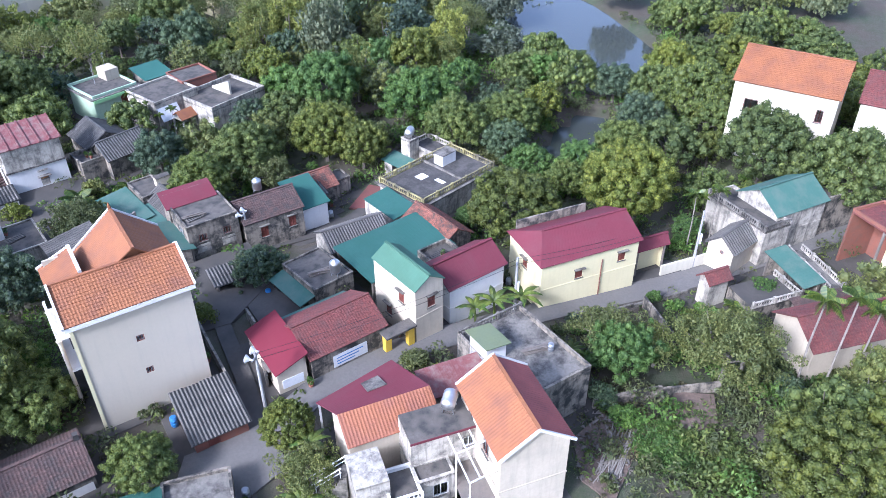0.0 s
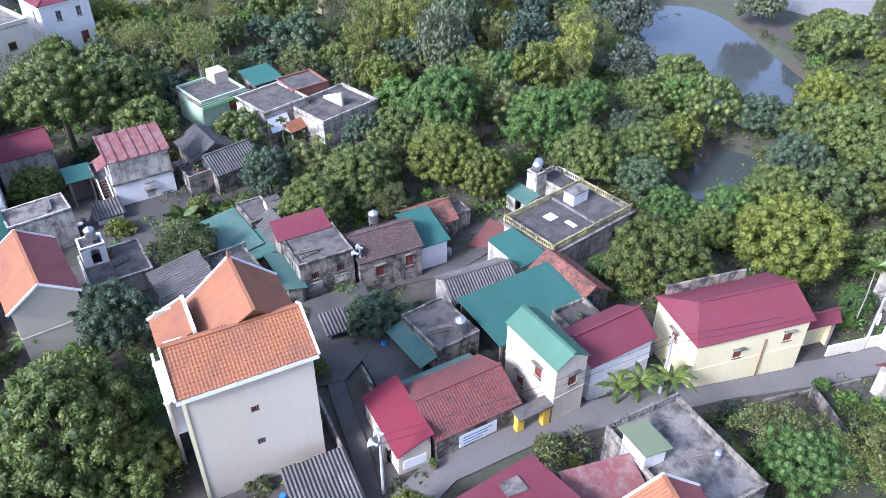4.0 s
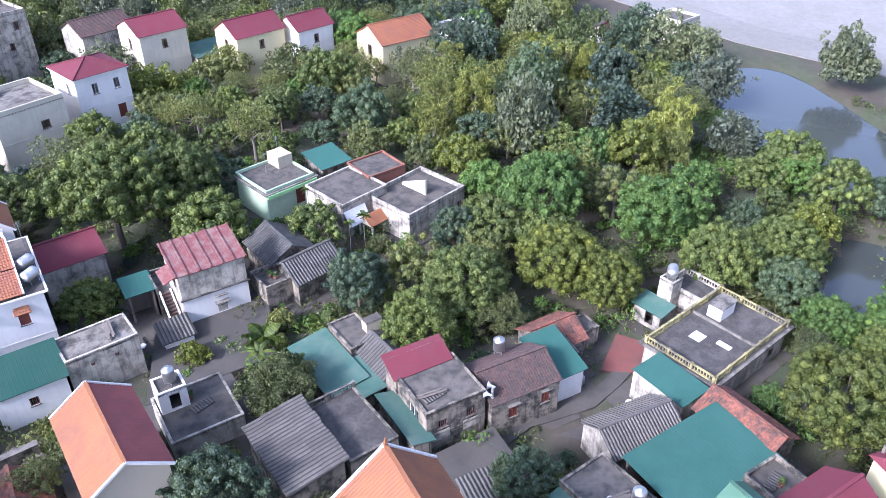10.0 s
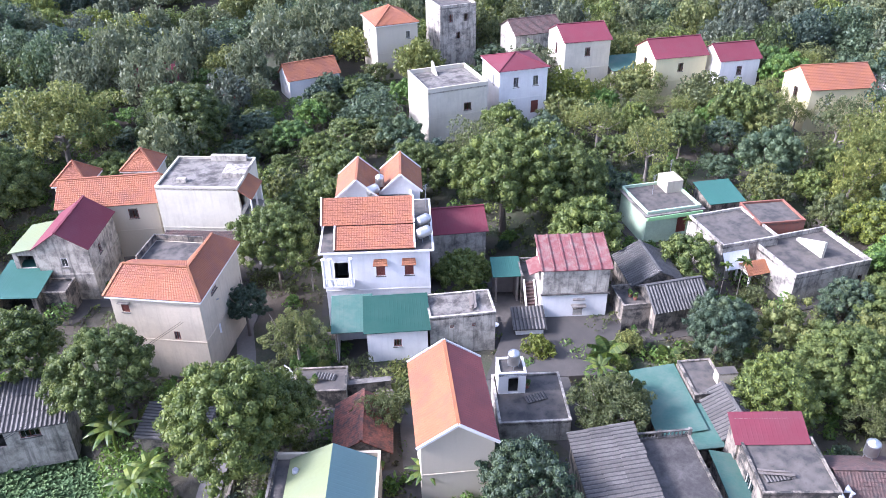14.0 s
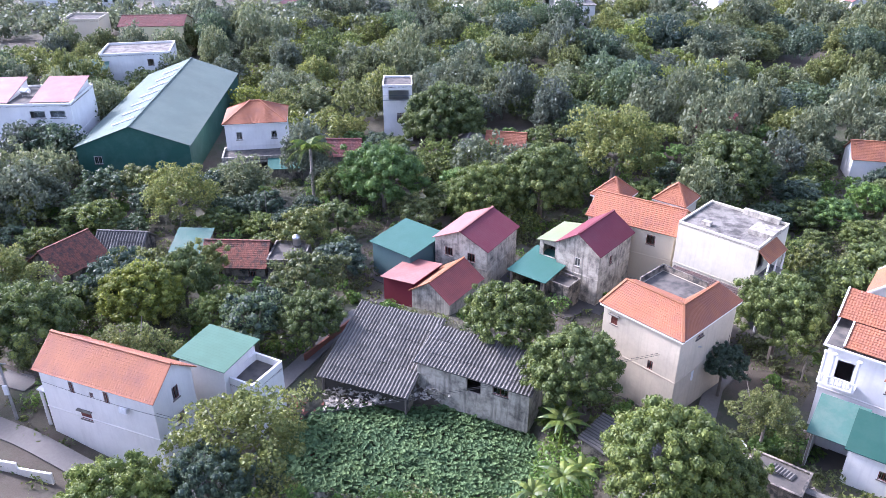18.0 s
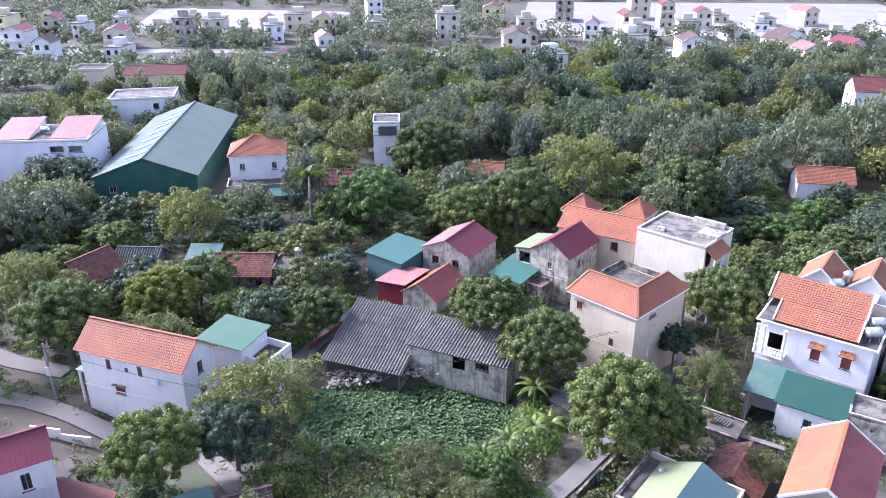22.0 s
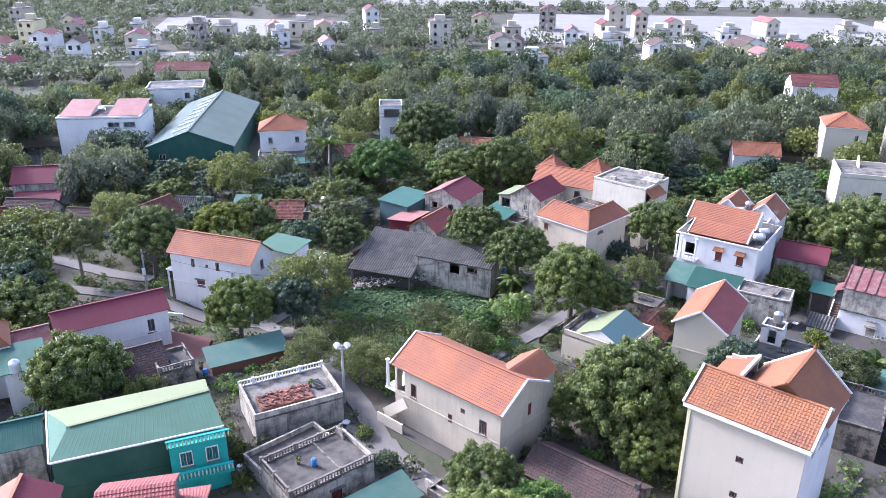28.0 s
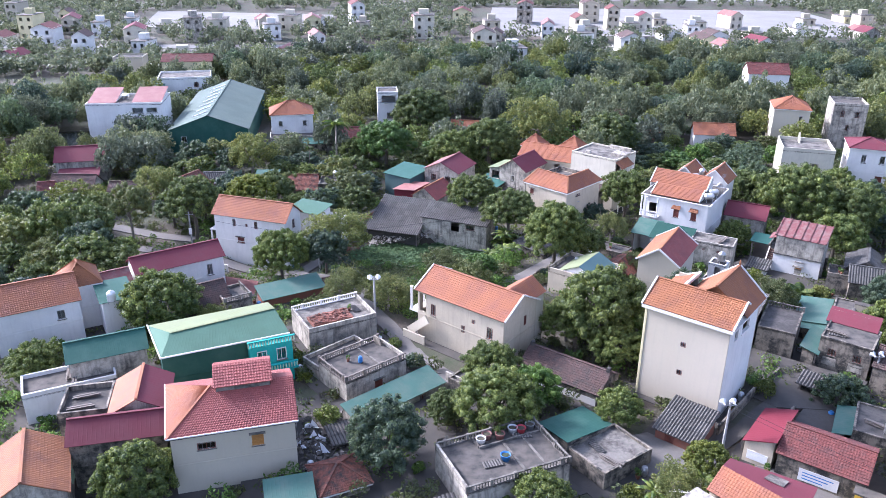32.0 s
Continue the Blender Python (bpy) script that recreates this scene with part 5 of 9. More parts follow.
part("downpipe", Mesh().tube([(1.2, -3.08, 0), (1.2, -3.08, 4.6)], [0.06, 0.06], 6), BRICK, y)
part("roof_parapet", Mesh().box(-4.6, 3.0, 2.95, 3.15, top_of(y, 4.3), top_of(y, 5.3)), OLDWALL, y)
rt = house("tile_house", "low house with a red tile roof", 33.5, -4.8, 7.0, 5.6, -40, 2.8, "gable", OLDWALL, REDTILE, zr=4.2, over=0.2)
m = Mesh()
slab_on(m, side_map("f", 7.0, 5.6)[1], -1.6, 1.6, 0.5, 1.7, 0.004, 0.05)
part("banner", m, WHITEPL, rt)
for k in range(3):
    m = Mesh()
    slab_on(m, side_map("f", 7.0, 5.6)[1], -1.3, 1.2 - 0.4 * k, 1.32 - 0.3 * k, 1.42 - 0.3 * k, 0.055, 0.06)
    part("lettering", m, BLUEPL, bpy.data.objects["banner"])
house("awning_roof", "narrow faded teal awning behind the tile house", 35.7, -2.2, 6.4, 0.9, -40, 2.1, "shed", OLDWALL, PALETEAL, zr=2.4, hi="f", open_sides="blr", lone=False)
rm = house("red_roof_house", "narrow yellow-washed house with a crimson sheet roof", 29.9, -1.3, 2.5, 6.0, -43, 2.7, "shed", CREAM_GREY, CRIMSON, zr=3.6, hi="r", over=0.2, ops=[("l", 1.2, 0.7, 1.1, 0.9, "shutter")])
m = Mesh()
slab_on(m, side_map("f", 2.5, 6.0)[1], -0.9, 0.9, 0.5, 1.4, 0.004, 0.05)
part("sign_board", m, WHITEPL, rm)
for x, yv in ((3.25, -3.35), (5.3, -3.75)):
    part("gate_post", Mesh().box(x - 0.3, x + 0.3, yv - 0.25, yv + 0.25, -0.5, 1.9), OCHREPAINT, rt, "ochre-yellow gate panel")
part("gate_roof", Mesh().box(2.8, 5.8, -4.1, -2.9, 1.95, 2.12), CONCRETE, rt)
house("lamp_shed", "roadside shed with a fibre-cement roof and a green door", 22.9, 1.0, 4.3, 4.0, 46, 1.8, "shed", BRICK, ASBESTOS, zr=2.8, hi="r", ops=[("l", -0.6, 0.4, 0.9, 1.4, "door")])
# orange towards the sun, maroon away from it: shade put into the tile colour
house("gable_house", "cream two-storey house with a bright orange tile roof", 23.2, -21.6, 4.8, 6.6, -56, 7.3, "gable", CREAM_GREY, MAROON_SHADE_T, sunward_cover=TILE, zr=9.0, axis="v", trim=WHITE, ops=[("l", 1.0, 1.0, 0.9, 1.3), ("l", -1.6, 1.0, 0.9, 1.3)])
def pergola():
    e = empty("steel_frame", "white welded steel frame over a terrace", "frame", Matrix.Translation((0, 0, 0)))
    a, b, c, d = Vector((21.88, -17.16, 5.8)), Vector((17.87, -19.79, 5.8)), Vector((23.45, -18.87, 5.8)), Vector((19.46, -21.49, 5.8))
    for k in range(4):
        part("rafter", Mesh().beam(a.lerp(c, k / 3), b.lerp(d, k / 3), 0.09), WHITEPL, e)
    for k in (0, 0.5, 1):
        part("crossbar", Mesh().beam(a.lerp(b, k) + Vector((0, 0, 0.095)), c.lerp(d, k) + Vector((0, 0, 0.095)), 0.09), WHITEPL, e)
    for q in (b, d, a.lerp(b, 0.5)):
        part("post", Mesh().beam(q - Vector((0, 0, 0.05)), (q.x, q.y, 0.2), 0.1), WHITEPL, e)
    part("deck", Mesh().add([(*q.xy, z) for z in (2.6, 2.75) for q in (a, b, d, c)], [(3, 2, 1, 0), (4, 5, 6, 7), (0, 1, 5, 4), (1, 2, 6, 5), (2, 3, 7, 6), (3, 0, 4, 7)]), TIMBER, e, "dark timber deck")


pergola()
ff = house("flat_house", "dark stained flat-roofed house with parapets", 31.9, -21.0, 8.6, 6.2, 47, 4.3, "flat", OLDWALL, PALECONC, par=0.4, bal="r")
fb = house("stair_box", "small white stair box", *spot(ff, 1.5, 2.2).xy, 2.2, 1.8, 47, 5.8, "shed", WHITE, SAGE, zr=6.1, ops=[("f", 0.3, 0.5, 0.7, 1.2, "shutter")], lone=False)
pk = house("pink_house", "low house with salmon tiles and a maroon rear roof", 23.56, -12.48, 6.5, 4.0, -53, 4.5, "none", CREAM_GREY, PINKTILE)
hk = top_of(pk, 4.6)
part("roof_slope", panel("tile", (-3.4, -2.3, hk), (3.4, -2.3, hk), (3.4, -0.2, hk + 1.25), (-3.4, -0.2, hk + 1.25)), PINKTILE, pk)
part("roof_slope", panel("metal", (2.25, 4.6, hk), (-4.2, 2.65, hk), (-3.4, -0.2, hk + 1.25), (3.4, -0.2, hk + 1.25)), MAROON, pk, "faded maroon sheet roof")
part("roof_patch", panel("flat", (0.6, 3.0, hk + 0.45), (-0.8, 2.7, hk + 0.5), (-0.7, 1.4, hk + 0.86), (0.8, 1.6, hk + 0.80)), PALECONC, pk, "loose pale sheet")
for x, yv in ((2.1, 4.3), (-4.0, 2.5)):
    part("post", Mesh().beam((x, yv, -0.5), (x, yv, hk - 0.05), 0.14), POSTC, pk)
part("gable_wall", Mesh().add([(-3.25, -2.0, hk - 0.15), (-3.25, 2.0, hk - 0.15), (-3.25, 2.0, hk + 0.1), (-3.25, -0.2, hk + 1.15), (-3.05, -2.0, hk - 0.15), (-3.05, 2.0, hk - 0.15), (-3.05, 2.0, hk + 0.1), (-3.05, -0.2, hk + 1.15)], [(3, 2, 1, 0), (4, 5, 6, 7), (0, 1, 5, 4), (1, 2, 6, 5), (2, 3, 7, 6), (3, 0, 4, 7)]), OLDWHITE, pk)
cr = house("flat_house", "unfinished grey concrete house with a red roof edge", 22.38, -16.73, 4.9, 2.7, -56, 6.0, "flat", OLDWHITE, CONCRETE, par=0.0, ops=[("f", 1.6, 0.9, 0.8, 0.9, "white")], lone=False)
part("roof_edge", Mesh().box(-2.5, 2.5, -1.42, -1.36, 5.45, 5.62), MAROON, cr, "dark red painted roof edge")
tank(Vector((23.49, -17.18, 6.02)), True)
house("front_room", "low grey front room with a white barred window", 20.0, -16.85, 2.6, 1.5, -56, 3.7, "flat", OLDWHITE, CONCRETE, par=0.1, ops=[("f", 0.3, 0.6, 1.1, 1.2, "white")], lone=False)
so_ = empty("outside_stair", "white outside staircase with a slim rail", "staircase", Matrix.Translation((0, 0, 0)))
for k in range(11):
    part("step", Mesh().box(-0.5, 0.5, -0.14, 0.14, -0.2, 0.0), PALECONC, so_).matrix_basis = pose(18.85 - 0.1 * k, -11.1 + 0.27 * k, 3.5 - 0.2 * k, 0, 0, 20)
for q in (-0.55, 0.55):
    part("rail", Mesh().beam((18.85 + q, -11.1, 4.3), (17.85 + q, -8.4, 2.3), 0.07).beam((18.85 + q, -11.1, 3.9), (17.85 + q, -8.4, 1.9), 0.05), WHITEPL, so_)
    for k in range(4):
        part("rail_post", Mesh().beam((18.85 + q - 0.3 * k, -11.0 + 0.8 * k, 3.3 - 0.62 * k), (18.85 + q - 0.3 * k, -11.0 + 0.8 * k, 4.3 - 0.6 * k), 0.05), WHITEPL, so_)
part("stair_base", Mesh().add([(18.5, -11.3, 0), (19.2, -11.2, 0), (19.2, -11.2, 3.3), (18.5, -11.3, 3.3), (17.5, -8.2, 0), (18.2, -8.2, 0), (18.2, -8.2, 1.2), (17.5, -8.2, 1.2)], [(0, 1, 2, 3), (7, 6, 5, 4), (0, 4, 5, 1), (1, 5, 6, 2), (2, 6, 7, 3), (3, 7, 4, 0)]), OLDWHITE, so_)
house("stair_box", "whitewashed stair box with a flat roof", 18.23, -12.96, 2.2, 2.9, -57, 5.0, "flat", OLDWHITE, OLDWHITE, par=0, lone=False)
house("terrace_house", "small white terrace behind a balustrade", 18.5, -15.1, 2.2, 2.8, -57, 3.4, "flat", WHITE, CONCRETE, bal="f", par=0.3, trim=WHITE, ops=[("f", 0.2, 0.5, 0.9, 1.8, "white")], lone=False)
house("lean_to", "low lean-to under faded red sheets", 28.2, -16.4, 4.6, 2.2, -53, 4.2, "shed", OLDWALL, FADED, zr=4.6)
house("green_gable_house", "old house with a teal gable roof and a walled terrace", 62.6, -43.6, 6.8, 5.4, -50, 3.4, "gable", OLDWHITE, PALETEAL, zr=5.0, axis="u")
house("terrace_house", "stained terrace with small balusters", 60.2, -40.2, 8.0, 3.4, 40, 2.6, "flat", OLDWHITE, CONCRETE, bal="lb", par=0.3)
house("stained_house", "long stained flat-roofed house", 66.5, -49.0, 8.0, 4.0, -50, 2.8, "flat", OLDWALL, CONCRETE, par=0.3)
house("grey_gable_shed", "small cream shed with a grey gable roof", 56.3, -38.8, 2.8, 4.6, 54, 1.5, "gable", CREAM_GREY, ASBESTOS, zr=2.7, axis="v", ops=[("b", 0.2, 0.5, 0.4, 0.4)])
house("hall_house", "long cream house with a bright orange tile roof", 83.5, -46.2, 11.6, 9.6, -108, 8.3, "gable", CREAM, TILE, zr=11.0, ops=[("f", 4.2, 1.8, 0.8, 1.6), ("f", -3.5, 2.2, 1.6, 1.6)])
house("hall_house", "cream house with a red tile roof", 81.0, -58.5, 9.0, 8.0, -108, 7.6, "gable", CREAM, REDTILE, zr=10.0)
house("red_tile_house", "pale house with a red tile roof", 42.9, -45.75, 8.0, 5.0, -61, 3.0, "gable", CREAM_GREY, REDTILE, zr=4.5)
house("side_shed", "low shed with a dark brown tile roof", 47.3, -46.2, 5.4, 2.6, -61, 0.9, "shed", OLDWALL, BROWNTILE, zr=1.5)
house("raised_walk", "raised concrete walk between white balustrades", 53.3, -46.0, 6.4, 1.7, 27, 0.9, "flat", OLDWALL, PALECONC, par=0.0, bal="fb", trim=OLDWHITE, lone=False)
house("pot_terrace", "low paved terrace with pots behind a white balustrade", 49.4, -41.2, 5.2, 3.6, -57, 0.35, "flat", OLDWALL, SLABMAT, par=0.0, bal="fr", trim=OLDWHITE, lone=False)
house("awning_roof", "narrow faded teal awning by the street", 52.6, -44.0, 5.6, 1.7, 28, 1.3, "shed", OLDWALL, PALETEAL, zr=1.6, hi="f", open_sides="bl", lone=False)
house("tiled_gate", "white gate with a small tile roof", 49.2, -36.6, 2.2, 1.4, -53, 1.6, "gable", OLDWHITE, REDTILE, zr=2.2)
house("tiled_gate", "yellow gate with a small maroon tile roof", 53.0, -30.6, 3.4, 0.9, -53, 1.9, "gable", YELLOW, MAROON, zr=2.5, open_sides="f")
house("yellow_house", "yellow two-storey house with a white terrace", 57.5, -57.5, 6.0, 6.0, -55, 5.4, "flat", YELLOW, CONCRETE, bal="fl", par=0.4, ops=[("l", 0, 1.0, 1.0, 1.4), ("f", 0, 1.0, 1.0, 1.4)])
house("brick_frame_house", "red-framed open shed", 58.5, -52.2, 4.0, 4.0, -55, 4.4, "flat", BRICK, REDTILE, par=0.3, open_sides="fl")

# houses round the taro pond and to the north
house("old_shed", "long shed under sagging fibre-cement sheets", -2.7, 62.3, 8.8, 8.8, -22, -0.8, "shed", OLDWALL, ASBESTOS, zr=1.8, open_sides="f", lone=False)
house("old_shed", "low long shed with a fibre-cement roof", 6.6, 58.4, 11.0, 4.4, -27, 1.4, "shed", OLDWHITE, ASBESTOS, zr=2.4, ops=[("f", 2.8, 0.35, 1.5, 0.8), ("f", 0.2, 0.3, 1.4, 1.5, "open")], lone=False)
house("lane_shed", "low shed with a fibre-cement roof by the lane", 17.4, 49.3, 4.8, 3.6, -40, -0.2, "shed", OLDWALL, ASBESTOS, zr=0.5, hi="l")
# the averted slope's maroon again holds the shade in its colour
house("orange_gable_house", "small white house with an orange gable roof", 3.6, 75.6, 5.0, 6.4, -35, -0.2, "gable", OLDWHITE, MAROON_SHADE_T, zr=1.5, axis="v", sunward_cover=TILE)
house("red_flat_shed", "shed with a flat faded red roof", -0.4, 77.6, 4.2, 5.0, -35, 0.1, "shed", CRIMSON, ROSE, zr=0.6, hi="r")
house("pink_roof_house", "two-storey house with a pinkish sheet roof", 7.2, 83.4, 7.0, 7.4, -32, 2.4, "gable", OLDWHITE, MAROON, zr=4.0, axis="v", sunward_cover=ROSE, ops=[("f", -1.6, 1.0, 1.0, 1.1), ("f", 1.4, 1.0, 1.0, 1.1)])
house("teal_shed", "low shed with a teal sheet roof", -1.0, 83.6, 6.0, 6.0, -40, 1.2, "shed", BLUESHEET, TEAL, zr=1.8)
house("teal_shed", "lower shed with a teal roof", 14.4, 78.4, 4.6, 5.6, -40, 0.4, "shed", OLDWALL, TEAL, zr=1.0, open_sides="f")
m1 = house("maroon_roof_house", "old two-storey house with a maroon gable roof", 20.6, 79.6, 5.4, 7.4, -40, 3.6, "gable", OLDWHITE, MAROON, zr=5.4, axis="v", ops=[("f", 0, 1.3, 0.7, 1.1, "white"), ("l", 1.4, 1.0, 1.0, 1.6, "open"), ("r", -1.0, 1.2, 0.7, 1.1)])
p = spot(m1, -4.0, -0.6)
house("side_wing", "old side wing with a faded roof and balcony", p.x, p.y, 2.6, 5.4, -40, 2.9, "shed", OLDWHITE, SAGE, zr=3.4, hi="r", ops=[("f", 0, 0.5, 1.6, 1.5, "open")])
house("kitchen_shed", "small dark concrete shed", *spot(m1, -1.0, -5.4).xy, 3.6, 2.6, -40, -0.2, "flat", OLDWALL, CONCRETE, par=0.3)
house("long_red_house", "long house with an orange-red tile roof", 26.8, 84.6, 10.5, 6.4, -33, 4.0, "gable", GREYWALL, PINKTILE, zr=5.8, ops=[("f", 2.6, 0.8, 1.0, 1.2), ("f", -1.6, 1.2, 0.8, 0.4)])
house("pyramid_roof", "small block with a pointed tile roof", 24.6, 89.4, 3.8, 3.8, -40, 4.6, "hip", GREYWALL, PINKTILE, zr=6.8)
house("pyramid_roof", "small block with a pointed tile roof", 32.0, 88.0, 3.8, 3.8, -40, 4.6, "hip", GREYWALL, PINKTILE, zr=6.6)
cn = house("cream_flat_house", "cream flat-roofed three-bay house with a veranda", 34.8, 76.4, 9.0, 7.6, -44, 6.6, "flat", CREAM, PALECONC, par=0.2, ops=[("r", -2.6, 0.7, 1.6, 2.1, "open")])
hc = top_of(cn, 6.6)
part("veranda_roof", panel("tile", (5.9, -3.8, hc - 1.2), (5.9, 0.6, hc - 1.2), (4.4, 0.6, hc - 0.1), (4.4, -3.8, hc - 0.1)), TILE, cn)
for yy in (-3.6, -1.6, 0.4):
    part("column", Mesh().lathe([(0.12, 0), (0.11, hc - 1.3)], 8, (5.7, yy, 0)), WHITE, cn)
part("veranda_floor", Mesh().box(4.5, 5.9, -3.8, 0.6, hc - 3.6, hc - 3.45), PALECONC, cn)
part("roof_ledge", Mesh().box(2.0, 4.6, -1.0, 1.4, hc, hc + 0.5), OLDWHITE, cn)
part("roof_ledge", Mesh().box(-0.5, 3.6, 3.2, 3.8, hc, hc + 0.6), OLDWHITE, cn)
part("roof_hatch", Mesh().box(-2.6, -1.6, -2.4, -1.8, hc, hc + 0.4), OLDWHITE, cn)
house("brown_shed", "low shed with a brown tile roof", 29.5, 70.2, 7.0, 4.0, -44, 1.8, "shed", OLDWALL, BROWNTILE, zr=2.6)
# west of the pond
house("dark_tile_house", "low house with a dark red tile roof", -21.8, 84.6, 7.6, 5.4, -3, -1.4, "gable", OLDWALL, OLDTILE, zr=0.6, ops=[("f", 2.2, 0.7, 0.9, 1.0), ("f", -1.8, 0.7, 0.9, 1.0)])
lf = house("flat_house", "grey flat-roofed house with a tank", -15.4, 83.8, 4.4, 5.0, -3, -0.6, "flat", OLDWALL, CONCRETE, par=0.25)
tank(spot(lf, 0.6, 1.5, top_of(lf, -0.6)))
house("teal_shed", "shed with a teal sheet roof", -27.9, 85.6, 4.0, 5.0, -3, -1.0, "shed", OLDWALL, PALETEAL, zr=0.4)
house("tile_house", "low house with a mossy red tile roof", -42.3, 83.6, 6.4, 6.4, -30, -1.2, "gable", OLDWALL, OLDTILE, zr=1.2, axis="v")
house("old_shed", "low shed with dark sheets", -37.0, 88.0, 6.0, 4.0, -5, -1.3, "gable", OLDWALL, DARKSHEET, zr=0.2)
house("old_house", "long low house with a dark roof", -51.0, 81.0, 9.0, 5.0, -5, -1.2, "gable", OLDWHITE, BROWNTILE, zr=0.8)
house("old_house", "long low house with a dark roof", -63.5, 86.0, 8.0, 5.0, -5, -1.2, "gable", OLDWHITE, BROWNTILE, zr=0.8)
hl = house("green_hall", "big green sheet-clad hall", -45.0, 133.0, 17.0, 41.0, 3, 2.5, "gable", GREENSHEET, HALLROOF, zr=5.6, axis="v", ops=[("f", -5.5, 1.6, 1.2, 1.3, "white")], category="hall", band=False)
for k in range(7):
    part("roof_light", Mesh().beam((-0.6, -16 + 5 * k, top_of(hl, 5.6) - 0.12), (-4.0, -16 + 5 * k, top_of(hl, 5.6) - 1.34), 0.5, 0.16), WHITEPL, hl)
ww = house("white_block", "white three-storey house with a tall blank wall", -64.0, 124.6, 16.4, 11.0, 4, 6.6, "flat", WHITE, CONCRETE, par=0.3, ops=[("f", 3.0, 3.4, 1.0, 1.5, "white"), ("f", 6.2, 3.4, 1.0, 1.5, "white"), ("f", 2.9, 0.8, 2.4, 1.2, "white"), ("f", 6.0, 0.8, 2.4, 1.2, "white"), ("f", -1, 3.2, 0.6, 0.3)])
for x, lx in ((-5.0, 5.6), (4.8, 6.0)):
    p = spot(ww, x, 0.5)
    house("roof_pavilion", "roof storey with a red sheet roof", p.x, p.y, lx, 9.0, 4, 6.9, "shed", WHITE, ROSE, zr=8.4, lone=False)
tank(spot(ww, -0.6, 0, top_of(ww, 6.6)), True)
house("square_house", "white two-storey house with an orange hip roof", -26.7, 121.4, 9.4, 7.8, 8, 4.4, "hip", WHITE, PINKTILE, zr=6.8, ops=[("f", -2.6, 1.4, 0.9, 1.3, "white"), ("f", 2.8, 1.4, 0.9, 1.3, "white")])
house("ground_floor", "old ground-floor extension", -25.0, 115.6, 12.0, 4.6, 8, 0.0, "flat", OLDWHITE, CONCRETE, par=0.4, ops=[("f", 0, 0.6, 1.5, 1.6, "open")])
house("teal_shed", "lean-to with a teal roof", -20.8, 112.6, 5.0, 3.0, 8, -0.6, "shed", OLDWALL, TEAL, zr=0.1)
tw = house("narrow_tower", "narrow white three-storey house", -4.4, 132.6, 5.0, 6.0, 2, 6.6, "flat", WHITE, CONCRETE, par=0.3, ops=[("f", 0.2, 0.6, 3.4, 1.9, "open"), ("f", 0.4, 4.6, 1.2, 1.5)])
part("awning_frame", Mesh().beam((-2.5, -3.4, top_of(tw, 4.4)), (2.5, -3.4, top_of(tw, 4.4)), 0.15).beam((-2.5, -3.4, top_of(tw, 5.2)), (2.5, -3.4, top_of(tw, 5.2)), 0.08), GALV, tw)
house("white_gable_house", "small white house with a red gable roof", 13.5, 118.0, 6.0, 5.0, -12, 0.6, "gable", WHITE, PINKTILE, zr=2.6)
house("white_ruin", "pale house front with an ornate gable", 7.6, 117.5, 4.0, 5.0, -12, 1.4, "gable", WHITE, CONCRETE, zr=2.6, axis="v")
house("red_long_house", "low house with a brown-red tile roof", -14.0, 120.0, 8.0, 5.0, 0, -1.0, "gable", OLDWALL, REDTILE, zr=0.8)
# north-west block
house("white_block", "pale flat-roofed two-storey house", -61.0, 166.0, 14.0, 10.0, 10, 4.4, "flat", WHITE, PALECONC, par=0.4, ops=[("f", 3, 1.0, 1.2, 1.3)])
house("teal_shed", "side wing with a faded teal roof", -70.0, 160.0, 9.0, 8.0, 10, 1.8, "gable", OLDWHITE, PALETEAL, zr=3.6)
house("yellow_block", "pale yellow house with a red roof", -66.0, 193.0, 15.0, 9.0, 3, 4.6, "gable", YELLOW, REDTILE, zr=6.2)
house("grey_house", "grey house far off", -86.0, 200.0, 9.0, 8.0, 3, 4.2, "flat", GREYWALL, CONCRETE)
house("maroon_house", "house with a maroon roof beside the water", -65.0, 95.0, 9.0, 6.5, 10, 1.8, "gable", OLDWHITE, MAROON, zr=3.8)
house("maroon_house", "low porch with a maroon roof", -64.0, 89.0, 7.0, 4.0, 10, -0.6, "shed", OLDWHITE, MAROON, zr=0.4)
house("gate_house", "small roadside gate with a red roof", -66.5, 80.5, 2.6, 2.2, 10, 0.2, "gable", OLDWHITE, REDTILE, zr=1.2)
# north-east block
w1 = house("flat_villa", "cream flat-roofed villa with stepped parapets", 77.9, 85.0, 9.4, 9.0, -20, 4.8, "flat", CREAM, PALECONC, par=0.6, ops=[("f", 1.5, 2.2, 1.2, 1.2)])
part("stair_wall", Mesh().add([(-1, 2, top_of(w1, 4.8)), (-1, 4, top_of(w1, 4.8)), (-1, 4, top_of(w1, 6.6)), (-0.7, 2, top_of(w1, 4.8)), (-0.7, 4, top_of(w1, 4.8)), (-0.7, 4, top_of(w1, 6.6))], [(0, 1, 2), (5, 4, 3), (0, 3, 4, 1), (1, 4, 5, 2), (2, 5, 3, 0)]), CREAM, w1)
house("white_villa", "white three-storey villa with a maroon hip roof", 88.9, 81.6, 7.8, 7.6, -24, 6.0, "hip", WHITE, MAROON, zr=7.4, ops=[("f", -1.2, 1.2, 0.9, 1.6, "white"), ("f", 2.0, 1.2, 0.9, 1.6, "white"), ("l", 1.2, 1.2, 0.9, 1.6, "white"), ("f", 2.0, 5.2, 1.2, 2.0, "door")])
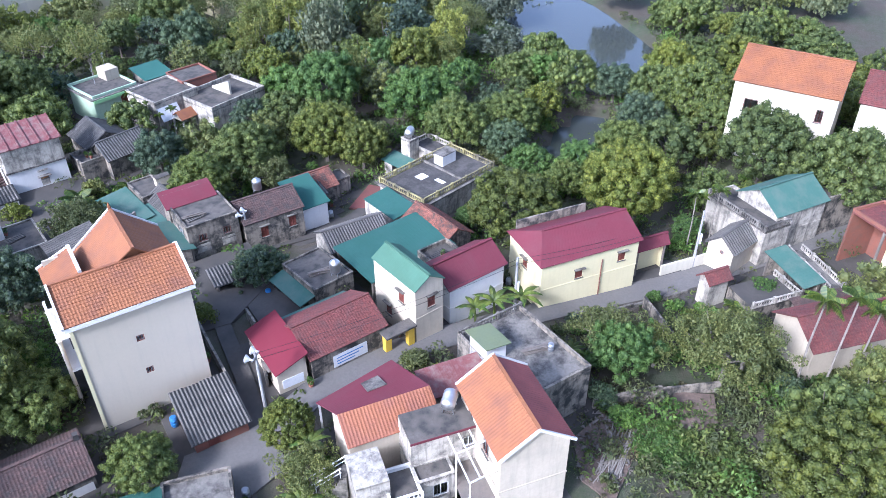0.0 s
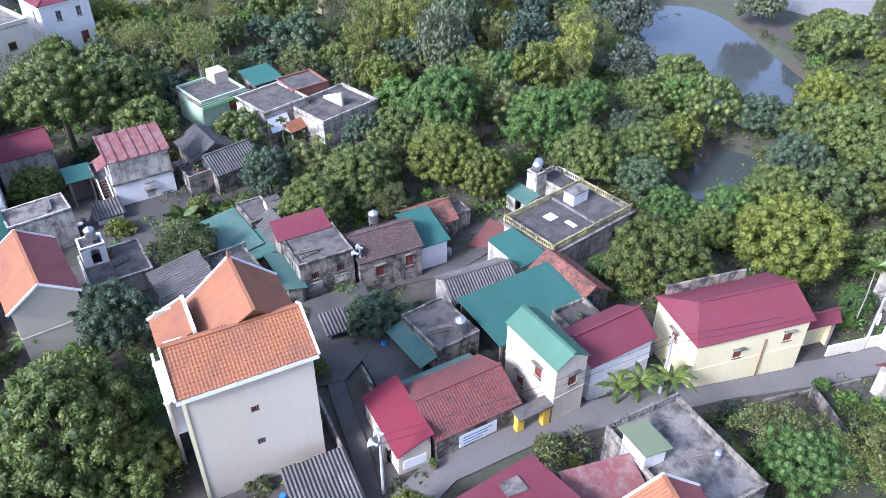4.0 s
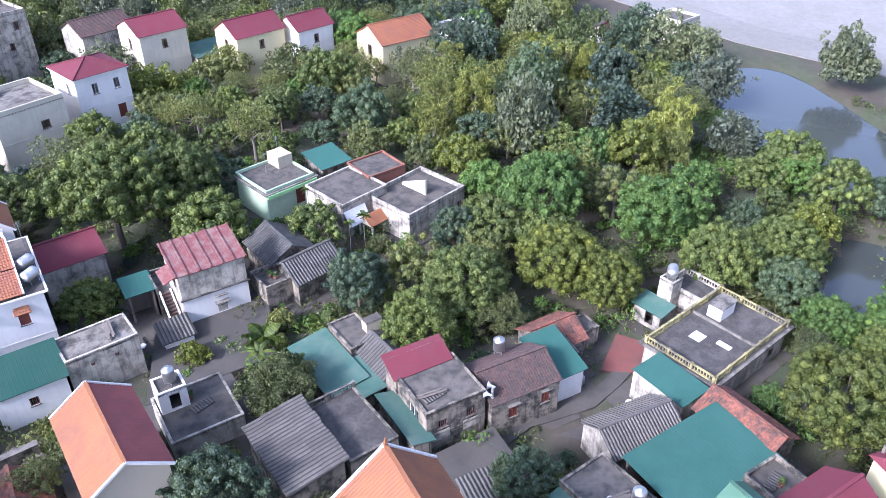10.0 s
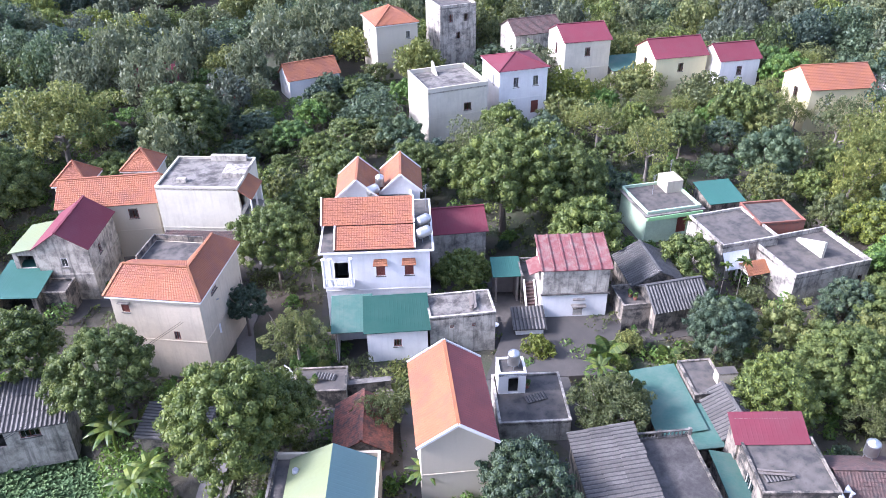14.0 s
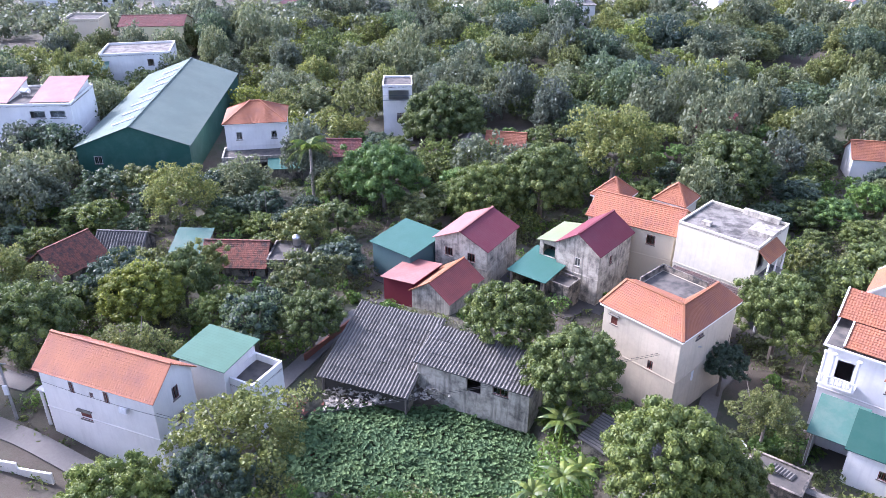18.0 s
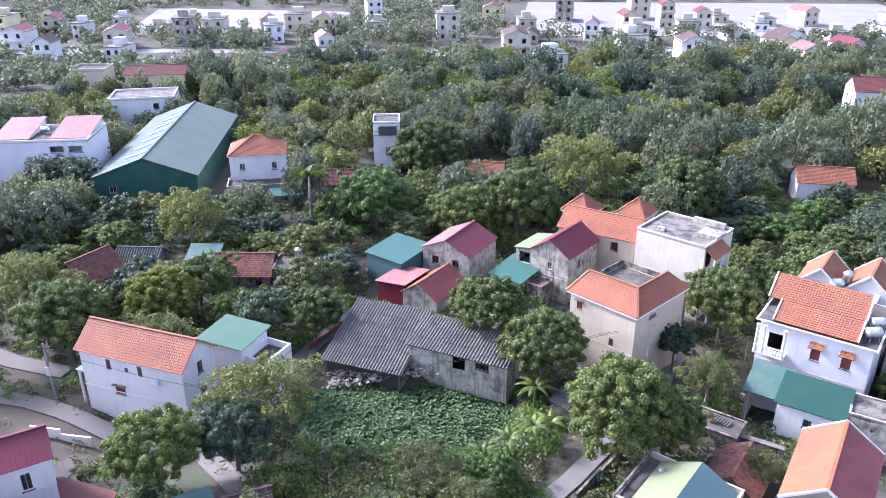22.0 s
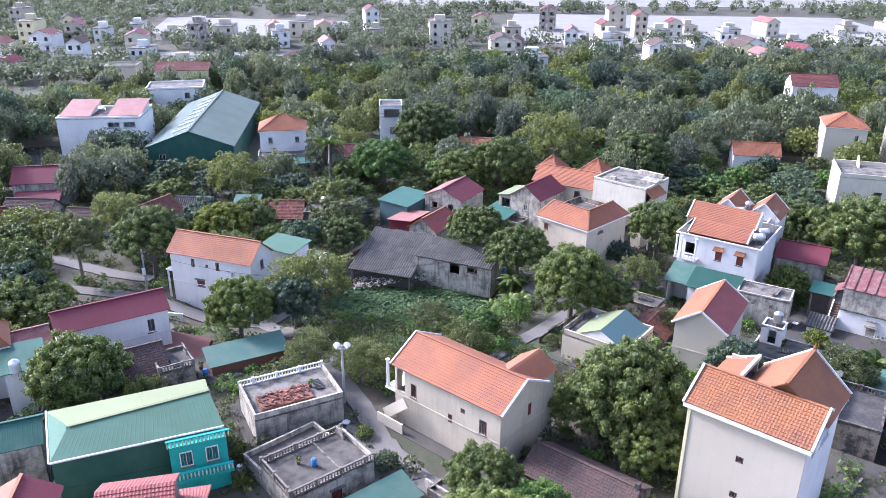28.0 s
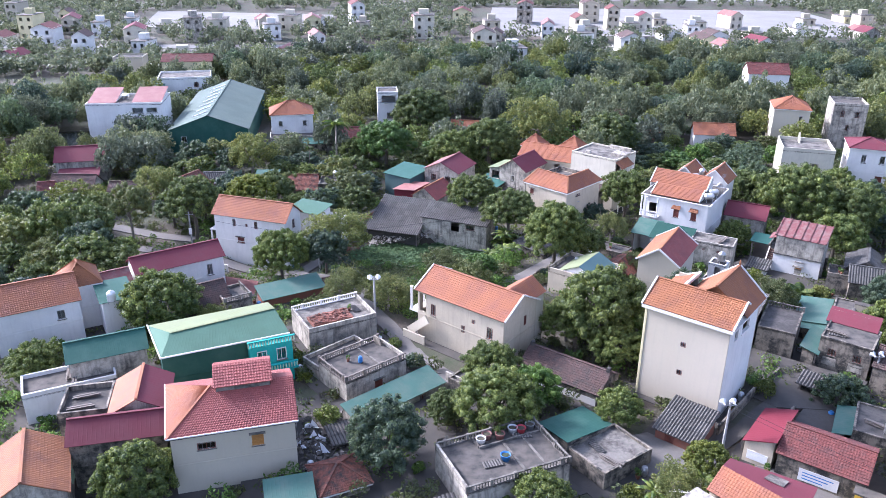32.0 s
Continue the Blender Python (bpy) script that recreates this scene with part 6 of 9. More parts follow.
house("white_villa", "pale grey villa with an orange hip roof", 88.0, 112.0, 7.6, 8.4, -20, 6.8, "hip", GREYWALL, PINKTILE, zr=9.0, ops=[("f", 2.0, 1.4, 0.8, 1.4, "white"), ("l", 0, 1.4, 0.8, 1.4, "white")])
house("grey_house", "unpainted grey three-storey house", 99.5, 108.5, 7.0, 7.6, -20, 8.2, "flat", OLDWHITE, CONCRETE, ops=[("f", -1.5, 1.2, 0.8, 1.3), ("f", 1.5, 1.2, 0.8, 1.3), ("f", 0, 4.4, 0.8, 1.3)])
house("red_roof_house", "low house with a red roof", 71.0, 113.0, 9.0, 5.0, -12, 0.6, "gable", WHITE, PINKTILE, zr=2.6)
house("maroon_house", "low house with a maroon roof by the pond", 50.5, 128.0, 6.5, 6.0, -25, 0.6, "gable", OLDWHITE, MAROON, zr=2.8)
house("old_shed", "low grey shed", 57.0, 117.0, 6.0, 4.5, -35, -1.2, "gable", OLDWALL, OLDTILE, zr=0.6)
house("white_gable_block", "white house with a red roof", 104.0, 158.0, 11.0, 8.0, -12, 6.2, "gable", WHITE, REDTILE, zr=8.6, axis="u", ops=[("l", 1.5, 1.4, 0.8, 1.6), ("l", -1.5, 1.4, 0.8, 1.6)])
house("yellow_villa", "bright yellow and white villa with orange roofs", 121.0, 47.0, 10.0, 8.0, -35, 4.6, "gable", YELLOW, PINKTILE, zr=6.8, ops=[("l", 0, 1.0, 1.2, 1.8), ("f", -2, 1.0, 0.9, 1.5, "white")])
house("white_terrace_house", "white house with a covered terrace", 128.0, 38.5, 7.0, 7.0, -35, 4.2, "flat", WHITE, CONCRETE, bal="fl", par=0.3, ops=[("f", 0, 0.5, 2.0, 2.0, "open")])
house("cream_villa", "cream house with a maroon roof", 107.0, 84.0, 8.0, 8.0, -28, 6.2, "gable", CREAM, MAROON, zr=8.0, ops=[("l", 0, 1.2, 0.9, 1.8), ("f", 0, 1.2, 0.9, 1.4)])
house("teal_shed", "low teal-roofed shed", 113.0, 78.0, 7.0, 5.0, -28, 1.0, "shed", OLDWHITE, PALETEAL, zr=1.8)
house("cream_villa", "yellow-cream house with a maroon roof", 114.5, 70.5, 9.0, 7.0, -28, 5.0, "gable", YELLOW, MAROON, zr=7.0, ops=[("f", 0, 1.2, 0.9, 1.4), ("l", 0, 1.0, 1.0, 1.5)])
house("white_villa", "white house with a maroon gable roof", 121.0, 63.5, 7.0, 6.0, -28, 4.6, "gable", WHITE, MAROON, zr=6.4, ops=[("f", 0, 1.2, 0.9, 1.4)])
house("grey_house", "house with a dark roof", 108.0, 96.0, 9.0, 7.0, -22, 4.6, "gable", OLDWHITE, BROWNTILE, zr=6.4)
house("pond_house", "white pond-side house with a maroon roof", 148.0, 14.0, 9.0, 6.0, -30, 0.6, "gable", WHITE, MAROON, zr=2.2, ops=[("f", 2, 0.6, 0.9, 0.9), ("f", -2, 0.6, 0.9, 0.9)])
house("pond_house", "grey roadside house", 152.0, 4.0, 6.0, 6.0, -30, 2.4, "flat", CREAM, CONCRETE, ops=[("f", 0, 0.6, 1, 1)])

# the south side: houses that the flight draws back over
tq = house("turquoise_house", "turquoise two-storey house with a sage and green sheet roof", -22.75, 15.2, 12.4, 6.4, 20, 5.5, "none", GREENSHEET, LEAFSHEET, ops=[("r", -1.6, 1.2, 0.9, 1.4, "white")])
ht = top_of(tq, 5.5)
part("roof_slope", panel("metal", (-6.3, -3.5, ht), (6.6, -3.5, ht), (6.0, 0.6, ht + 1.1), (-4.9, -0.4, ht + 1.0)), LEAFSHEET, tq)
part("roof_slope", panel("metal", (6.0, 4.1, ht + 0.2), (-6.9, 4.1, ht), (-4.9, -0.4, ht + 1.0), (6.0, 0.6, ht + 1.1)), SAGE, tq)
part("roof_slope", panel("metal", (-6.9, 4.1, ht), (-6.3, -3.5, ht), (-4.9, -0.4, ht + 1.0), (-4.9, -0.4, ht + 1.0)), LEAFSHEET, tq)
part("gable_wall", Mesh().add([(6.2, -3.2, ht - 0.03), (6.2, 3.2, ht - 0.03), (5.9, 0.6, ht + 0.98), (6.0, -3.2, ht - 0.03), (6.0, 3.2, ht - 0.03), (5.7, 0.6, ht + 0.98)], [(0, 1, 2), (5, 4, 3), (0, 3, 4, 1), (1, 4, 5, 2), (2, 5, 3, 0)]), OLDWALL, tq)
for a, b in (((-6.3, -3.52, ht + 0.03), (6.6, -3.52, ht + 0.03)), ((-6.32, -3.5, ht + 0.03), (-6.92, 4.1, ht + 0.03))):
    part("gutter", Mesh().beam(a, b, 0.12, 0.14), WHITE, tq)
part("ridge_cap", Mesh().beam((-4.9, -0.4, ht + 1.04), (6.0, 0.6, ht + 1.14), 0.3, 0.05), SAGE, tq)
bx = part("balcony_block", Mesh().box(2.2, 6.6, -4.4, -3.21, -0.5, ht - 0.35), TURQ, tq)
part("balcony_floor", Mesh().box(2.0, 6.9, -5.3, -4.41, ht - 3.2, ht - 3.0), TURQ, bx)
for x in (3.4, 5.4):
    window(bx, lambda s, z, d: (s, -4.404 - (d + 0.14), z), x, ht - 2.3, 1.0, 1.35, "white")
for z0, y in ((ht - 0.33, -4.5), (ht - 3.0, -5.2)):
    rl = part("rail", Mesh().box(2.0, 6.9, y - 0.12, y + 0.12, z0 + 0.6, z0 + 0.7), TURQ, bx)
    me = mesh_data("baluster", Mesh().lathe([(0.05, z0), (0.08, z0 + 0.22), (0.05, z0 + 0.6)], 5), PALEGREEN)
    for i in range(17):
        ob = new("baluster", me)
        ob.parent, ob.location = bx, (2.1 + 4.7 * i / 16, y, 0)
tt = house("terrace_house", "flat terrace house with a white balustrade", -11.4, 22.9, 8.2, 6.0, 25, 3.0, "flat", OLDWHITE, PALECONC, bal="b", par=0.5, trim=WHITE)
pb = part("tile_pallet", Mesh().box(-3.2, 1.6, -2.2, 0.2, top_of(tt, 3.0), top_of(tt, 3.35)), BRICK, tt, "bed of stacked old roof tiles")
rr = random.Random(5)
tile_me = mesh_data("roof_tile", Mesh().box(-0.17, 0.17, -0.11, 0.11, 0.0, 0.04), OLDTILE)
for i in range(110):
    ob = new("roof_tile", tile_me)
    ob.parent = pb
    ob.matrix_basis = pose(rr.uniform(-3.1, 1.5), rr.uniform(-2.1, 0.1), top_of(tt, 3.35) + rr.uniform(0, 0.16), rr.uniform(-22, 22), rr.uniform(-22, 22), rr.uniform(0, 180))
t2 = house("terrace_house", "raised flat block with dark balustrades and stained walls", -7.8, 12.9, 5.2, 7.6, -54, 2.7, "flat", OLDWHITE, CONCRETE, bal="frl", par=0.4, trim=TIMBER, ops=[("r", 0.2, 1.1, 1.0, 1.2, "shutter")])
part("roof_kerb", Mesh().box(-2.4, 2.4, 0.9, 1.05, top_of(t2, 2.7), top_of(t2, 2.8)), PALECONC, t2)
part("parapet_stub", Mesh().box(-2.5, -1.2, 3.2, 3.35, top_of(t2, 2.7), top_of(t2, 3.5)), OLDWALL, t2)
house("terrace_house", "lower flat terrace with a stained parapet", -10.7, 16.2, 2.8, 7.0, -50, 1.6, "flat", OLDWHITE, CONCRETE, par=0.45, lone=False)
house("teal_shed", "long alley shed with a faded teal sheet roof", -4.5, 8.1, 10.8, 2.6, 37, 1.4, "shed", OLDWHITE, PALETEAL, zr=2.0, hi="b", over=0.2, ops=[("f", 2.6, 0.4, 0.7, 0.7)], lone=False)
house("lane_gate", "low shed with a dark flat roof", 3.1, 10.6, 3.0, 2.6, -44, 1.4, "flat", OLDWALL, CONCRETE, par=0.2, lone=False)
house("lean_to", "patched lean-to of grey corrugated sheets", -9.4, 2.6, 2.4, 2.2, 20, 1.0, "shed", TIMBER, ASBESTOS, zr=1.3, open_sides="fr", lone=False)
gg = house("arch_house", "cream two-storey house with an arched balcony and salmon tile roof", 5.0, 20.0, 12.0, 6.4, -43, 6.7, "gable", CREAM_GREY, PINKTILE, zr=8.4, ops=[("f", -3.7, 1.4, 0.7, 1.4), ("f", 2.0, 1.4, 0.5, 0.5), ("f", 4.2, 1.6, 0.8, 1.4), ("f", 0.6, 2.6, 0.5, 0.9), ("f", -5.25, 0.5, 0.95, 2.3, "open"), ("l", -1.7, 0.5, 2.2, 2.3, "open"), ("l", 1.4, 0.5, 2.2, 2.3, "open"), ("r", 1.0, 1.2, 0.5, 1.2, "shutter")], trim=WHITE, over=0.3)
hg = top_of(gg, 6.7)
part("cross_gable", panel("tile", (5.9, 0.4, hg + 0.1), (5.9, 5.4, hg + 0.1), (3.9, 5.4, hg + 1.5), (3.9, 0.4, hg + 1.5)), PINKTILE, gg)
part("cross_gable", panel("tile", (1.9, 5.4, hg + 0.1), (1.9, 0.4, hg + 0.1), (3.9, 0.4, hg + 1.5), (3.9, 5.4, hg + 1.5)), PINKTILE, gg)
m = Mesh().box(2.1, 5.75, 3.21, 5.1, -1.0, hg)
m.add([(2.1, 5.1, hg), (5.75, 5.1, hg), (3.9, 5.1, hg + 1.4), (2.1, 4.9, hg), (5.75, 4.9, hg), (3.9, 4.9, hg + 1.4)], [(0, 1, 2), (5, 4, 3), (0, 3, 4, 1), (1, 4, 5, 2), (2, 5, 3, 0)])
part("rear_block", m, GREYWALL, gg)
part("balcony", Mesh().box(-7.3, -6.01, -3.2, 1.6, hg - 3.2, hg - 3.0), WHITE, gg)
for yy in (-3.0, -0.8, 1.4):
    part("column", Mesh().lathe([(0.18, hg - 3.0), (0.14, hg - 2.4), (0.14, hg - 0.4), (0.2, hg - 0.15)], 10, (-7.1, yy, 0)), WHITE, gg)
part("stair_flight", Mesh().beam((-7.2, -3.4, 0.4), (-4.0, -3.9, 3.2), 0.16, 1.0).beam((-7.2, -4.4, 0.3), (-4.0, -4.4, 0.3), 0.16, 1.6), GREYWALL, gg)
hh_ = house("hip_house", "grey house with a terracotta hip roof and raised ridge", -18.8, 0.4, 10.2, 6.8, 11, 6.1, "none", GREYWALL, MAROON_SHADE_T, ops=[("f", 1.9, 0.9, 1.0, 1.2, "yellow"), ("f", -2.3, 1.0, 1.5, 0.7)])
z, e = top_of(hh_, 8.2), top_of(hh_, 6.1)
part("roof_slope", panel("tile", (-5.4, -3.7, e), (5.4, -3.7, e), (5.4, 0.3, z), (-1.7, 0.3, z)), MAROON_SHADE_T, hh_)
part("roof_slope", panel("tile", (5.4, 4.9, e), (-5.9, 4.9, e), (-1.5, 0.3, z), (5.4, 0.3, z)), MAROON_SHADE_T, hh_)
# salmon tile paints the sun on the west hip slope
part("roof_slope", panel("tile", (-5.9, 4.9, e), (-5.4, -3.7, e), (-1.7, 0.3, z), (-1.7, 0.3, z)), PINKTILE, hh_, "hip slope in salmon, its sunlight set in the tile colour")
part("rear_room", Mesh().box(-5.3, 5.0, 3.41, 4.6, -1.0, e - 0.03), GREYWALL, hh_)
part("gable_wall", Mesh().add([(5.1, -3.4, e - 0.03), (5.1, 4.6, e - 0.03), (5.1, 0.3, z - 0.12), (4.9, -3.4, e - 0.03), (4.9, 4.6, e - 0.03), (4.9, 0.3, z - 0.12)], [(0, 1, 2), (5, 4, 3), (0, 3, 4, 1), (1, 4, 5, 2), (2, 5, 3, 0)]), GREYWALL, hh_)
part("eave_board", Mesh().box(-5.3, 5.3, -3.6, 3.6, e - 0.24, e - 0.08), PALECONC, hh_)
for a, b in (((-5.4, -3.72, e + 0.02), (5.4, -3.72, e + 0.02)), ((-5.42, -3.7, e + 0.02), (-5.92, 4.9, e + 0.02))):
    part("gutter", Mesh().beam(a, b, 0.08, 0.10), WHITE, hh_)
part("hip_cap", Mesh().beam((-5.4, -3.7, e + 0.05), (-1.7, 0.3, z + 0.05), 0.2, 0.08), PINKTILE, hh_)
part("ridge_roof", panel("tile", (-1.4, -0.5, z + 0.22), (3.6, -0.5, z + 0.22), (3.6, 1.6, z + 1.25), (-1.4, 1.6, z + 1.25)), MAROON_SHADE_T, hh_)
part("ridge_roof", panel("tile", (3.6, 3.7, z + 0.22), (-1.4, 3.7, z + 0.22), (-1.4, 1.6, z + 1.25), (3.6, 1.6, z + 1.25)), MAROON_SHADE_T, hh_)
part("ridge_wall", Mesh().box(-1.2, 3.4, -0.3, 3.5, z - 1.6, z + 0.21), PALECONC, hh_)
part("ridge_gable", Mesh().add([(q, y, h) for q in (3.2, 3.38) for y, h in ((-0.2, z + 0.2), (3.4, z + 0.2), (1.6, z + 1.13))], [(0, 1, 2), (5, 4, 3), (0, 3, 4, 1), (1, 4, 5, 2), (2, 5, 3, 0)]), PALECONC, hh_)
mh = house("maroon_roof_wing", "house wing with a maroon tile roof", -28.6, 0.2, 7.8, 3.6, 9, 4.6, "gable", OLDWALL, MAROON, zr=5.8)
house("maroon_roof_wing", "cross wing with an orange and maroon roof", -27.9, 4.6, 4.8, 5.6, 9, 5.0, "gable", OLDWHITE, MAROON, zr=6.3, axis="v", sunward_cover=PINKTILE)
house("flat_house", "dark flat roof with parapets", -32.9, 4.6, 4.2, 4.6, 9, 4.2, "flat", OLDWALL, CONCRETE, par=0.5)
part("green_balcony", Mesh().box(-4.9, -3.92, -2.6, -0.8, 1.4, 2.6), PALEGREEN, mh)
house("green_house", "white house with a green sheet roof", -34.4, 14.6, 7.4, 4.2, 22, 4.5, "gable", OLDWHITE, GREENSHEET, zr=5.6)
lo = house("orange_house", "white house with an orange tile roof", -46.3, 26.0, 9.0, 6.6, 27, 4.8, "gable", WHITE, PINKTILE, zr=6.8, ops=[("f", 2.4, 1.0, 0.9, 1.2, "white")])
house("orange_house", "wing with a pointed orange roof", -42.4, 30.0, 4.0, 5.0, 27, 5.2, "hip", WHITE, TILE, zr=7.4)
house("green_house", "low block with a green roof", -37.6, 27.4, 3.4, 4.4, 27, 4.4, "shed", WHITE, GREENSHEET, zr=5.0)
tank(Vector((-36.9, 24.6, 4.3)), False, WHITEPL)
house("maroon_long_house", "long white house with a maroon sheet roof", -32.6, 36.8, 11.0, 4.6, 30, 4.6, "gable", WHITE, MAROON, zr=5.9, ops=[("f", 3.6, 0.9, 0.8, 1.6, "white")])
house("pink_roof_house", "low wing with a pink roof", -40.8, 31.4, 7.0, 4.6, 30, 3.6, "gable", WHITE, FADED, zr=5.0)
house("dark_gable_house", "old house with a dark tile roof", -28.4, 29.2, 6.4, 6.0, 30, 2.2, "gable", OLDWALL, BROWNTILE, zr=4.2)
house("balcony_block", "old terrace with a small balustrade", -24.2, 29.6, 3.4, 4.0, 30, 2.6, "flat", OLDWALL, CONCRETE, bal="fr", par=0.3)
house("long_teal_shed", "low brick shed with a teal roof", -17.6, 33.4, 8.0, 2.8, 26, 1.4, "shed", BRICK, PALETEAL, zr=2.0)
house("old_shed", "small dark shed", -11.8, 36.4, 3.6, 2.6, 20, 0.8, "gable", OLDWALL, BROWNTILE, zr=1.6)
bt = house("brown_roof_house", "old house with a brown tile roof and a whitewashed front", 13.9, 11.0, 9.2, 4.8, -41, 2.0, "gable", OLDWALL, BROWNTILE, zr=3.4, over=0.18)
part("white_front", Mesh().box(-4.4, 4.4, -2.42, -2.404, -0.3, top_of(bt, 1.25)), WHITE, bt, "whitewashed band along the front")
for x in (-4.45, 4.45):
    part("gable_pier", Mesh().box(x - 0.18, x + 0.18, -0.2, 0.2, top_of(bt, 3.35), top_of(bt, 3.85)), DARKCONC, bt)
pt = house("pot_terrace", "flat roof with planters and tubs behind a balustrade", 4.6, -4.0, 9.8, 6.4, 20, 3.0, "flat", OLDWHITE, CONCRETE, bal="frb", par=0.55)
for i, (x, yy, mt) in enumerate(((-0.92, 2.25, WHITEPL), (-0.15, 2.65, ROSE), (0.97, 2.2, ROSE), (2.41, 2.55, WHITEPL), (4.1, 2.4, GALV), (0.0, -0.6, BLUEPL), (3.1, 2.2, REDPL))):
    e = empty("tub", "round plastic tub standing on the roof", "tub", Matrix.Translation(spot(pt, x, yy, top_of(pt, 3.0))), "tubs on the roof")
    part("shell", Mesh().lathe([(0.36, 0), (0.44, 0.55), (0.47, 0.58), (0.40, 0.58), (0.33, 0.08)], 14), mt, e, smooth=True)
    part("soil", Mesh().lathe([(0.39, 0.45), (0.2, 0.50)], 12), EARTH, e)
hp = top_of(pt, 3.0)
part("roof_kerb", Mesh().beam((-1.4, 1.62, hp + 0.1), (4.75, 1.62, hp + 0.1), 0.16, 0.24).beam((-1.4, 1.7, hp + 0.1), (-1.4, 3.05, hp + 0.1), 0.16, 0.24), PALECONC, pt)
for x in (0.9, 2.9):
    part("roof_joint", Mesh().beam((x, -3.05, hp + 0.03), (x, 1.54, hp + 0.03), 0.2, 0.1), PALECONC, pt)
part("stair_head", Mesh().add([(x, y, h) for x in (-3.9, -3.7) for y, h in ((3.3, hp - 1.0), (5.0, hp - 1.0), (5.0, hp - 0.6), (3.3, hp + 0.9))], [(3, 2, 1, 0), (4, 5, 6, 7), (0, 1, 5, 4), (1, 2, 6, 5), (2, 3, 7, 6), (3, 0, 4, 7)]), PALECONC, pt)
house("green_lean_to", "lean-to with a green sheet roof", 12.2, 0.8, 5.6, 3.2, 34, 2.2, "shed", OLDWALL, GREENSHEET, zr=2.9, hi="l")
house("flat_house", "dark stained concrete house beside the junction", 14.6, -2.4, 6.0, 4.6, 31, 1.9, "flat", OLDWALL, PALECONC, par=0.25)
house("rubble_roof", "ruined tile roof", -9.5, -3.6, 4.2, 4.0, 20, 1.4, "hip", OLDWALL, OLDTILE, zr=2.6)
house("teal_shed", "low shed with a faded teal roof", -13.4, -6.2, 3.6, 2.6, 11, 1.8, "shed", OLDWALL, PALETEAL, zr=2.3)
house("corr_shed", "shed with a fibre-cement roof", -2.0, -9.8, 5.0, 3.0, 16, 1.4, "shed", OLDWALL, ASBESTOS, zr=2.0)
house("orange_house", "orange-tiled house at the edge", -34.8, -4.5, 6.0, 7.0, 20, 3.6, "gable", OLDWHITE, TILE, zr=5.4, axis="v")
house("white_wall_house", "low white house with a blue door", -37.4, 11.6, 8.6, 4.0, 23, 2.4, "flat", WHITE, CONCRETE, par=0.4, ops=[("f", 1.0, 0.5, 0.8, 1.6, "door")])
bb = house("blue_gable_house", "cream house with a sage and blue-grey sheet roof inside parapets", 20.9, 32.9, 7.4, 6.4, -40, 3.3, "flat", CREAM_GREY, CONCRETE, par=0.5, bal="l")
hb = top_of(bb, 3.3)
part("roof_slope", panel("metal", (-2.6, 2.9, hb + 0.2), (-2.6, -3.0, hb + 0.2), (0.5, -3.0, hb + 1.7), (0.5, 2.9, hb + 1.7)), SAGE, bb)
part("roof_slope", panel("metal", (3.5, -3.0, hb + 0.2), (3.5, 2.9, hb + 0.2), (0.5, 2.9, hb + 1.7), (0.5, -3.0, hb + 1.7)), BLUESHEET, bb)
part("gable_wall", Mesh().add([(-2.5, -2.9, hb), (3.4, -2.9, hb), (0.5, -2.9, hb + 1.6), (-2.5, -2.7, hb), (3.4, -2.7, hb), (0.5, -2.7, hb + 1.6)], [(0, 1, 2), (5, 4, 3), (0, 3, 4, 1), (1, 4, 5, 2), (2, 5, 3, 0)]), WHITE, bb)
house("tile_shed", "shed with a broken red tile roof", 27.5, 37.6, 4.0, 5.0, -38, 1.6, "gable", OLDWALL, OLDTILE, zr=2.9, axis="v")
house("low_wall", "low yard wall of old brick", 29.6, 43.4, 8.0, 0.6, -33, 0.9, "flat", OLDWALL, PALECONC, par=0, category="wall")

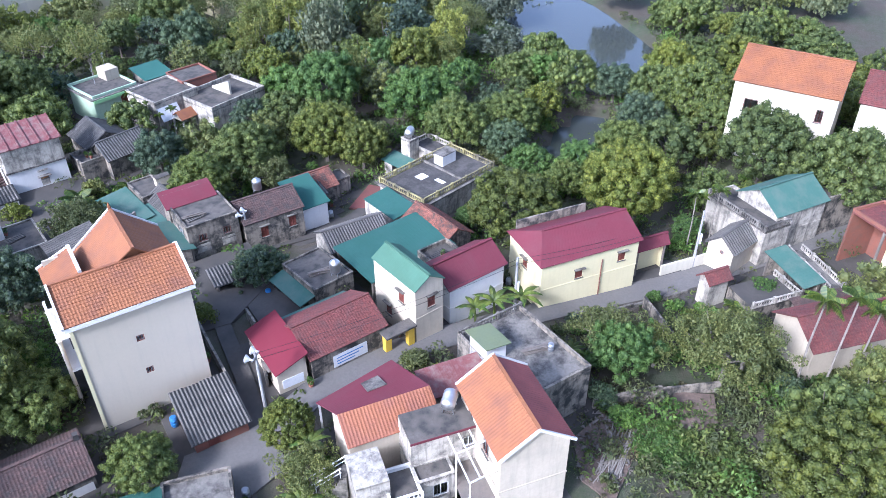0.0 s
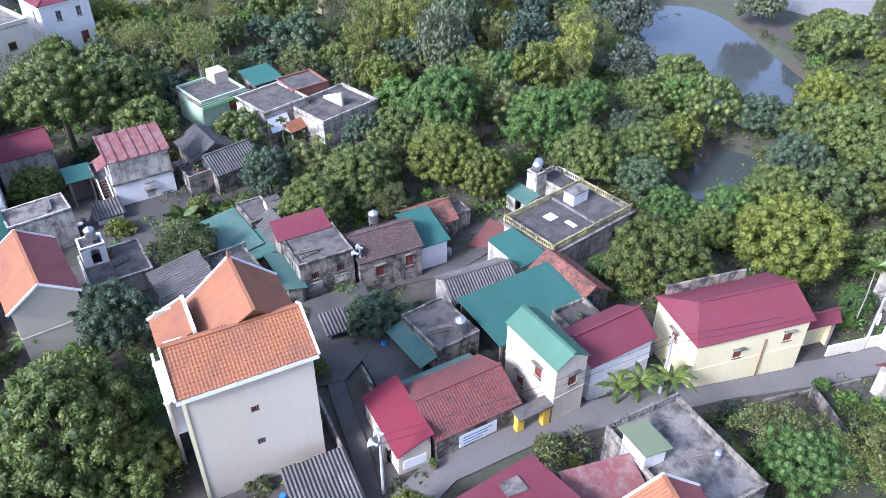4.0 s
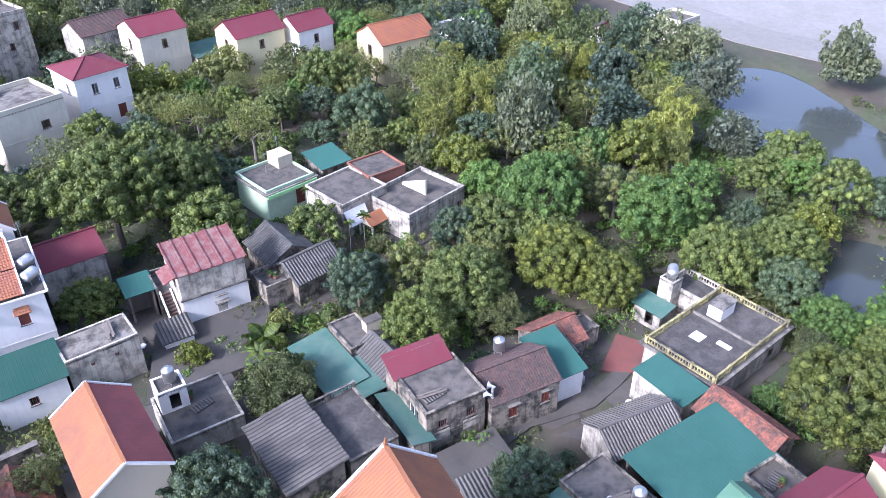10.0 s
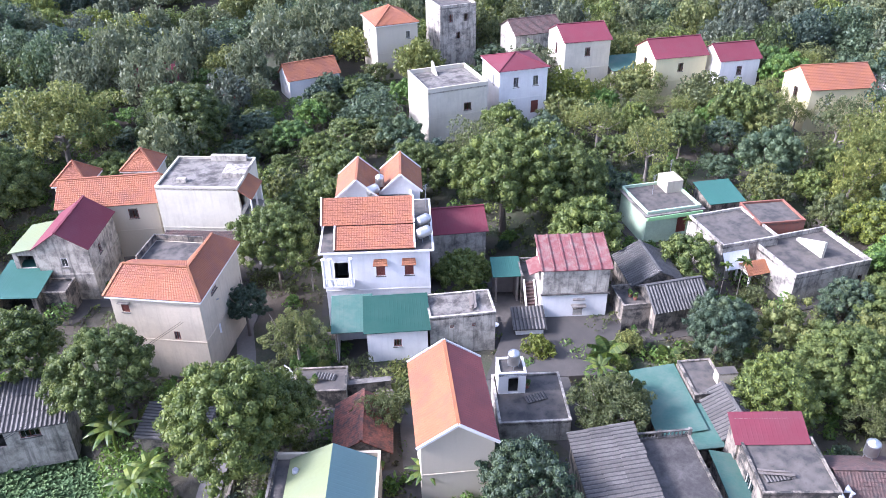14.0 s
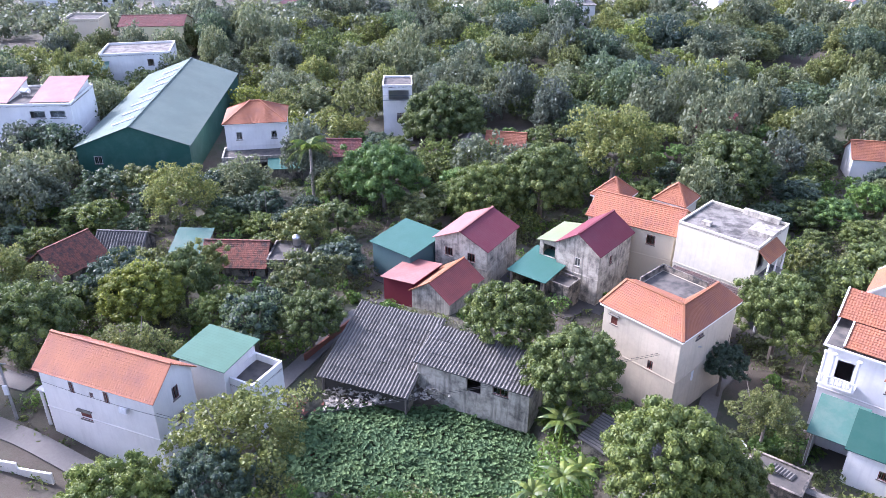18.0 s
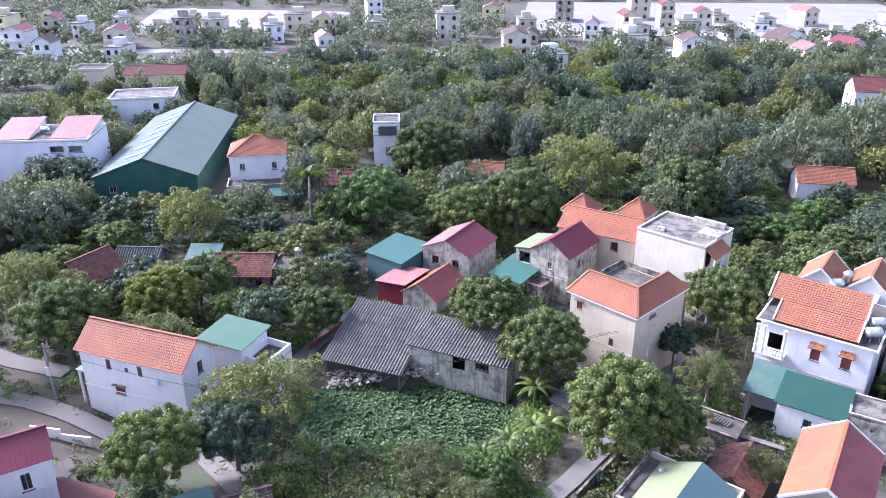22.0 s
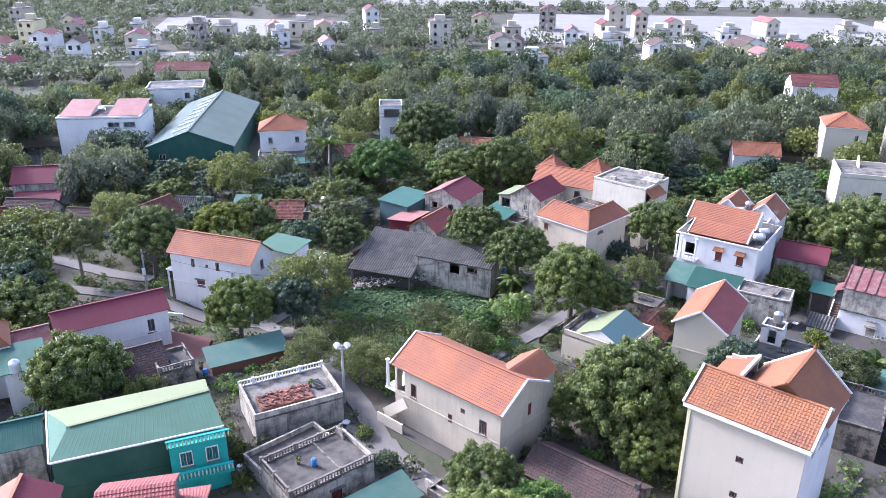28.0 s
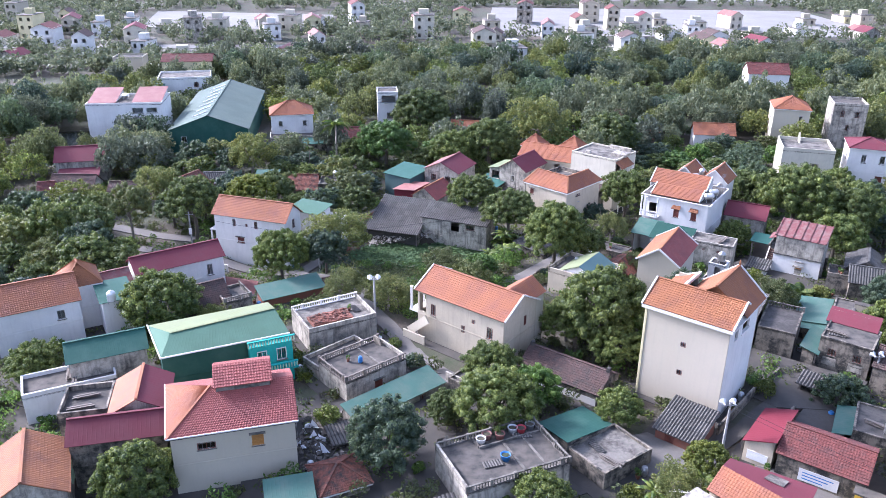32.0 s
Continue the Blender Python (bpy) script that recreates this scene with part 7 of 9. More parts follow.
# the distant town beyond the wood and the far road
def far_house(x, y, w, d, yaw, storeys, wall, cover, gable, balcony):
    """A distant town house: walls with window openings, roof, windows, sometimes a balcony."""
    z0 = level(x, y)
    h = 3.3 * storeys
    th = empty("town_house", "distant pale town house with a red roof" if gable else "distant pale flat-roofed town house", "house", pose(x, y, z0, 0, 0, yaw), "distant town houses")
    HOUSES.append((x, y, w, d, yaw))
    holes = [(s, 3.3 * k + 0.9, 1.2, 1.5) for k in range(storeys) for s in (-w / 4, w / 4)]
    m = Mesh()
    for side in "frbl":
        length, at = side_map(side, w, d)
        q = wall_mesh(at, length, -1.0, h, holes if side == "f" else [], 0.0 if side in "fb" else 0.22)
        m.add(q.v, q.f)
    if gable:
        for yy in (-d / 2, d / 2 - 0.2):
            m.add([(-w / 2, yy, h), (w / 2, yy, h), (0, yy, h + 1.7), (-w / 2, yy + 0.2, h), (w / 2, yy + 0.2, h), (0, yy + 0.2, h + 1.7)], [(0, 1, 2), (5, 4, 3), (0, 3, 4, 1), (1, 4, 5, 2), (2, 5, 3, 0)])
    part("wall", m, wall, th)
    for s, z, ww, hh in holes:
        q = Mesh()
        slab_on(q, side_map("f", w, d)[1], s - ww / 2, s + ww / 2, z, z + hh, -0.16, -0.10)
        part("window", q, GLASS, th)
    if gable:
        k = 0.35
        part("roof_slope", panel("metal", (w / 2 + k, -d / 2 - k, h - 0.2), (w / 2 + k, d / 2 + k, h - 0.2), (0, d / 2 + k, h + 1.8), (0, -d / 2 - k, h + 1.8)), cover, th)
        part("roof_slope", panel("metal", (-w / 2 - k, d / 2 + k, h - 0.2), (-w / 2 - k, -d / 2 - k, h - 0.2), (0, -d / 2 - k, h + 1.8), (0, d / 2 + k, h + 1.8)), cover, th)
    else:
        part("roof_slab", Mesh().box(-w / 2 - 0.3, w / 2 + 0.3, -d / 2 - 0.3, d / 2 + 0.3, h, h + 0.2), PALECONC, th)
        part("stair_box", Mesh().box(-w / 4, w / 4, -1.0, 2.0, h + 0.204, h + 2.4), wall, th)
    if balcony:
        part("balcony", Mesh().box(-w / 2, w / 2, -d / 2 - 1.2, -d / 2 - 0.004, h - 3.4, h - 3.2).box(-w / 2, w / 2, -d / 2 - 1.2, -d / 2 - 1.1, h - 3.2, h - 2.4), wall, th)


rt_ = random.Random(11)
spots = []
for i in range(900):
    x, yy = rt_.uniform(-200, 270), rt_.uniform(222, 350)
    if abs(yy - 262) < 15 or 40 < x < 240 and 288 < yy < 420 and i % 2 or any(math.hypot(x - a, yy - b) < 13 for a, b in spots) or any(math.hypot(x - q[0], yy - q[1]) < 16 for q in HOUSES):
        continue
    spots.append((x, yy))
    far_house(x, yy, rt_.uniform(5, 9), rt_.uniform(7, 12), rt_.uniform(-14, 14), rt_.choice((1, 1, 2, 2, 3)), rt_.choice((WHITE, CREAM, OLDWHITE, GREYWALL, WHITE, YELLOW)), rt_.choice((REDTILE, ROSE, MAROON, BROWNTILE)), rt_.random() < 0.5, rt_.random() < 0.4)
    if len(spots) >= 84:
        break
house("flat_house", "dark stained flat shed by the lane", 28.2, 44.6, 4.4, 3.0, -38, 1.2, "flat", OLDWALL, CONCRETE, par=0.15)


# ---- trees and plants ----
def leaf_quads(rng, centres, radii, per, size, squash=0.85, spread=0.55, long=1.5):
    """Leaves scattered over the skins of many small clumps, facing roughly outwards."""
    n = len(centres) * per
    c = np.repeat(np.asarray(centres), per, 0)
    r = np.repeat(np.asarray(radii), per)[:, None]
    d = rng.normal(size=(n, 3))
    d[:, 2] = d[:, 2] * 0.9 + 0.25
    d /= np.linalg.norm(d, axis=1, keepdims=True)
    p = c + d * r * rng.uniform(0.72, 1.08, (n, 1)) * (1, 1, squash)
    nrm = d + rng.normal(size=(n, 3)) * spread
    nrm /= np.linalg.norm(nrm, axis=1, keepdims=True)
    t = np.cross(nrm, rng.normal(size=(n, 3)))
    t /= np.linalg.norm(t, axis=1, keepdims=True)
    b = np.cross(nrm, t)
    s = size * rng.uniform(0.6, 1.3, (n, 1))
    return np.stack([p - t * s * long * 0.5, p + b * s * 0.5, p + t * s * long * 0.5, p - b * s * 0.5], 1)


def crown_clumps(rng, n, rx, rz, zc, rough, low=0.55):
    """Clump centres: a full dome with lumps and gaps."""
    i = np.arange(n) + 0.5
    z = 1 - i / n * (1 + 0.62 * low)
    a = i * 2.39996 + rng.normal(size=n) * 0.25
    h = np.sqrt(np.maximum(0.0, 1 - z * z))
    d = np.stack([h * np.cos(a), h * np.sin(a), z], 1) + rng.normal(size=(n, 3)) * 0.05
    lobe = 0.06 * rough * sum(np.sin(q * a[:, None] + p) for q, p in ((2, rng.uniform(0, 6)), (3, rng.uniform(0, 6)), (5, rng.uniform(0, 6))))
    k = np.where(rng.random((n, 1)) < 0.8, rng.uniform(0.84, 1.0, (n, 1)), rng.uniform(0.5, 0.85, (n, 1))) * (1 + lobe * h[:, None] + rough * rng.normal(size=(n, 1)) * 0.07)
    return d * k * (rx, rx, rz) + (0, 0, zc)


def tree_kind(name, label, seed, material, clumps=46, per=95, size=0.15, clump=0.27, rough=1.0, core=True, bark=None, spread=0.55, flat=0.75, long=1.6, low=0.7):
    """One tree of crown radius 1 about its trunk's foot, to be copied at its real size."""
    rng = np.random.default_rng(seed)
    zc = 0.93
    th = empty(name, label, "tree", Matrix.Translation((0, 0, -500)))
    c = crown_clumps(rng, clumps, 0.86, flat * 0.9, zc, rough, low)
    rad = clump * rng.uniform(0.7, 1.3, clumps)
    cr = new("crown", quads_mesh("crown", leaf_quads(rng, c, rad, per, size, spread=spread, long=long), material))
    cr.parent = th
    if core:
        m = Mesh()
        for q, r in zip(c, rad):
            m.lathe([(0.02, -0.6 * r), (0.5 * r, -0.35 * r), (0.64 * r, 0), (0.5 * r, 0.35 * r), (0.02, 0.6 * r)], 6, tuple(q))
        part("inner_foliage", m, material, th)
    m = Mesh()
    m.tube([(0, 0, -0.2), (0.02, 0.01, 0.35), (0.0, 0.03, 0.8)], [0.075, 0.055, 0.045], 7)
    for i in range(7):
        q = c[rng.integers(len(c))]
        m.tube([(0, 0.02, 0.5 + 0.05 * i), (q[0] * 0.5, q[1] * 0.5, 0.8), tuple(q)], [0.032, 0.02, 0.008], 5)
    part("trunk", m, bark or BARK, th)
    return th


def palm_kind(name, label, seed, h, n, length, droop, material, width=0.22, trunk=0.12, trunk_mat=None, broad=False):
    rng = random.Random(seed)
    th = empty(name, label, "palm" if not broad else "banana plant", Matrix.Translation((0, 0, -500)))
    m = Mesh().tube([(0, 0, -0.3), (0.1, 0, h * 0.5), (0.05, 0.08, h)], [trunk * 1.3, trunk, trunk * 0.8], 7)
    part("trunk", m, trunk_mat or PALEBARK, th)
    for i in range(n):
        a = 2 * math.pi * i / n + rng.uniform(-0.3, 0.3)
        up = rng.uniform(0.75, 1.35) if broad else rng.uniform(0.35, 1.25)
        f = Mesh()
        pts = []
        for k in range(7):
            t = k / 6
            r = length * t * math.cos(up * (1 - 0.4 * t))
            z = h + length * (t * math.sin(up) - droop * t * t)
            pts.append(Vector((0.05 + r * math.cos(a), 0.08 + r * math.sin(a), z)))
        side = Vector((-math.sin(a), math.cos(a), 0))
        if broad:
            for k in range(6):
                w0, w1 = (width * math.sin(math.pi * (0.08 + 0.88 * q / 6)) for q in (k, k + 1))
                p, q = pts[k], pts[k + 1]
                dip = Vector((0, 0, -0.35))
                f.add([p, q, q + side * w1 + dip * w1, p + side * w0 + dip * w0], [(0, 1, 2, 3)])
                f.add([p, q, q - side * w1 + dip * w1, p - side * w0 + dip * w0], [(3, 2, 1, 0)])
        else:
            f.tube(pts, [0.03] * 6 + [0.01], 4)
            for k in range(1, 26):
                t = k / 26 * 6
                p = pts[int(t)].lerp(pts[min(6, int(t) + 1)], t - int(t))
                ln = width * 2.4 * math.sin(math.pi * min(0.97, 0.12 + 0.8 * k / 26))
                fw = (pts[-1] - pts[0]).normalized() * 0.35
                for q in (-1, 1):
                    tip = p + (side * q + fw + Vector((0, 0, -0.45))).normalized() * ln
                    wv = Vector((0, 0, 0.05)) + fw * 0.12
                    f.add([p - wv, p + wv, tip], [(0, 1, 2)])
        part("leaf", f, material, th)
    return th


KINDS = {
    "D": [tree_kind("mango_tree", "dense dark-green mango tree with a lumpy round crown", 1 + i, LEAF, clumps=300, per=82, size=0.030, clump=0.108, spread=0.45) for i in range(3)],
    "Y": [tree_kind("longan_tree", "round longan tree with yellow-green leaf tips", 21 + i, LEAFY, clumps=320, per=75, size=0.029, clump=0.1, rough=0.6, spread=0.45) for i in range(2)],
    "B": [tree_kind("dark_tree", "dull blue-green broadleaf tree", 31 + i, LEAFB, clumps=240, per=85, size=0.030, clump=0.118, rough=1.4, spread=0.55) for i in range(2)],
    "O": [tree_kind("olive_tree", "airy olive-green tree with a loose crown", 41 + i, LEAFO, clumps=130, per=85, size=0.040, clump=0.14, rough=2.4, core=False, bark=PALEBARK, spread=0.9) for i in range(2)],
    "G": [tree_kind("bright_tree", "bright green broadleaf tree", 51 + i, LEAFG, clumps=230, per=85, size=0.032, clump=0.118, rough=1.4, spread=0.55) for i in range(2)],
    "A": [tree_kind("acacia_tree", "thin grey-green tree with open layered branches", 61 + i, LEAFO, clumps=60, per=110, size=0.036, clump=0.19, rough=2.6, core=False, bark=PALEBARK, spread=1.2, flat=0.6) for i in range(2)],
    "M": [tree_kind("bamboo_clump", "yellowing feathery bamboo clump", 71 + i, BAMBOOL, clumps=90, per=100, size=0.036, clump=0.15, rough=2.6, core=False, bark=PALEBARK, spread=1.3, flat=1.25, long=3.0) for i in range(2)],
}
LIGHT = {
    "D": [tree_kind("mango_tree", "dark-green broadleaf tree of the wood", 101 + i, LEAF, clumps=110, per=44, size=0.050, clump=0.155, spread=0.45) for i in range(3)],
    "Y": [tree_kind("longan_tree", "yellow-green broadleaf tree of the wood", 111 + i, LEAFY, clumps=110, per=44, size=0.050, clump=0.15, rough=0.8, spread=0.45) for i in range(2)],
    "B": [tree_kind("dark_tree", "dull blue-green tree of the wood", 121 + i, LEAFB, clumps=100, per=44, size=0.050, clump=0.16, rough=1.4, spread=0.55) for i in range(3)],
    "O": [tree_kind("olive_tree", "loose olive-green tree of the wood", 131 + i, LEAFO, clumps=90, per=46, size=0.048, clump=0.16, rough=2.0, bark=PALEBARK, spread=0.8) for i in range(2)],
    "G": [tree_kind("bright_tree", "bright green tree of the wood", 141 + i, LEAFG, clumps=100, per=46, size=0.052, clump=0.16, rough=1.3, spread=0.55) for i in range(2)],
    "A": [tree_kind("acacia_tree", "thin grey-green tree with open layered branches", 151 + i, LEAFO, clumps=55, per=70, size=0.046, clump=0.20, rough=2.6, core=False, bark=PALEBARK, spread=1.2, flat=0.65) for i in range(2)],
    "M": [tree_kind("bamboo_clump", "yellowing feathery bamboo clump", 161 + i, BAMBOOL, clumps=70, per=60, size=0.048, clump=0.17, rough=2.6, core=False, bark=PALEBARK, spread=1.3, flat=1.25, long=3.0) for i in range(2)],
}
rng_t = random.Random(3)
PLACED = []


def crown_lift(x, y):
    """How much taller the trunks stand on the low ground round the taro pond."""
    n0, n1, e = step(45, 82, y), step(30, 66, y), step(30, 52, x)
    return 3.4 * (n1 - n0) * (1 - 0.55 * e) + (0.6 if math.hypot(x + 20, y - 51) < 9 else 0.0)


def plant(kind, x, y, r, group="trees among the houses", tall=1.0, kinds=KINDS):
    src = rng_t.choice(kinds[kind])
    r *= 1.08
    m = Matrix.LocRotScale((x, y, ground_z(x, y) - 0.05), Euler((0, 0, rng_t.uniform(0, 6.28))), (r, r, r * tall * rng_t.uniform(0.9, 1.1)))
    ob = copy_thing(src, m)
    ob.matrix_basis = m
    fall = max(0.0, crown_lift(x, y)) / (r * tall)
    if fall > 0.02:
        for o in ob.children:
            if o.name.startswith("trunk"):
                o.scale.z, o.location.z = 1 + fall, 0.8 - 0.8 * (1 + fall) + fall
            else:
                o.location.z = fall
    tagged(ob, group=group)
    PLACED.append((x, y, r))
    return ob


for rows in (
    [("B", 40.8, 5.4, 2.4), ("Y", 55.3, -16.7, 4.8), ("Y", 61.8, -27.9, 5.2), ("G", 35.4, -28.6, 2.7), ("O", 37.6, -27.2, 2.6), ("O", 36.6, -36.6, 3.3), ("A", 38.6, -38.4, 3.0), ("G", 50.4, -41.3, 1.3), ("Y", 25.6, -42.2, 4.4), ("D", 72.5, -42.9, 5.2), ("D", 68.5, -51.1, 5.1), ("D", 87.3, -35.4, 4.7), ("B", 92.5, -25.1, 3.3), ("D", 17.0, 3.1, 2.3), ("O", 18.4, -8.7, 2.2), ("D", 54.2, 18.4, 3.6), ("O", 59.3, 12.1, 2.3), ("Y", 66.4, 3.4, 3.4), ("D", 73.0, -6.5, 3.8), ("B", 72.0, -13.0, 3.0), ("G", 68.4, -16.6, 2.6), ("O", 64.6, -15.2, 1.9), ("D", 77.5, -12.6, 4.0), ("G", 69.0, -22.4, 3.0), ("D", 65.6, -21.2, 2.5), ("D", 73.5, -27.0, 3.4), ("O", 67.5, -29.5, 2.6), ("B", 80.0, -29.0, 3.4), ("G", 79.8, -0.0, 4.6)],
    [("G", 78.7, 12.5, 4.7), ("G", 59.3, -34.5, 1.7), ("G", 56.7, -11.7, 1.5), ("A", 37.4, -31.4, 2.4), ("D", 44.5, 26.7, 2.4), ("B", 31.2, 24.1, 3.3), ("D", 35.6, 63.8, 4.2), ("D", 48.1, 48.8, 2.7), ("O", 29.0, 49.5, 2.4), ("O", 29.2, 37.6, 1.7), ("O", 42.5, 25.5, 2.8), ("B", 58.9, 26.2, 3.2), ("D", 61.8, 56.7, 6.2), ("D", 69.5, 53.0, 4.6), ("D", 59.9, 70.5, 4.3), ("D", 61.5, 16.1, 4.2), ("Y", 67.4, 8.5, 4.4), ("B", 71.5, 20.5, 2.7)],
    [("D", 14.2, 54.6, 4.2), ("D", 9.3, 62.8, 4.1), ("D", 18.6, 41.4, 4.7), ("D", -10.3, 66.7, 3.5), ("Y", -28.0, 69.4, 4.4), ("O", -25.5, 58.3, 3.6), ("D", -35.8, 61.0, 4.8), ("O", -12.0, 46.2, 4.4), ("B", -13.6, 41.6, 3.0), ("O", 2.4, 37.2, 2.4), ("G", 7.8, 37.6, 2.0), ("D", -19.4, 39.3, 3.7), ("O", -32.2, 95.7, 4.8), ("G", -5.0, 100.3, 5.6), ("D", 3.7, 122.8, 6.6), ("D", 16.7, 97.6, 5.8), ("D", 8.9, 95.7, 5.0), ("D", 43.6, 102.9, 6.5), ("O", 28.5, 107.3, 6.4), ("B", 28.7, 58.4, 2.1)],
    [("O", -44.2, 72.6, 4.2), ("D", 19.2, 18.4, 4.9), ("D", 19.8, 13.8, 3.0), ("D", 15.6, 19.6, 3.2), ("D", 22.6, 22.4, 3.6), ("G", 22.4, 17.4, 2.8), ("D", 5.4, 9.4, 3.1), ("G", 9.3, 6.4, 2.6), ("D", 0.4, 4.4, 1.9), ("O", -10.6, 30.7, 2.7), ("D", -31.9, 25.5, 4.5), ("O", -25.7, 24.7, 2.0), ("O", 5.4, 32.5, 2.7), ("O", -5.0, 28.4, 2.6), ("B", -5.4, -1.6, 3.5), ("Y", 22.3, -5.5, 2.1), ("D", -26.2, -4.6, 3.2), ("D", 7.2, -8.6, 2.4), ("D", 5.0, 3.0, 4.0), ("D", -42.2, 15.4, 3.0)],
):
    for k, x, y, r in rows:
        plant(k, x, y, r)


def inside(x, y, margin):
    for cx, cy, L, W, yaw in HOUSES:
        c, s = math.cos(radians(yaw)), math.sin(radians(yaw))
        u, v = (x - cx) * c + (y - cy) * s, -(x - cx) * s + (y - cy) * c
        if abs(u) < L / 2 + margin and abs(v) < W / 2 + margin:
            return True
    return False


LANES = [((17, -1), (34, -10)), ((34, -10), (52, -33)), ((52, -33), (80, -72)), ((22, -3), (38, 8)), ((38, 8), (60, -1)), ((11, 35.2), (27.3, 56.4)), ((27.3, 56.4), (32.3, 64.1)), ((-60, 62), (-25.8, 48.5)), ((-25.8, 48.5), (-10.1, 35.2)), ((-10.1, 35.2), (5, 8)), ((-17.4, 46.9), (-6.1, 73.9)), ((-72, 76), (-36.3, 60.3)), ((160, -80), (148, -34)), ((148, -34), (158, -10)), ((158, -10), (240, 70))]


def on_lane(x, y, margin):
    p = Vector((x, y))
    for a, b in LANES:
        a, b = Vector(a), Vector(b)
        t = max(0, min(1, (p - a).dot(b - a) / (b - a).length_squared))
        if (p - a.lerp(b, t)).length < margin:
            return True
    return False


def wood(x, y):
    """Where trees stand thickly, and which kinds."""
    if x > 150 or (x > 135 and y < 20):
        return None
    if 76 < x < 100 and -28 < y < 30:
        return "DDBGMOYD"
    if 86 < x < 128 and -4 < y < 40:
        return "MAMOADB"
    if 62 < x < 135 and 2 < y < 100 and (x - 62) * 1.0 > (y - 60) * 0.6:
        return "DDBOAAG" if y > 40 else "DDYGBDO"
    if y > 92:
        return "DDBBOG"
    if y > 66 and (x < -8 or x > 44):
        return "DDBO"
    if x < -36 and y > 20:
        return "DBOD"
    if y < -40 and 62 > x > 25:
        return "DYO"
    if x > 66 and y < -30:
        return "DYD"
    if 54 < x < 76 and 8 < y < 28:
        return "DDYGB"
    return None


def hides(x, y, r):
    """Whether a tree would stand close before a house's open front."""
    for cx, cy, L, W, yaw in HOUSES:
        d = Vector((2 - cx, -12 - cy))
        if d.length > 170:
            continue
        d.normalize()
        q = Vector((x - cx, y - cy))
        if 0 < q.dot(d) < max(L, W) / 2 + 7 and abs(q.x * d.y - q.y * d.x) < max(L, W) / 2 + r * 0.3:
            return True
    return False


def woods():
    """Trees of the wood, one by one, as near as the flight sees them singly."""
    n = 0
    spots = []
    for i in range(-20, 40):
        for j in range(-16, 44):
            x, y = i * 5.2 + rng_t.uniform(-1.9, 1.9), j * 5.2 + rng_t.uniform(-1.9, 1.9)
            spots.append((math.hypot(x - 25, y - 15), x, y))
    for d, x, y in sorted(spots):
        k = wood(x, y)
        r = rng_t.uniform(2.0, 4.0) if y < 80 else rng_t.uniform(1.9, 3.4)
        if not k or pond_depth(x, y) > 0.05 or inside(x, y, r * 0.55) or on_lane(x, y, r * 0.5 + 1):
            continue
        if hides(x, y, r) and rng_t.random() < 0.85:
            continue
        if any(math.hypot(x - a, y - b) < 0.58 * (r + c) for a, b, c in PLACED):
            continue
        kind = rng_t.choice(k)
        plant(kind, x, y, r * (0.9 if kind in "AM" else 1.0), "trees of the wood", (1.3 if kind in "AM" else rng_t.uniform(0.9, 1.15)) * (0.8 if y > 80 else 1.0), LIGHT)
        n += 1
        if n >= 445:
            break


woods()
plant("D", 22.7, 41.7, 3.2)


def free(x, y, r):
    """Whether far trees may stand here."""
    if inside(x, y, r * 0.7) or pond_depth(x, y) > 0.03 or on_lane(x, y, r + 1) or abs(y - (262 + 6 * math.sin(x * 0.03))) < 11 + r * 0.4:
        return False
    return not ((40 < x < 240 and 290 < y < 420) or (-20 < x < 470 and 450 < y < 600) or (138 < x < 240 and -48 < y < 28) or (-130 < x < -30 and 320 < y < 400))


def grove(seed, material, trees=4):
    """A few far trees that grow into one another, as one mesh."""
    rng = np.random.default_rng(seed)
    out = []
    for k in range(trees):
        r = rng.uniform(2.2, 4.4)
        x, y = rng.uniform(-4.2, 4.2, 2)
        c = crown_clumps(rng, 60, 0.86, 0.72, 0.95, 1.7, 0.75)
        q = leaf_quads(rng, c, 0.18 * rng.uniform(0.7, 1.3, 60), 24, 0.085, spread=0.5)
        out.append(q * (r, r, r * rng.uniform(0.85, 1.35)) + (x, y, -0.3))
    return quads_mesh("grove", np.concatenate(out), material)


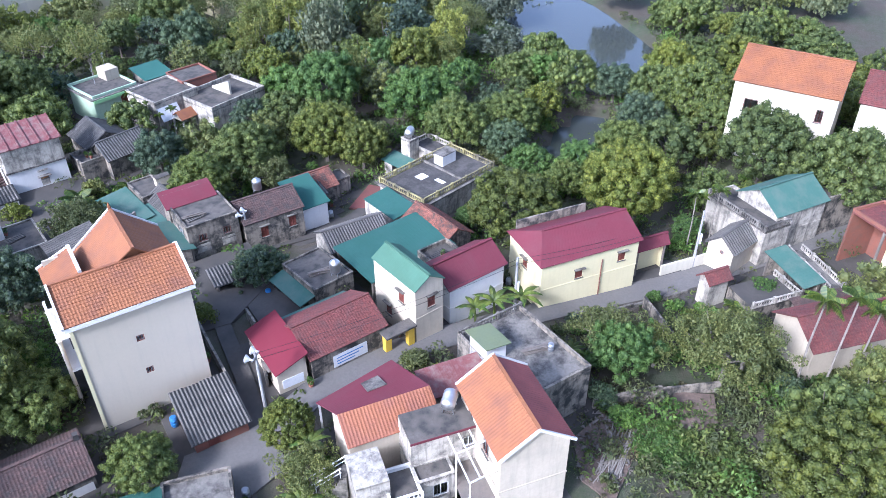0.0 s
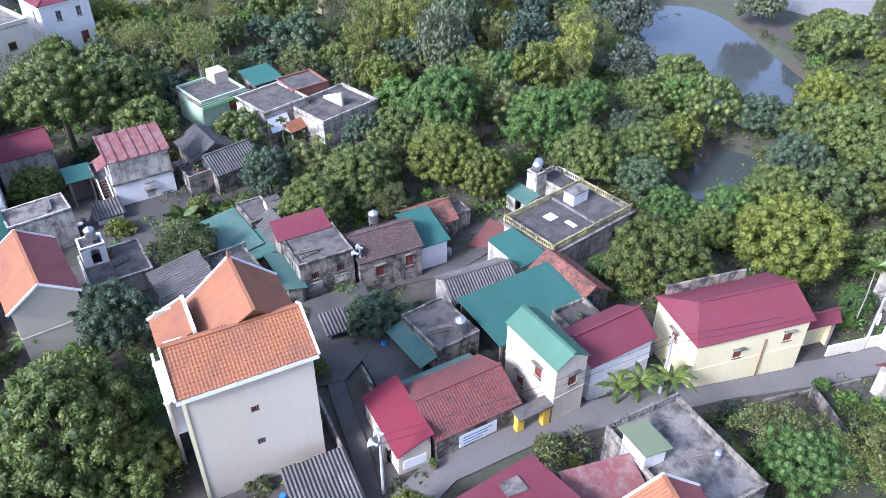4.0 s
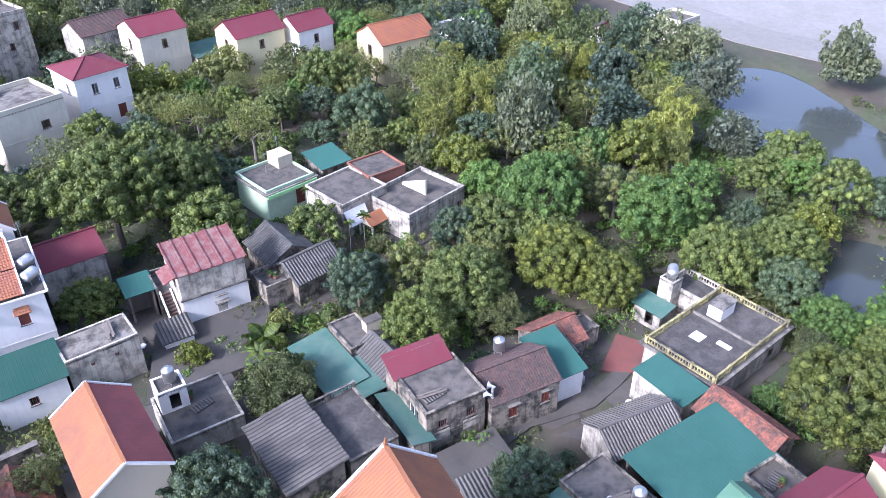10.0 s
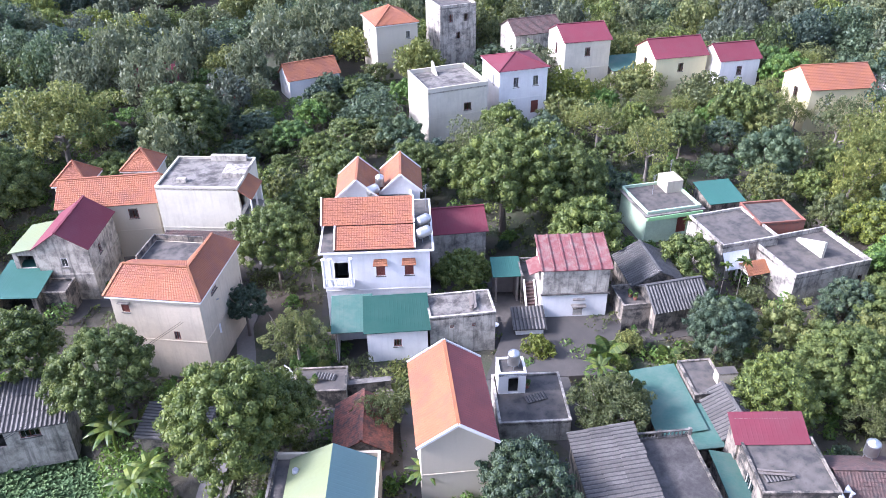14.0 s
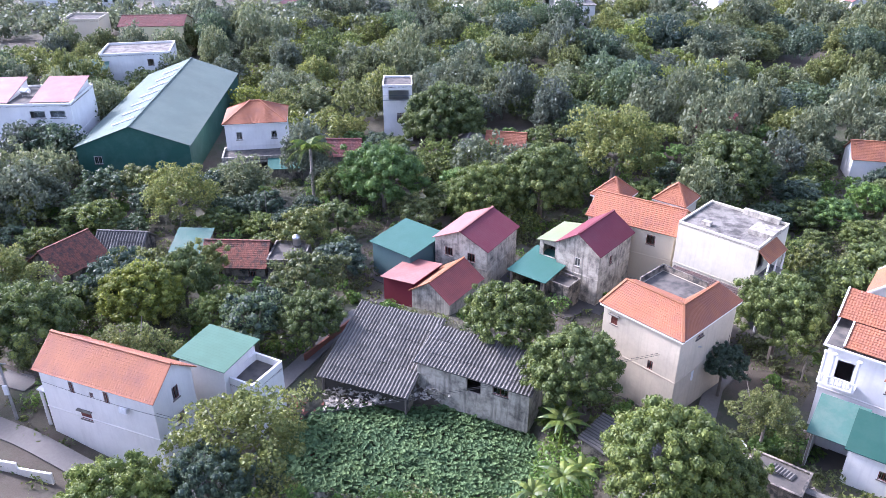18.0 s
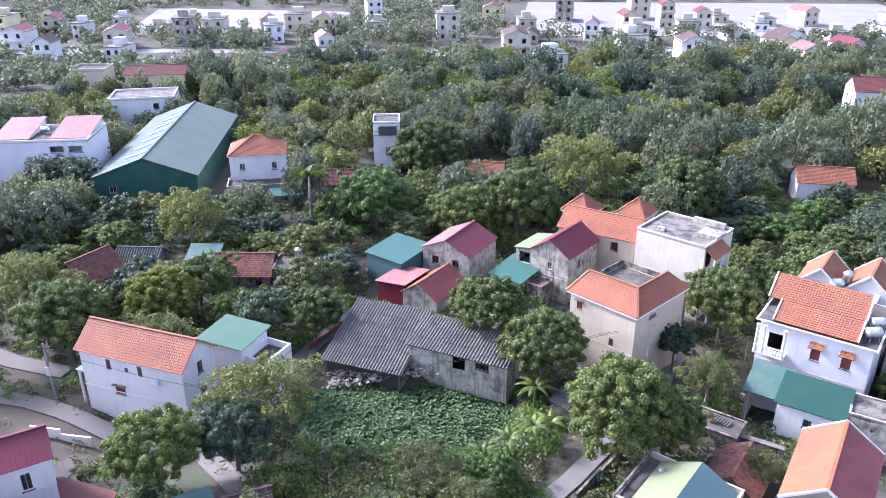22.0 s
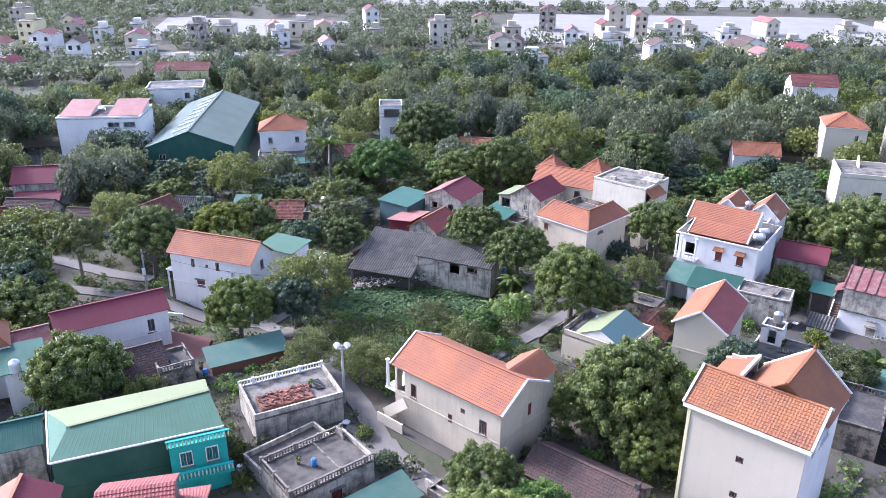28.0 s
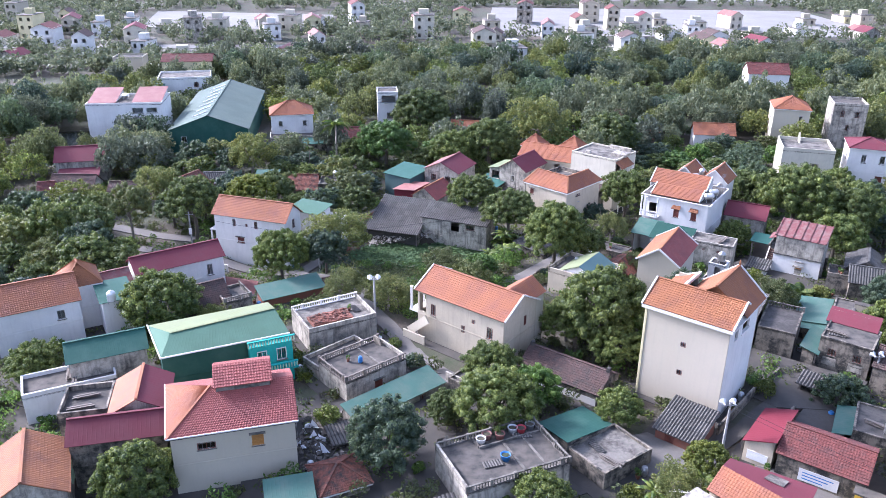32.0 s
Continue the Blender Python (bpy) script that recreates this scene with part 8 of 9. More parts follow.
def far_woods():
    """The distant tree cover: groves, and beyond them trees too far to tell apart."""
    rr = random.Random(17)
    # three of the groves carry the haze in their leaf colour
    meshes = [grove(200 + i, m) for i, m in enumerate((LEAF, LEAFB, LEAFHAZE, LEAFHAZE, LEAFO, LEAFHAZE, LEAFO, LEAFY))]
    done = []
    for i in range(11000):
        x, y = rr.uniform(-150, 200), rr.uniform(-60, 232)
        if not (y > 92 or x > 96 and y > -5 or x > 132 or x < -44 and y > 40) or not free(x, y, 4.5) or y > 100 + 1.2 * (x + 150) and x < -60:
            continue
        if any(math.hypot(x - a, y - b) < 6.1 for a, b in done) or any(math.hypot(x - a, y - b) < 2.6 + 0.6 * c for a, b, c in PLACED):
            continue
        done.append((x, y))
        ob = new("grove", rr.choice(meshes))
        ob.matrix_basis = Matrix.LocRotScale((x, y, level(x, y)), Euler((0, 0, rr.uniform(0, 6.28))), (1, 1, rr.uniform(0.7, 1.35)))
        tagged(ob, "grove of dark broadleaf trees between distant houses", "trees", group="far groves", kind="stuff")
        if len(done) >= 660:
            break
    rng = np.random.default_rng(9)
    cs, rs = [], []
    for i in range(7000):
        y = 205 + 330 * rr.random() ** 1.6 if i % 4 else rr.uniform(-160, 300)
        x = rr.uniform(-320, 420) if i % 4 else rr.choice((rr.uniform(-260, -150), rr.uniform(200, 380)))
        r = rr.uniform(2.4, 5.0)
        if not free(x, y, r):
            continue
        z = level(x, y)
        for k in range(5):
            a, q = rr.uniform(0, 6.28), rr.uniform(0, 0.8) * r
            cs.append((x + q * math.cos(a), y + q * math.sin(a), z + r * rr.uniform(0.4, 1.35)))
            rs.append(r * rr.uniform(0.34, 0.55))
    # the farthest trees also have haze painted into their green
    me = quads_mesh("far_woods", leaf_quads(rng, cs, rs, 20, 0.85, spread=0.5, long=1.2), LEAFHAZE)
    tagged(new("far_woods", me), "dark-green tree cover between distant houses, haze in its leaf colour", "woods", kind="stuff")


far_woods()


def ground_cover():
    """Weeds, shrubs and low scrub over the open earth."""
    rng = np.random.default_rng(4)
    rr = random.Random(8)
    for name, label, material, count, size, rad in (("undergrowth", "dark low scrub under the trees", LEAF, 4200, 0.20, 0.75), ("weeds", "bright green weeds and grass on open ground", GRASSL, 6500, 0.13, 0.5), ("dry_scrub", "dry brown scrub and dead stalks", DRYL, 3000, 0.14, 0.5), ("shrubs", "mixed green shrubs filling the gardens", LEAFG, 900, 0.19, 1.25), ("shrubs", "olive shrubs and saplings between the houses", LEAFO, 1300, 0.16, 1.15)):
        cs, rs = [], []
        for i in range(count * 4):
            x, y = rr.uniform(-75, 130), rr.uniform(-60, 115)
            if inside(x, y, 0.3) or on_lane(x, y, 1.8) or pond_depth(x, y) > 0.3:
                continue
            if 33 < x < 42 and -1 < y < 6 or 57 < x < 63 and -3 < y < 3 or -28 < x < -22 and 33 < y < 41 or 15 < x < 24 and -6 < y < 2 or 46 < x < 55 and 40 < y < 48:
                continue
            r = rad * rr.uniform(0.5, 1.5)
            if rad > 1 and (inside(x, y, 0.8) or on_lane(x, y, 2.4)):
                continue
            cs.append((x, y, level(x, y) + 0.1 * r))
            rs.append(r)
            for k in range(3 if rad > 1 else 0):
                cs.append((x + rr.uniform(-1, 1) * r, y + rr.uniform(-1, 1) * r, level(x, y) + rr.uniform(0.2, 1.0) * r))
                rs.append(r * rr.uniform(0.4, 0.7))
            if len(cs) >= count * (4 if rad > 1 else 1):
                break
        tagged(new(name, quads_mesh(name, leaf_quads(rng, cs, rs, 26 if rad < 1 else 60, size, squash=0.7, spread=0.9, long=2.2), material)), label, "plants", kind="stuff")


ground_cover()


def taro_pond():
    """The pond filled with broad taro and lotus leaves."""
    rr = random.Random(2)
    px, py, a, b, r, z = PONDS[2]
    m = Mesh()
    c, s = math.cos(radians(r)), math.sin(radians(r))
    base = level(px, py) - 2.2
    for i in range(12000):
        t, q = rr.uniform(0, 6.283), math.sqrt(rr.random()) * 1.08
        u, v = a * q * math.cos(t), b * q * math.sin(t)
        x, y = px + u * c - v * s, py + u * s + v * c
        zz = base + rr.uniform(0.5, 1.2) + 0.35 * noise.noise(Vector((x * 0.4, y * 0.4, 3)))
        w, az, tilt = rr.uniform(0.13, 0.26), rr.uniform(0, 6.28), rr.uniform(0.05, 0.45)
        d, e = Vector((math.cos(az), math.sin(az), -tilt)), Vector((-math.sin(az), math.cos(az), 0))
        p = Vector((x, y, zz))
        m.add([p - d * w * 0.8, p - e * w * 0.8 - d * w * 0.4, p - e * w * 0.55 + d * w * 0.5, p + d * w * 1.5, p + e * w * 0.55 + d * w * 0.5, p + e * w * 0.8 - d * w * 0.4, p + Vector((0, 0, -0.08))], [(6, 0, 1), (6, 1, 2), (6, 2, 3), (6, 3, 4), (6, 4, 5), (6, 5, 0)])
    tagged(new("taro_leaves", mesh_data("taro_leaves", m, LOTUSL)), "dense bed of broad grey-green taro leaves", "plants", kind="stuff")


taro_pond()

areca = palm_kind("areca_palm", "slender areca palm with a tuft of fronds", 1, 5.6, 11, 1.15, 0.7, PALML, 0.13, 0.055)
coco = palm_kind("coconut_palm", "coconut palm with long drooping fronds", 2, 6.5, 15, 3.2, 0.75, PALML, 0.36, 0.17)
banana = palm_kind("banana_plant", "banana plant with broad torn leaves", 3, 2.1, 8, 2.0, 0.75, PALML, 0.24, 0.11, PALML, True)
cycad = palm_kind("young_palm", "young bushy palm with yellow-green fronds", 4, 0.8, 12, 1.7, 0.6, PALML, 0.25, 0.14)


def set_down(src, x, y, s, group, yaw=None):
    m = Matrix.LocRotScale((x, y, ground_z(x, y)), Euler((0, 0, rng_t.uniform(0, 6.28))), (s, s, s))
    ob = copy_thing(src, m)
    ob.matrix_basis = m
    tagged(ob, group=group)


for x, y, s in ((57.5, -34.6, 1.2), (60.0, -37.0, 1.1), (37.7, -42.6, 1.6), (38.7, -45.0, 1.6), (38.2, -46.8, 1.5), (72.3, 38.5, 0.75), (68.6, 29.8, 0.8), (67.3, 31, 0.7), (-20.5, 95.5, 1.0), (32.9, 55.7, 0.5)):
    set_down(areca, x, y, s, "areca palms")
for x, y, s in ((-15.5, 104.5, 1.25), (37.8, 61.1, 0.5)):
    set_down(coco, x, y, s, "coconut palms")
for x, y, s in ((40.2, -17.4, 1.2), (39.3, -15.9, 1.0), (41.8, -19.6, 1.25), (36.5, -26.8, 1.0), (38.4, -28.2, 1.1), (35.4, -24.6, 0.9), (21.2, -7.6, 1.0), (16.6, -8.9, 1.0), (27.7, 30.3, 1.0), (12.9, 50.9, 1.3), (11.8, 43.8, 1.2), (9.5, 42, 1.1), (13.3, 44.7, 1.1), (-15.6, 67, 1.2), (-18.1, 68.1, 1.1), (-16.8, 65.1, 1.2), (-13.6, 65.5, 1.0), (41.6, 78.1, 1.2), (43, 84, 1.1), (46, 80, 1.2), (7.1, 40.1, 1.0), (47.5, 30.5, 1.0)):
    set_down(banana, x, y, s, "banana plants")
for x, y, s in ((13.1, 53.7, 1.3), (50.5, 32.2, 1.4), (32.1, 54.2, 0.8), (36.2, 26.4, 0.7), (47.6, -38.6, 0.9), (4.2, -8.4, 0.9), (54.6, 28.4, 1.0)):
    set_down(cycad, x, y, s, "young palms")
SHRUBS = [tree_kind("shrub", "small leafy green shrub between the houses", 171 + i, m, clumps=34, per=46, size=0.12, clump=0.28, rough=1.6, spread=0.6, flat=0.7, core=False) for i, m in enumerate((LEAF, LEAFG, LEAFO, LEAFB, LEAFY))]
YARDS = [(33, 42, -1, 6), (57, 63, -3, 3), (-28, -22, 33, 41), (15, 24, -6, 2), (46, 55, 40, 48), (26, 33, -2, 8)]


def shrubs():
    """Bushes that fill the corners between walls and yards."""
    rr = random.Random(23)
    spots = [(i * 2.1 + rr.uniform(-0.9, 0.9), j * 2.1 + rr.uniform(-0.9, 0.9)) for i in range(-24, 34) for j in range(-26, 32)]
    rr.shuffle(spots)
    n = 0
    for x, y in spots:
        r = rr.uniform(0.55, 1.35)
        if inside(x, y, 0.35 + 0.5 * r) or not inside(x, y, 3.4) or on_lane(x, y, 1.3 + 0.5 * r) or pond_depth(x, y) > 0.02 or rr.random() > 0.42:
            continue
        if any(a < x < b and c < y < d for a, b, c, d in YARDS) or hides(x, y, r) and rr.random() < 0.4:
            continue
        m = Matrix.LocRotScale((x, y, ground_z(x, y) - 0.1), Euler((0, 0, rr.uniform(0, 6.28))), (r, r, r * rr.uniform(0.8, 1.15)))
        ob = copy_thing(rr.choice(SHRUBS), m)
        ob.matrix_basis = m
        tagged(ob, category="shrub", group="shrubs between the houses")
        n += 1
        if n >= 112:
            break


shrubs()
for src in SHRUBS + [areca, coco, banana, cycad] + [o for k in (*KINDS.values(), *LIGHT.values()) for o in k]:
    for o in (*src.children_recursive, src):
        bpy.data.objects.remove(o)


def patch(name, label, x, y, rx, ry, n, material, size, rad, seed):
    """A bed of low plants."""
    rng, rr = np.random.default_rng(seed), random.Random(seed)
    cs = []
    for i in range(n):
        a, q = rr.uniform(0, 6.28), math.sqrt(rr.random())
        cs.append((x + rx * q * math.cos(a), y + ry * q * math.sin(a), 0))
    cs = [(a, b, ground_z(a, b) + 0.1) for a, b, c in cs]
    tagged(new(name, quads_mesh(name, leaf_quads(rng, cs, [rad * rr.uniform(0.5, 1.4) for c in cs], 26, size, squash=0.8, spread=0.9, long=2.0), material)), label, "plants", kind="stuff")


patch("vegetable_bed", "bright green overgrown vegetable bed", 28.4, -32.2, 2.4, 2.2, 300, LEAFG, 0.13, 0.42, 5)
patch("garden_shrubs", "mixed green garden shrubs and taro", 27.5, -35.5, 3.4, 3.0, 120, LEAF, 0.2, 0.75, 6)
patch("garden_shrubs", "mixed green garden shrubs by the palms", 38.5, -47, 5.0, 3.0, 110, LEAF, 0.2, 0.8, 7)
for k, (x, y, rx, ry, n, mt, size, rad) in enumerate(((3.0, 43.6, 7.0, 1.8, 260, LEAFG, 0.14, 0.5), (-4.5, 41.0, 4.5, 2.6, 200, LEAFO, 0.15, 0.7), (4.0, 39.5, 5.0, 2.4, 220, LEAF, 0.15, 0.65), (9.0, 36.0, 3.5, 2.4, 150, LEAFG, 0.15, 0.6), (-9.5, 38.5, 3.0, 3.0, 150, LEAF, 0.15, 0.75), (0.0, 34.0, 5.0, 2.4, 200, LEAFO, 0.14, 0.6), (-12.5, 48.0, 2.4, 5.0, 220, LEAFB, 0.16, 0.9), (29.5, -34.5, 4.0, 3.6, 130, LEAF, 0.13, 0.42), (26.0, -37.5, 4.0, 3.4, 170, LEAF, 0.15, 0.6), (35.0, -40.5, 4.5, 4.5, 240, LEAFO, 0.14, 0.5), (29.5, -29.5, 3.0, 2.4, 150, DRYL, 0.12, 0.35), (40.5, -38.5, 4.0, 4.5, 200, LEAF, 0.15, 0.55), (38.0, -47.0, 6.0, 4.0, 240, LEAFG, 0.15, 0.55), (33.5, -46.0, 4.0, 3.0, 160, LEAFO, 0.14, 0.5), (44.0, -34.5, 3.0, 2.6, 130, LEAF, 0.14, 0.5))):
    patch("garden_weeds", "rank mixed weeds over the garden's earth", x, y, rx, ry, n, mt, size, rad, 60 + k)
patch("pond_scrub", "bright scrub along the taro pond", 4.5, 43.2, 8.0, 2.2, 170, LEAFG, 0.18, 0.7, 8)
patch("pond_scrub", "olive scrub along the taro pond", -10.7, 48.7, 2.4, 6.0, 150, LEAFO, 0.17, 0.9, 9)
patch("pond_scrub", "leafy scrub at the taro pond's corner", 12.9, 48.2, 2.4, 5.0, 130, LEAFG, 0.18, 0.8, 10)


for k, (x, y, rx, ry) in enumerate(((70.5, -12.5, 5.0, 4.0), (69, -24, 4.5, 4.5), (84, -27, 5.0, 4.0), (101, -24, 6.0, 7.0), (104, -6, 6.0, 6.0), (84, -14, 4.0, 4.0), (137, -4, 4.0, 7.0), (120, -2, 9.0, 3.0))):
    patch("pond_scrub", "low green scrub on the pond's bank", x, y, rx, ry, 110, (LEAFO, LEAFG, LEAF)[k % 3], 0.24, 1.0, 20 + k)


for k, (x, y, rx, ry) in enumerate(((-6.6, 37.4, 4.0, 3.0), (2, 36.3, 5.0, 3.0), (-3, 30, 3.5, 3.0), (9.6, 41.4, 3.0, 3.5), (-13, 30, 3.5, 2.6), (10.5, 24.5, 4.5, 3.0), (-21.6, 48.7, 4.0, 1.6), (16.5, 26, 3.0, 3.0), (34.6, 41.4, 4.0, 2.6), (31.8, 50, 2.6, 2.0))):
    patch("yard_scrub", "rank weeds and shrubs in a neglected yard", x, y, rx, ry, 95, (LEAFO, LEAFG, LEAF, DRYL)[k % 4], 0.17, 0.6, 40 + k)


# ---- poles, wires and loose things ----
def pole(x, y, h, speakers=False):
    z = ground_z(x, y)
    e = empty("utility_pole", "grey concrete utility pole" if not speakers else "pole with grey loudspeaker horns", "pole", Matrix.Translation((x, y, z)))
    part("shaft", Mesh().tube([(0, 0, -0.5), (0, 0, h)], [0.15, 0.10], 8), POSTC, e)
    part("crossarm", Mesh().beam((-0.6, 0, h - 0.4), (0.6, 0, h - 0.4), 0.09), GALV, e)
    if speakers:
        for a in (-0.5, 0.45):
            part("loudspeaker", Mesh().lathe([(0.06, 0), (0.09, 0.25), (0.2, 0.5), (0.34, 0.62), (0.32, 0.6), (0.05, 0.2)], 12, (a, -0.1, h - 0.3), "y"), WHITEPL, e, smooth=True)
    else:
        part("meter_box", Mesh().box(-0.2, 0.2, -0.3, -0.13, h * 0.45, h * 0.6), WHITEPL, e)
    return Vector((x, y, z + h - 0.4))


def wire(a, b):
    m = Mesh()
    pts = [a.lerp(b, t / 10) - Vector((0, 0, 4 * 0.5 * (t / 10) * (1 - t / 10))) for t in range(11)]
    m.tube(pts, [0.016] * 11, 4)
    tagged(new("cable", mesh_data("cable", m, DARK)), "sagging black overhead cable", "cable")


p1 = pole(25.2, 57, 7.0)
p2 = pole(25.2, -2.2, 6.0, True)
p3 = pole(-6.6, 24.8, 6.4, True)
p4 = pole(-15.1, 47.8, 6.5)
pole(46.9, 9.4, 5.0, True)
p6 = pole(-35.3, 55.6, 6.5)
p7 = pole(54.6, -35.2, 6.8)
p8 = pole(42, -19, 6.6)
for a, b in ((p3, p4), (p4, p6), (p2, p8), (p8, p7), (p4, p1)):
    for dx in (-0.4, 0.4):
        wire(a + Vector((dx, 0, 0)), b + Vector((dx, 0, 0)))


def litter(name, label, x0, x1, y0, y1, n, material, size, seed, bank=False):
    rr = random.Random(seed)
    m = Mesh()
    for i in range(n):
        x, y = rr.uniform(x0, x1), rr.uniform(y0, y1)
        s = size * rr.uniform(0.5, 1.5)
        z = level(x, y) - (0.15 + 0.2 * (y1 - y) if bank else pond_depth(x, y)) + 0.1
        q = [(x + s * rr.uniform(-1, 1), y + s * rr.uniform(-1, 1), z + s * rr.uniform(0, 1.2)) for k in range(4)]
        m.add(q, [(0, 1, 2), (0, 2, 3), (0, 3, 1), (1, 3, 2)])
    tagged(new(name, mesh_data(name, m, material)), label, "rubbish", kind="stuff")


litter("rubbish_sacks", "heap of pale plastic sacks and rubbish", -8.0, 5.0, 57.0, 59.8, 620, OLDWHITE, 0.26, 3, True)
litter("rubbish_sacks", "pale plastic sheets on the lane's edge", 25.8, 28.2, 49.0, 51.0, 40, WHITEPL, 0.4, 4)
litter("brick_rubble", "broken brick and earth rubble", -12.5, -8.0, 53.0, 58.5, 220, BRICK, 0.3, 5)
litter("timber_scraps", "stacked old boards and scrap", 26.0, 33.0, 40.5, 44.5, 160, TIMBER, 0.3, 6)
for cs in ([(27.6, -25.6), (31.0, -27.8), (28.0, -30.4), (22.5, -28.9), (24.0, -26.6)], [(31.0, -32.2), (34.2, -33.0), (34.6, -36.0), (31.6, -36.2), (30.2, -34.4)]):
    slab("earth_patch", cs, BAREEARTH, "bare brown earth of the garden", "earth", 0.05)
litter("garden_scraps", "broken sticks and scraps on bare earth", 24.0, 31.0, -30.0, -26.0, 170, TIMBER, 0.22, 8)
litter("yard_rubble", "grey rubble and broken concrete in the yard", -14.5, -8.5, -1.0, 7.0, 330, PALECONC, 0.26, 9)
litter("yard_scraps", "white boards and plastic scraps in the yard", -13.5, -10.0, 0.5, 5.0, 26, WHITEPL, 0.5, 10)
litter("timber_scraps", "loose boards and scrap in the yard", -14.0, -9.0, -2.0, 4.0, 120, TIMBER, 0.3, 7)


def yard_wall(a, b, h, material, label, thick=0.2):
    a, b = Vector((*a, 0)), Vector((*b, 0))
    n = max(1, int((b - a).length / 3))
    m = Mesh()
    for k in range(n):
        p, q = a.lerp(b, k / n), a.lerp(b, (k + 1) / n)
        z = min(level(*p.xy), level(*q.xy))
        p.z = q.z = z + h / 2 - 0.3
        m.beam(p, q, thick, h + 0.6)
    tagged(new("yard_wall", mesh_data("yard_wall", m, material)), label, "wall")


for a, b, h, mt, lb in (((31.1, -26.8), (33.7, -31.9), 1.2, OLDWALL, "old stained garden wall"), ((33.7, -31.9), (35.5, -36.5), 1.1, OLDWALL, "broken stained garden wall"), ((46.5, -30.5), (42, -33), 1.4, OLDWALL, "old garden wall by the street"), ((33, 2.2), (27.5, -1.4), 1.3, OLDWALL, "stained lane wall"), ((26.1, 0.9), (32.5, 7.2), 1.2, OLDWALL, "old stained wall beside the alley"), ((32.5, 7.2), (37.4, 11.6), 1.1, OLDWALL, "old stained wall beside the alley"),  ((35.2, 4), (33.6, 2.4), 1.3, OLDWALL, "stained lane wall"), ((29.4, 55), (36.3, 49.3), 1.3, OLDWALL, "old brick garden wall"), ((-34.6, 49), (-28.5, 47.7), 1.1, WHITE, "low white front wall"), ((-10.8, 64.6), (-6.7, 71), 1.0, BRICK, "fence of old bricks and boards"), ((44.5, -27), (50, -34.6), 0.5, PALECONC, "low kerb wall along the street"), ((52.3, -32), (57, -38.6), 1.3, CREAM, "cream yard wall"), ((14.1, 36.3), (19.4, 42.5), 1.0, OLDWALL, "low lane wall"), ((1, 12), (9, 4), 1.2, OLDWHITE, "lane wall"), ((68.8, 109.3), (66.9, 100.5), 1.3, WHITE, "pale wall beside the bare plot")):
    yard_wall(a, b, h, mt, lb)


def bamboo_poles(x, y, yaw, n=26):
    e = empty("bamboo_stack", "stack of grey bamboo poles on the ground", "bamboo poles", pose(x, y, ground_z(x, y), 0, 0, yaw))
    rr = random.Random(4)
    for k in range(n):
        a, b = rr.uniform(-0.9, 0.9), rr.uniform(-1.1, 1.1)
        part("bamboo_pole", Mesh().tube([(-3.0 + rr.uniform(-0.8, 0.8), a, 0.06 + 0.05 * (k % 5)), (3.0 + rr.uniform(-0.8, 0.8), b, 0.1 + 0.05 * (k % 6))], [0.05, 0.035], 5), PALEBARK, e)


bamboo_poles(27.3, -28.9, -13)


# ---- yard clutter ----
def pot_kind():
    e = empty("plant_pot", "clay pot with a small green plant", "plant pot", Matrix.Translation((0, 0, -400)))
    part("pot", Mesh().lathe([(0.16, 0), (0.24, 0.34), (0.27, 0.36), (0.25, 0.42), (0.2, 0.38)], 10), BRICK, e)
    part("leaves", Mesh(), LEAFG, e).data = quads_mesh("leaves", leaf_quads(np.random.default_rng(3), [(0, 0, 0.62), (0.12, 0.05, 0.85)], [0.3, 0.22], 60, 0.12, spread=0.9), LEAFG)
    return e


def barrel_kind(material, label):
    e = empty("barrel", label, "barrel", Matrix.Translation((0, 0, -400)))
    part("shell", Mesh().lathe([(0.26, 0), (0.30, 0.1), (0.29, 0.28), (0.31, 0.3), (0.29, 0.32), (0.29, 0.6), (0.31, 0.62), (0.29, 0.64), (0.28, 0.85), (0.2, 0.9)], 12), material, e, smooth=True)
    part("lid", Mesh().lathe([(0.22, 0.88), (0.22, 0.93), (0.02, 0.94)], 12), material, e)
    return e


def bricks_kind():
    e = empty("brick_stack", "neat stack of red bricks in a yard", "bricks", Matrix.Translation((0, 0, -400)))
    me = mesh_data("brick", Mesh().box(-0.105, 0.105, -0.05, 0.05, 0, 0.06), BRICK)
    for k in range(4):
        for i in range(3):
            for j in range(4 if k < 3 else 2):
                ob = new("brick", me)
                ob.parent, ob.location = e, (i * 0.22 - 0.44 + 0.02 * math.sin(k * 3 + j), j * 0.11 - 0.22, k * 0.065)
    return e


def boards_kind():
    e = empty("board_stack", "leaning pile of weathered boards", "boards", Matrix.Translation((0, 0, -400)))
    rr = random.Random(6)
    for k in range(9):
        part("board", Mesh().beam((-1.3 + rr.uniform(-0.3, 0.3), rr.uniform(-0.4, 0.4), 0.04 + 0.05 * k), (1.3 + rr.uniform(-0.3, 0.3), rr.uniform(-0.4, 0.4), 0.04 + 0.05 * k), 0.2, 0.04), TIMBER, e)
    return e


def basin_kind():
    e = empty("basin", "shallow round white plastic basin", "basin", Matrix.Translation((0, 0, -400)))
    part("bowl", Mesh().lathe([(0.22, 0), (0.36, 0.16), (0.38, 0.17), (0.35, 0.15), (0.2, 0.03)], 12), WHITEPL, e)
    return e


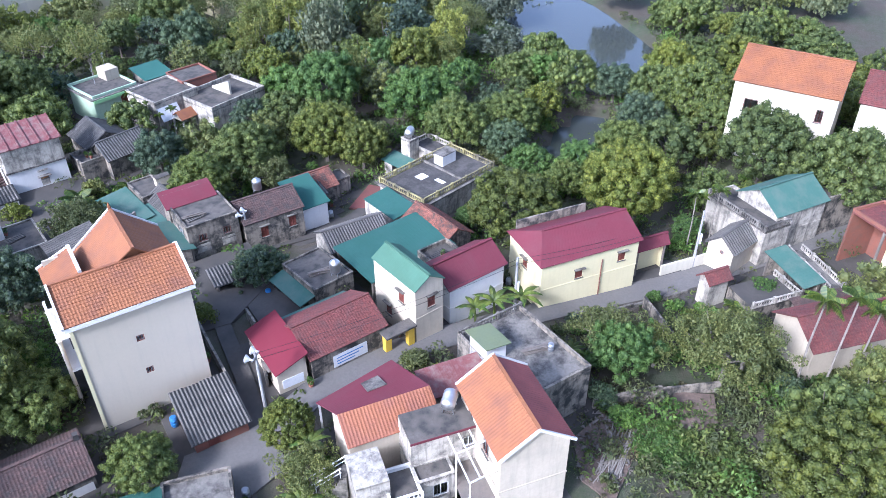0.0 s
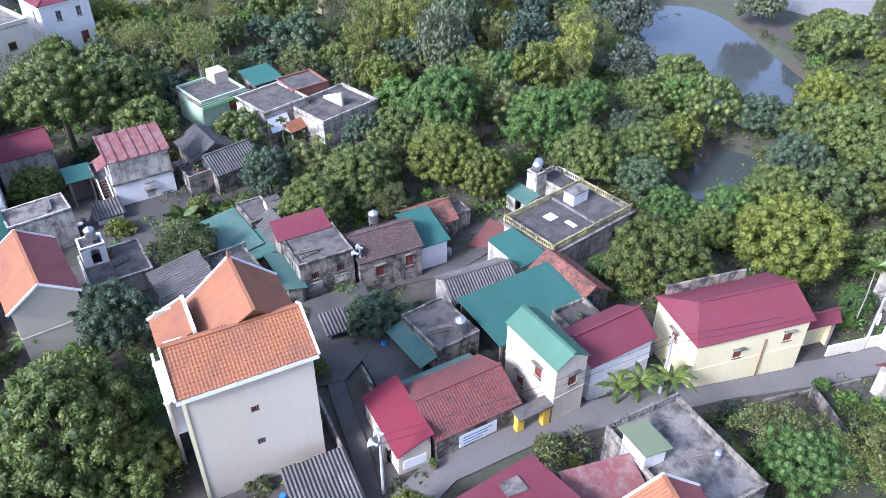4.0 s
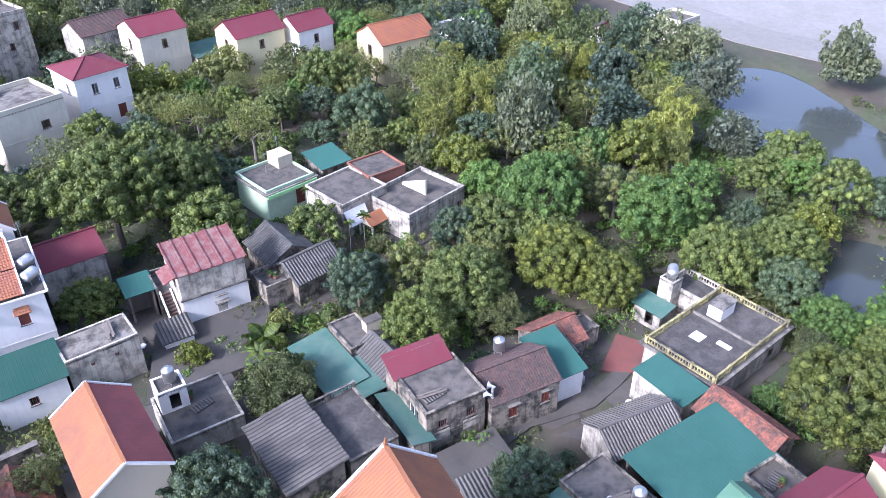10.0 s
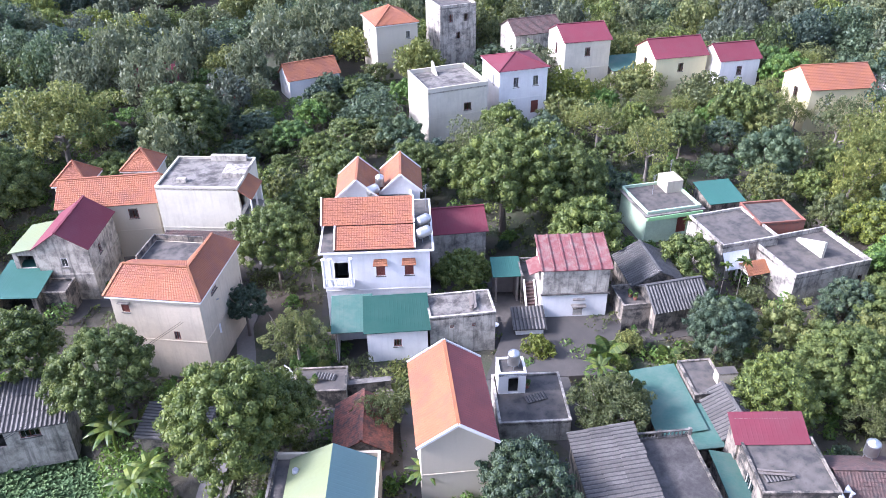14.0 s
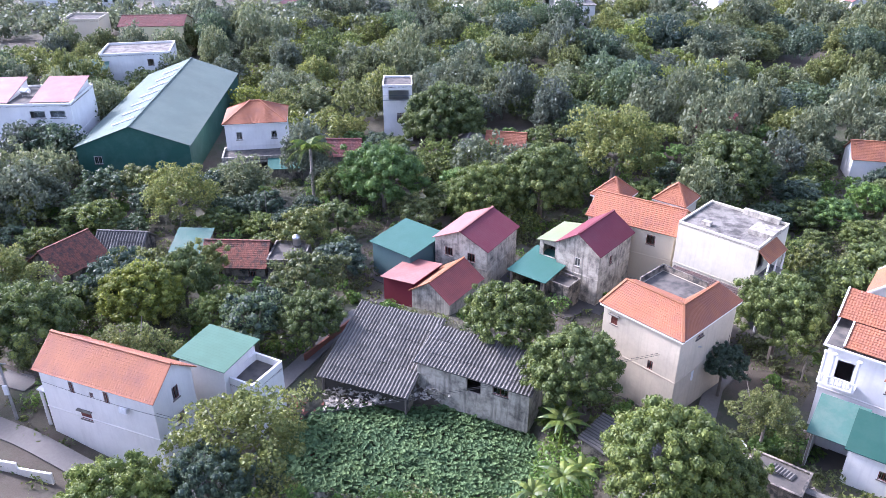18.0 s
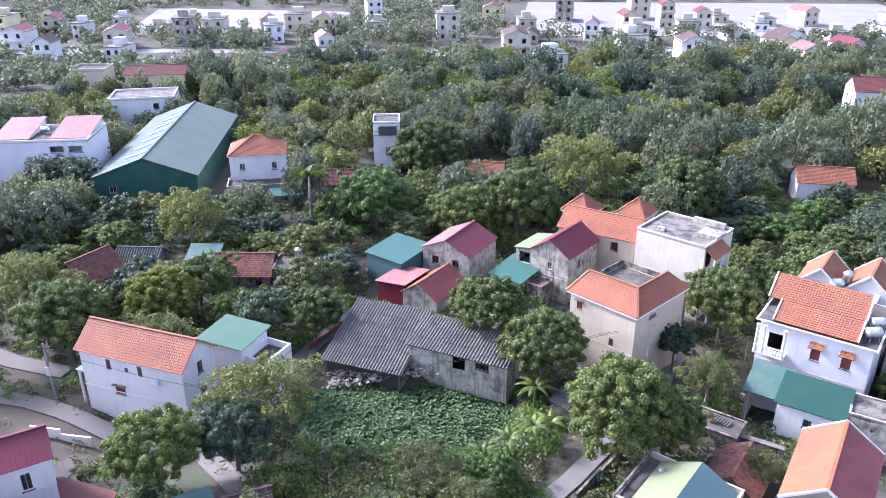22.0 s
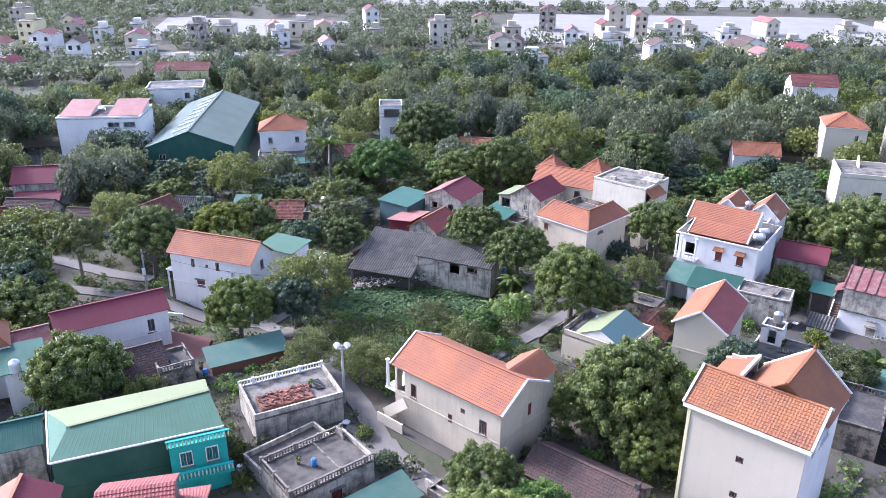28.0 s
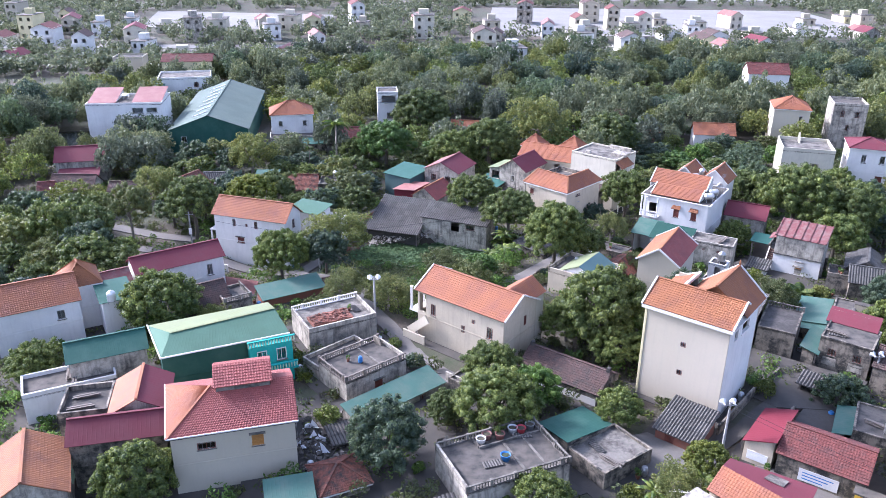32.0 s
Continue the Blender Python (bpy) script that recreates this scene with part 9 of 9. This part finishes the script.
def sheet_kind():
    e = empty("loose_sheet", "loose weathered corrugated sheet lying flat", "sheet", Matrix.Translation((0, 0, -400)))
    part("sheet", panel("corr", (-1.1, -0.5, 0.06), (1.1, -0.5, 0.06), (1.1, 0.5, 0.16), (-1.1, 0.5, 0.16), 0.03), ASBESTOS, e)
    return e


def clutter():
    rr = random.Random(12)
    kinds = [pot_kind(), barrel_kind(BLUEPL, "blue plastic barrel with a lid"), barrel_kind(GALV, "old grey steel drum with lid"), bricks_kind(), boards_kind(), basin_kind(), sheet_kind()]
    weight = [5, 1, 1, 0.5, 2, 2, 3]
    n = 0
    for cx, cy, L, W, yaw in HOUSES:
        if math.hypot(cx - 12, cy - 10) > 62 or L < 2.5:
            continue
        z0 = ground_z(cx, cy)
        for k in range(3):
            u, v = rr.uniform(-L / 2, L / 2), rr.choice((-1, 1)) * (W / 2 + rr.uniform(0.45, 0.8))
            if rr.random() < 0.4:
                u, v = rr.choice((-1, 1)) * (L / 2 + rr.uniform(0.45, 0.8)), rr.uniform(-W / 2, W / 2)
            c, s = math.cos(radians(yaw)), math.sin(radians(yaw))
            x, y = cx + u * c - v * s, cy + u * s + v * c
            src = rr.choices(kinds, weight)[0]
            big = src.name in ("board_stack", "loose_sheet")
            if inside(x, y, 0.9 if big else 0.36) or on_lane(x, y, 1.6) or pond_depth(x, y) > 0.02:
                continue
            m = Matrix.LocRotScale((x, y, z0 + 0.03 + 0.05 * abs(math.cos(cx * 2.3))), Euler((0, 0, rr.uniform(0, 6.28))), (1, 1, 1))
            ob = copy_thing(src, m)
            ob.matrix_basis = m
            n += 1
    for cx, cy, L, W, yaw, ze in FLATS:
        if math.hypot(cx - 12, cy - 10) > 66 or L < 3.2 or W < 3:
            continue
        for k in range(2):
            u, v = rr.uniform(-L / 2 + 1.4, L / 2 - 1.4), rr.uniform(-W / 2 + 1.0, W / 2 - 1.0)
            c, s = math.cos(radians(yaw)), math.sin(radians(yaw))
            src = rr.choices(kinds, [2, 0.4, 0.3, 0, 3, 0.3, 3])[0]
            m = Matrix.LocRotScale((cx + u * c - v * s, cy + u * s + v * c, ze + 0.004), Euler((0, 0, radians(yaw) + rr.choice((0, 1.57)) + rr.uniform(-0.3, 0.3))), (0.8, 0.8, 0.8))
            copy_thing(src, m).matrix_basis = m
    for src in kinds:
        for o in (*src.children_recursive, src):
            bpy.data.objects.remove(o)


clutter()
